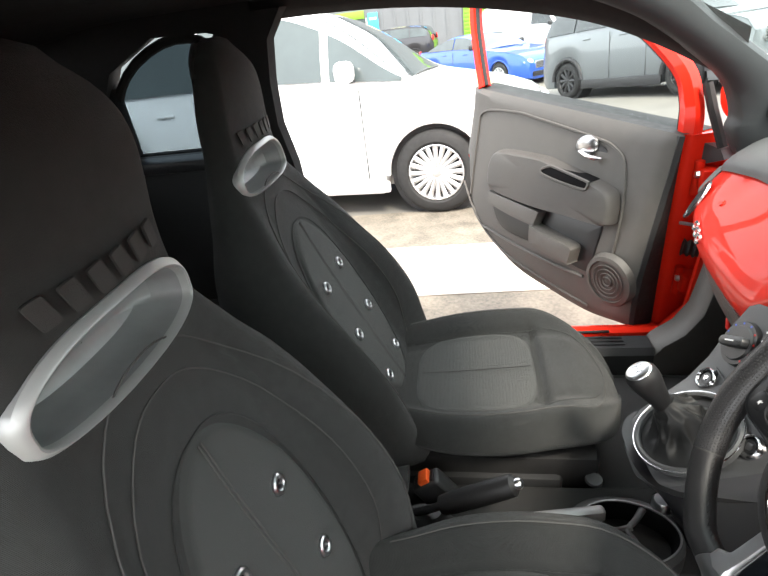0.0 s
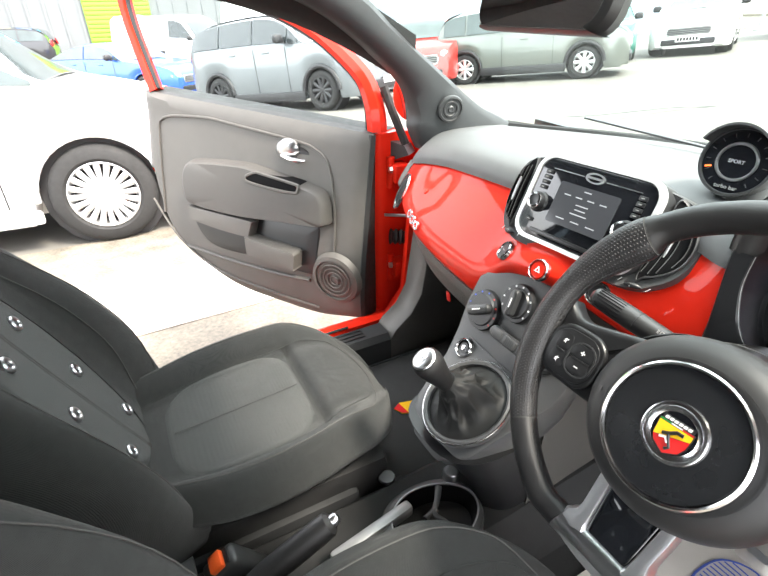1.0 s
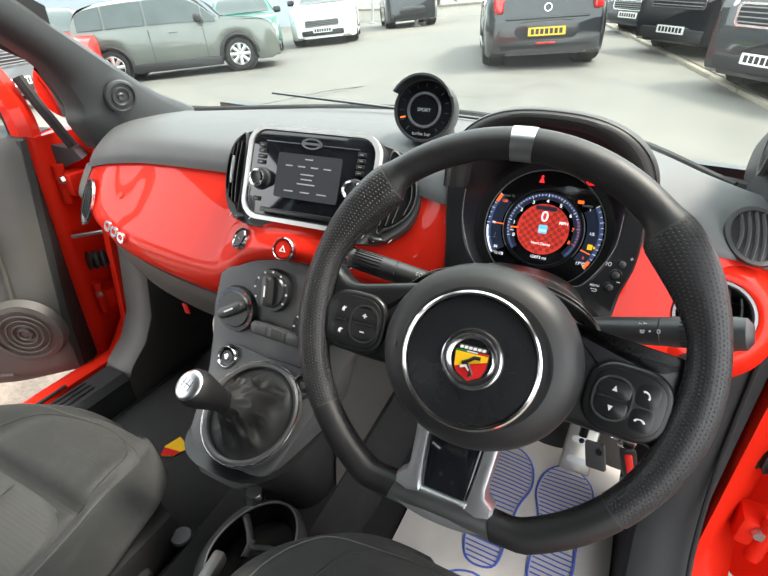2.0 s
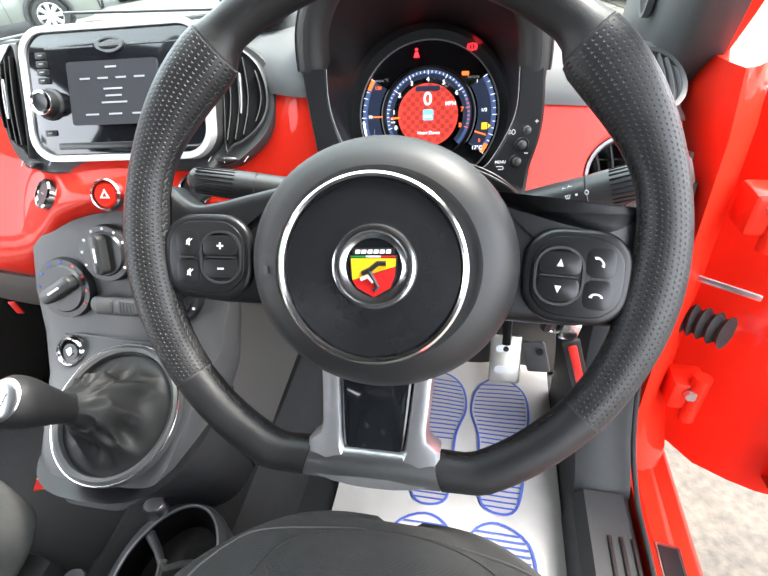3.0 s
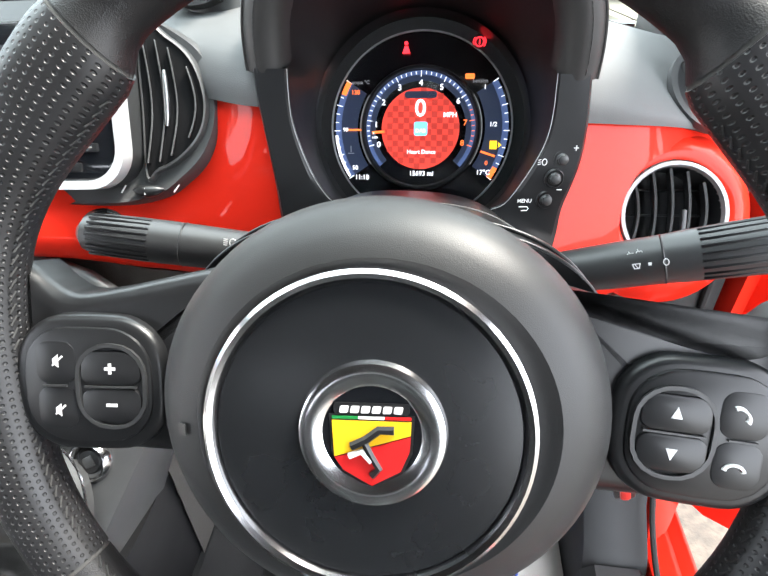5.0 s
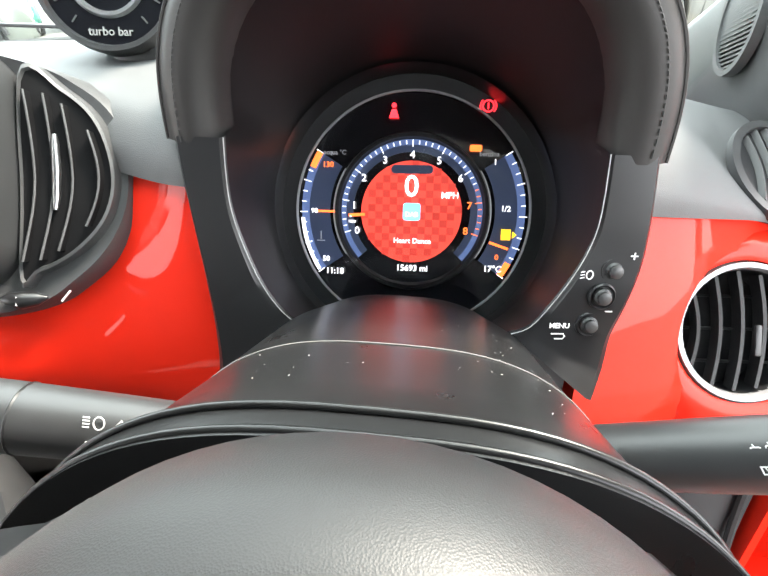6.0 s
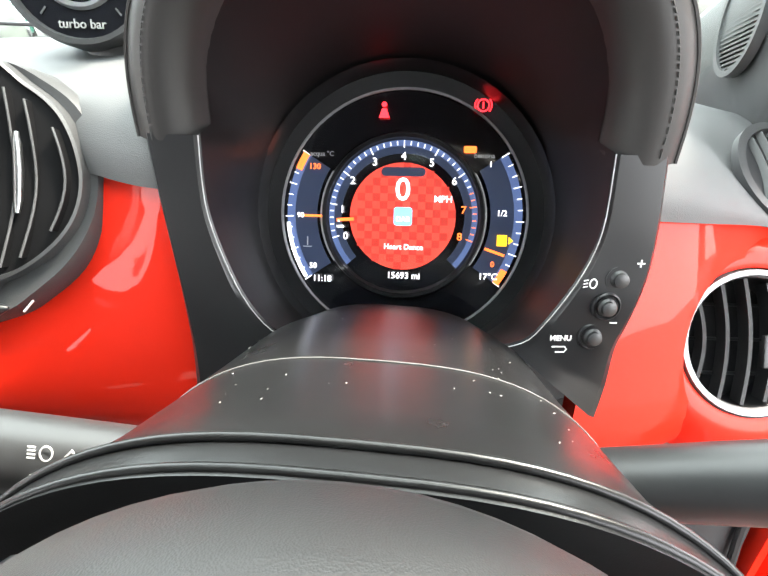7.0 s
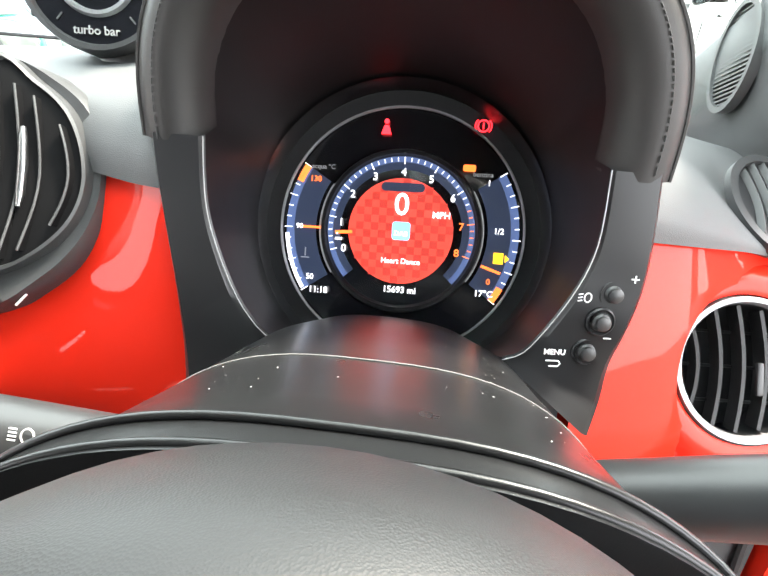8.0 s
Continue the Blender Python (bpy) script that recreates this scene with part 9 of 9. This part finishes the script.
def tree(x, y, h, r):
    t = thing("tree", "broad green tree behind the fence", "tree", group="trees behind the fence")
    z = ground_z(x, y)
    part("trunk", tube([(x, y, z - 0.2), (x + 0.1, y, z + h * 0.3), (x - 0.1, y, z + h * 0.7)], lambda q: 0.28 * (1 - 0.8 * q), 10), BARK, t)
    for i in range(6):
        a = rnd.uniform(0, math.tau)
        q = rnd.uniform(0.3, 0.6)
        part("limb", tube([(x, y, z + h * q), (x + 0.5 * r * math.cos(a), y + 0.5 * r * math.sin(a), z + h * (q + 0.15)), (x + 0.85 * r * math.cos(a), y + 0.85 * r * math.sin(a), z + h * (q + 0.28))], lambda k: 0.1 * (1 - 0.8 * k), 6), BARK, t)
    V, F = [], []
    clumps = [(rnd.gauss(0, 0.42) * r, rnd.gauss(0, 0.42) * r, z + h * rnd.uniform(0.28, 1.0)) for _ in range(46)]
    for cx, cy, cz in clumps:
        for _ in range(60):
            p = Vector((x + cx + rnd.gauss(0, 0.45), y + cy + rnd.gauss(0, 0.45), cz + rnd.gauss(0, 0.4)))
            u = Vector((rnd.gauss(0, 1), rnd.gauss(0, 1), rnd.gauss(0, 1))).normalized() * 0.16
            v = u.orthogonal().normalized() * 0.10
            n = len(V)
            V += [tuple(p - u), tuple(p - v), tuple(p + u), tuple(p + v)]
            F.append((n, n + 1, n + 2, n + 3))
    me = bpy.data.meshes.new("crown")
    me.from_pydata(V, [], F)
    tagged(part("crown", me, LEAF, t, smooth=False), kind="stuff")


for x, y, h, r in ((-28, 31, 8, 3.4), (-21, 34, 9, 3.8), (-14, 37, 8, 3.5), (-7, 39, 9, 3.8), (0, 42, 8, 3.6), (8, 43, 9, 3.8), (15, 40, 8, 3.5)):
    tree(x, y, h, r)

# ---- workshop ----
CLAD = mat("grey_cladding", (0.14, 0.152, 0.158), 0.6, vary=0.08, scale=3, bump=0.3, bscale=10)
GREEN = mat("lime_sign", (0.17, 0.38, 0.03), 0.5, vary=0.06, scale=5)
SIGNB = mat("blue_sign", (0.03, 0.22, 0.62), 0.5, vary=0.05, scale=5)
SIGNC = mat("cyan_sign", (0.05, 0.45, 0.72), 0.5, vary=0.05, scale=5)
bx0 = -32.5
bz = ground_z(bx0, 0)
shop = thing("workshop_building", "grey clad workshop with coloured signs and a green roller door", "building")
part("wall", box(6, 46, 7.5, pose(bx0 - 3, 0, bz + 3.75)), CLAD, shop, "grey profiled cladding wall")
part("roof", box(6.6, 46.6, 0.3, pose(bx0 - 3, 0, bz + 7.65), 0.05), TRIMB, shop)
for i in range(60):
    part("cladding_rib", box(0.05, 0.12, 7.3, pose(bx0 + 0.02, -22.5 + 0.77 * i, bz + 3.7)), CLAD, shop)


def sign(y, z, w, h, material, nm="sign_board", lab="plain coloured sign board", bars=2):
    sg = part(nm, box(0.06, w, h, pose(bx0 + 0.1, y, bz + z), 0.01), material, shop, lab)
    for i in range(bars):
        part("sign_bar", box(0.01, w * 0.7, h * 0.12, pose(bx0 + 0.137, y, bz + z + h * (0.18 - 0.36 * i))), WHITEINK, sg, smooth=False)


sign(-3.9, 3.55, 1.05, 1.5, mat("cream_sign", (0.62, 0.66, 0.36), 0.5, vary=0.05))
sign(-2.55, 3.65, 1.05, 1.4, SIGNB)
sign(-1.3, 3.65, 0.85, 1.4, SIGNC)
sign(-7.3, 2.35, 3.0, 0.42, GREEN, lab="long lime sign over the entrance", bars=0)
sign(-5.3, 1.9, 0.62, 0.95, SIGNC, bars=1)
sign(-11.6, 3.1, 1.2, 0.9, mat("red_white_sign", (0.75, 0.75, 0.73), 0.5, vary=0.05), bars=1)
dr = part("roller_door", box(0.1, 3.2, 4.2, pose(bx0 + 0.08, 1.6, bz + 2.1)), GREEN, shop, "lime green roller door")
for i in range(20):
    part("slat", box(0.03, 3.1, 0.16, pose(bx0 + 0.14, 1.6, bz + 0.12 + 0.205 * i), 0.01), GREEN, dr)
ent = part("entrance", box(0.08, 1.7, 2.1, pose(bx0 + 0.06, -6.6, bz + 1.05)), CGLASS2, shop, "glazed entrance door")
for y in (-7.5, -6.6, -5.7):
    part("door_frame", box(0.12, 0.08, 2.15, pose(bx0 + 0.08, y, bz + 1.07)), PLATEW, ent)
blue = thing("workshop_building", "blue and white clad building beyond the small cars", "building")
part("wall", box(26, 8, 6.0, pose(-30, 22, ground_z(-20, 20) + 3.0, 0, 0, 24)), mat("pale_blue_cladding", (0.42, 0.47, 0.53), 0.6, vary=0.1, scale=2), blue, "pale blue cladding wall")
part("fascia_band", box(26.2, 8.2, 0.7, pose(-30, 22, ground_z(-20, 20) + 5.4, 0, 0, 24)), SIGNB, blue, "blue roof band")
for i in range(6):
    part("window", box(1.8, 0.1, 1.5, pose(-30, 22, ground_z(-20, 20) + 2.6, 0, 0, 24) @ pose(-10 + 4 * i, -4.03, 0)), CGLASS, blue, "dark window")
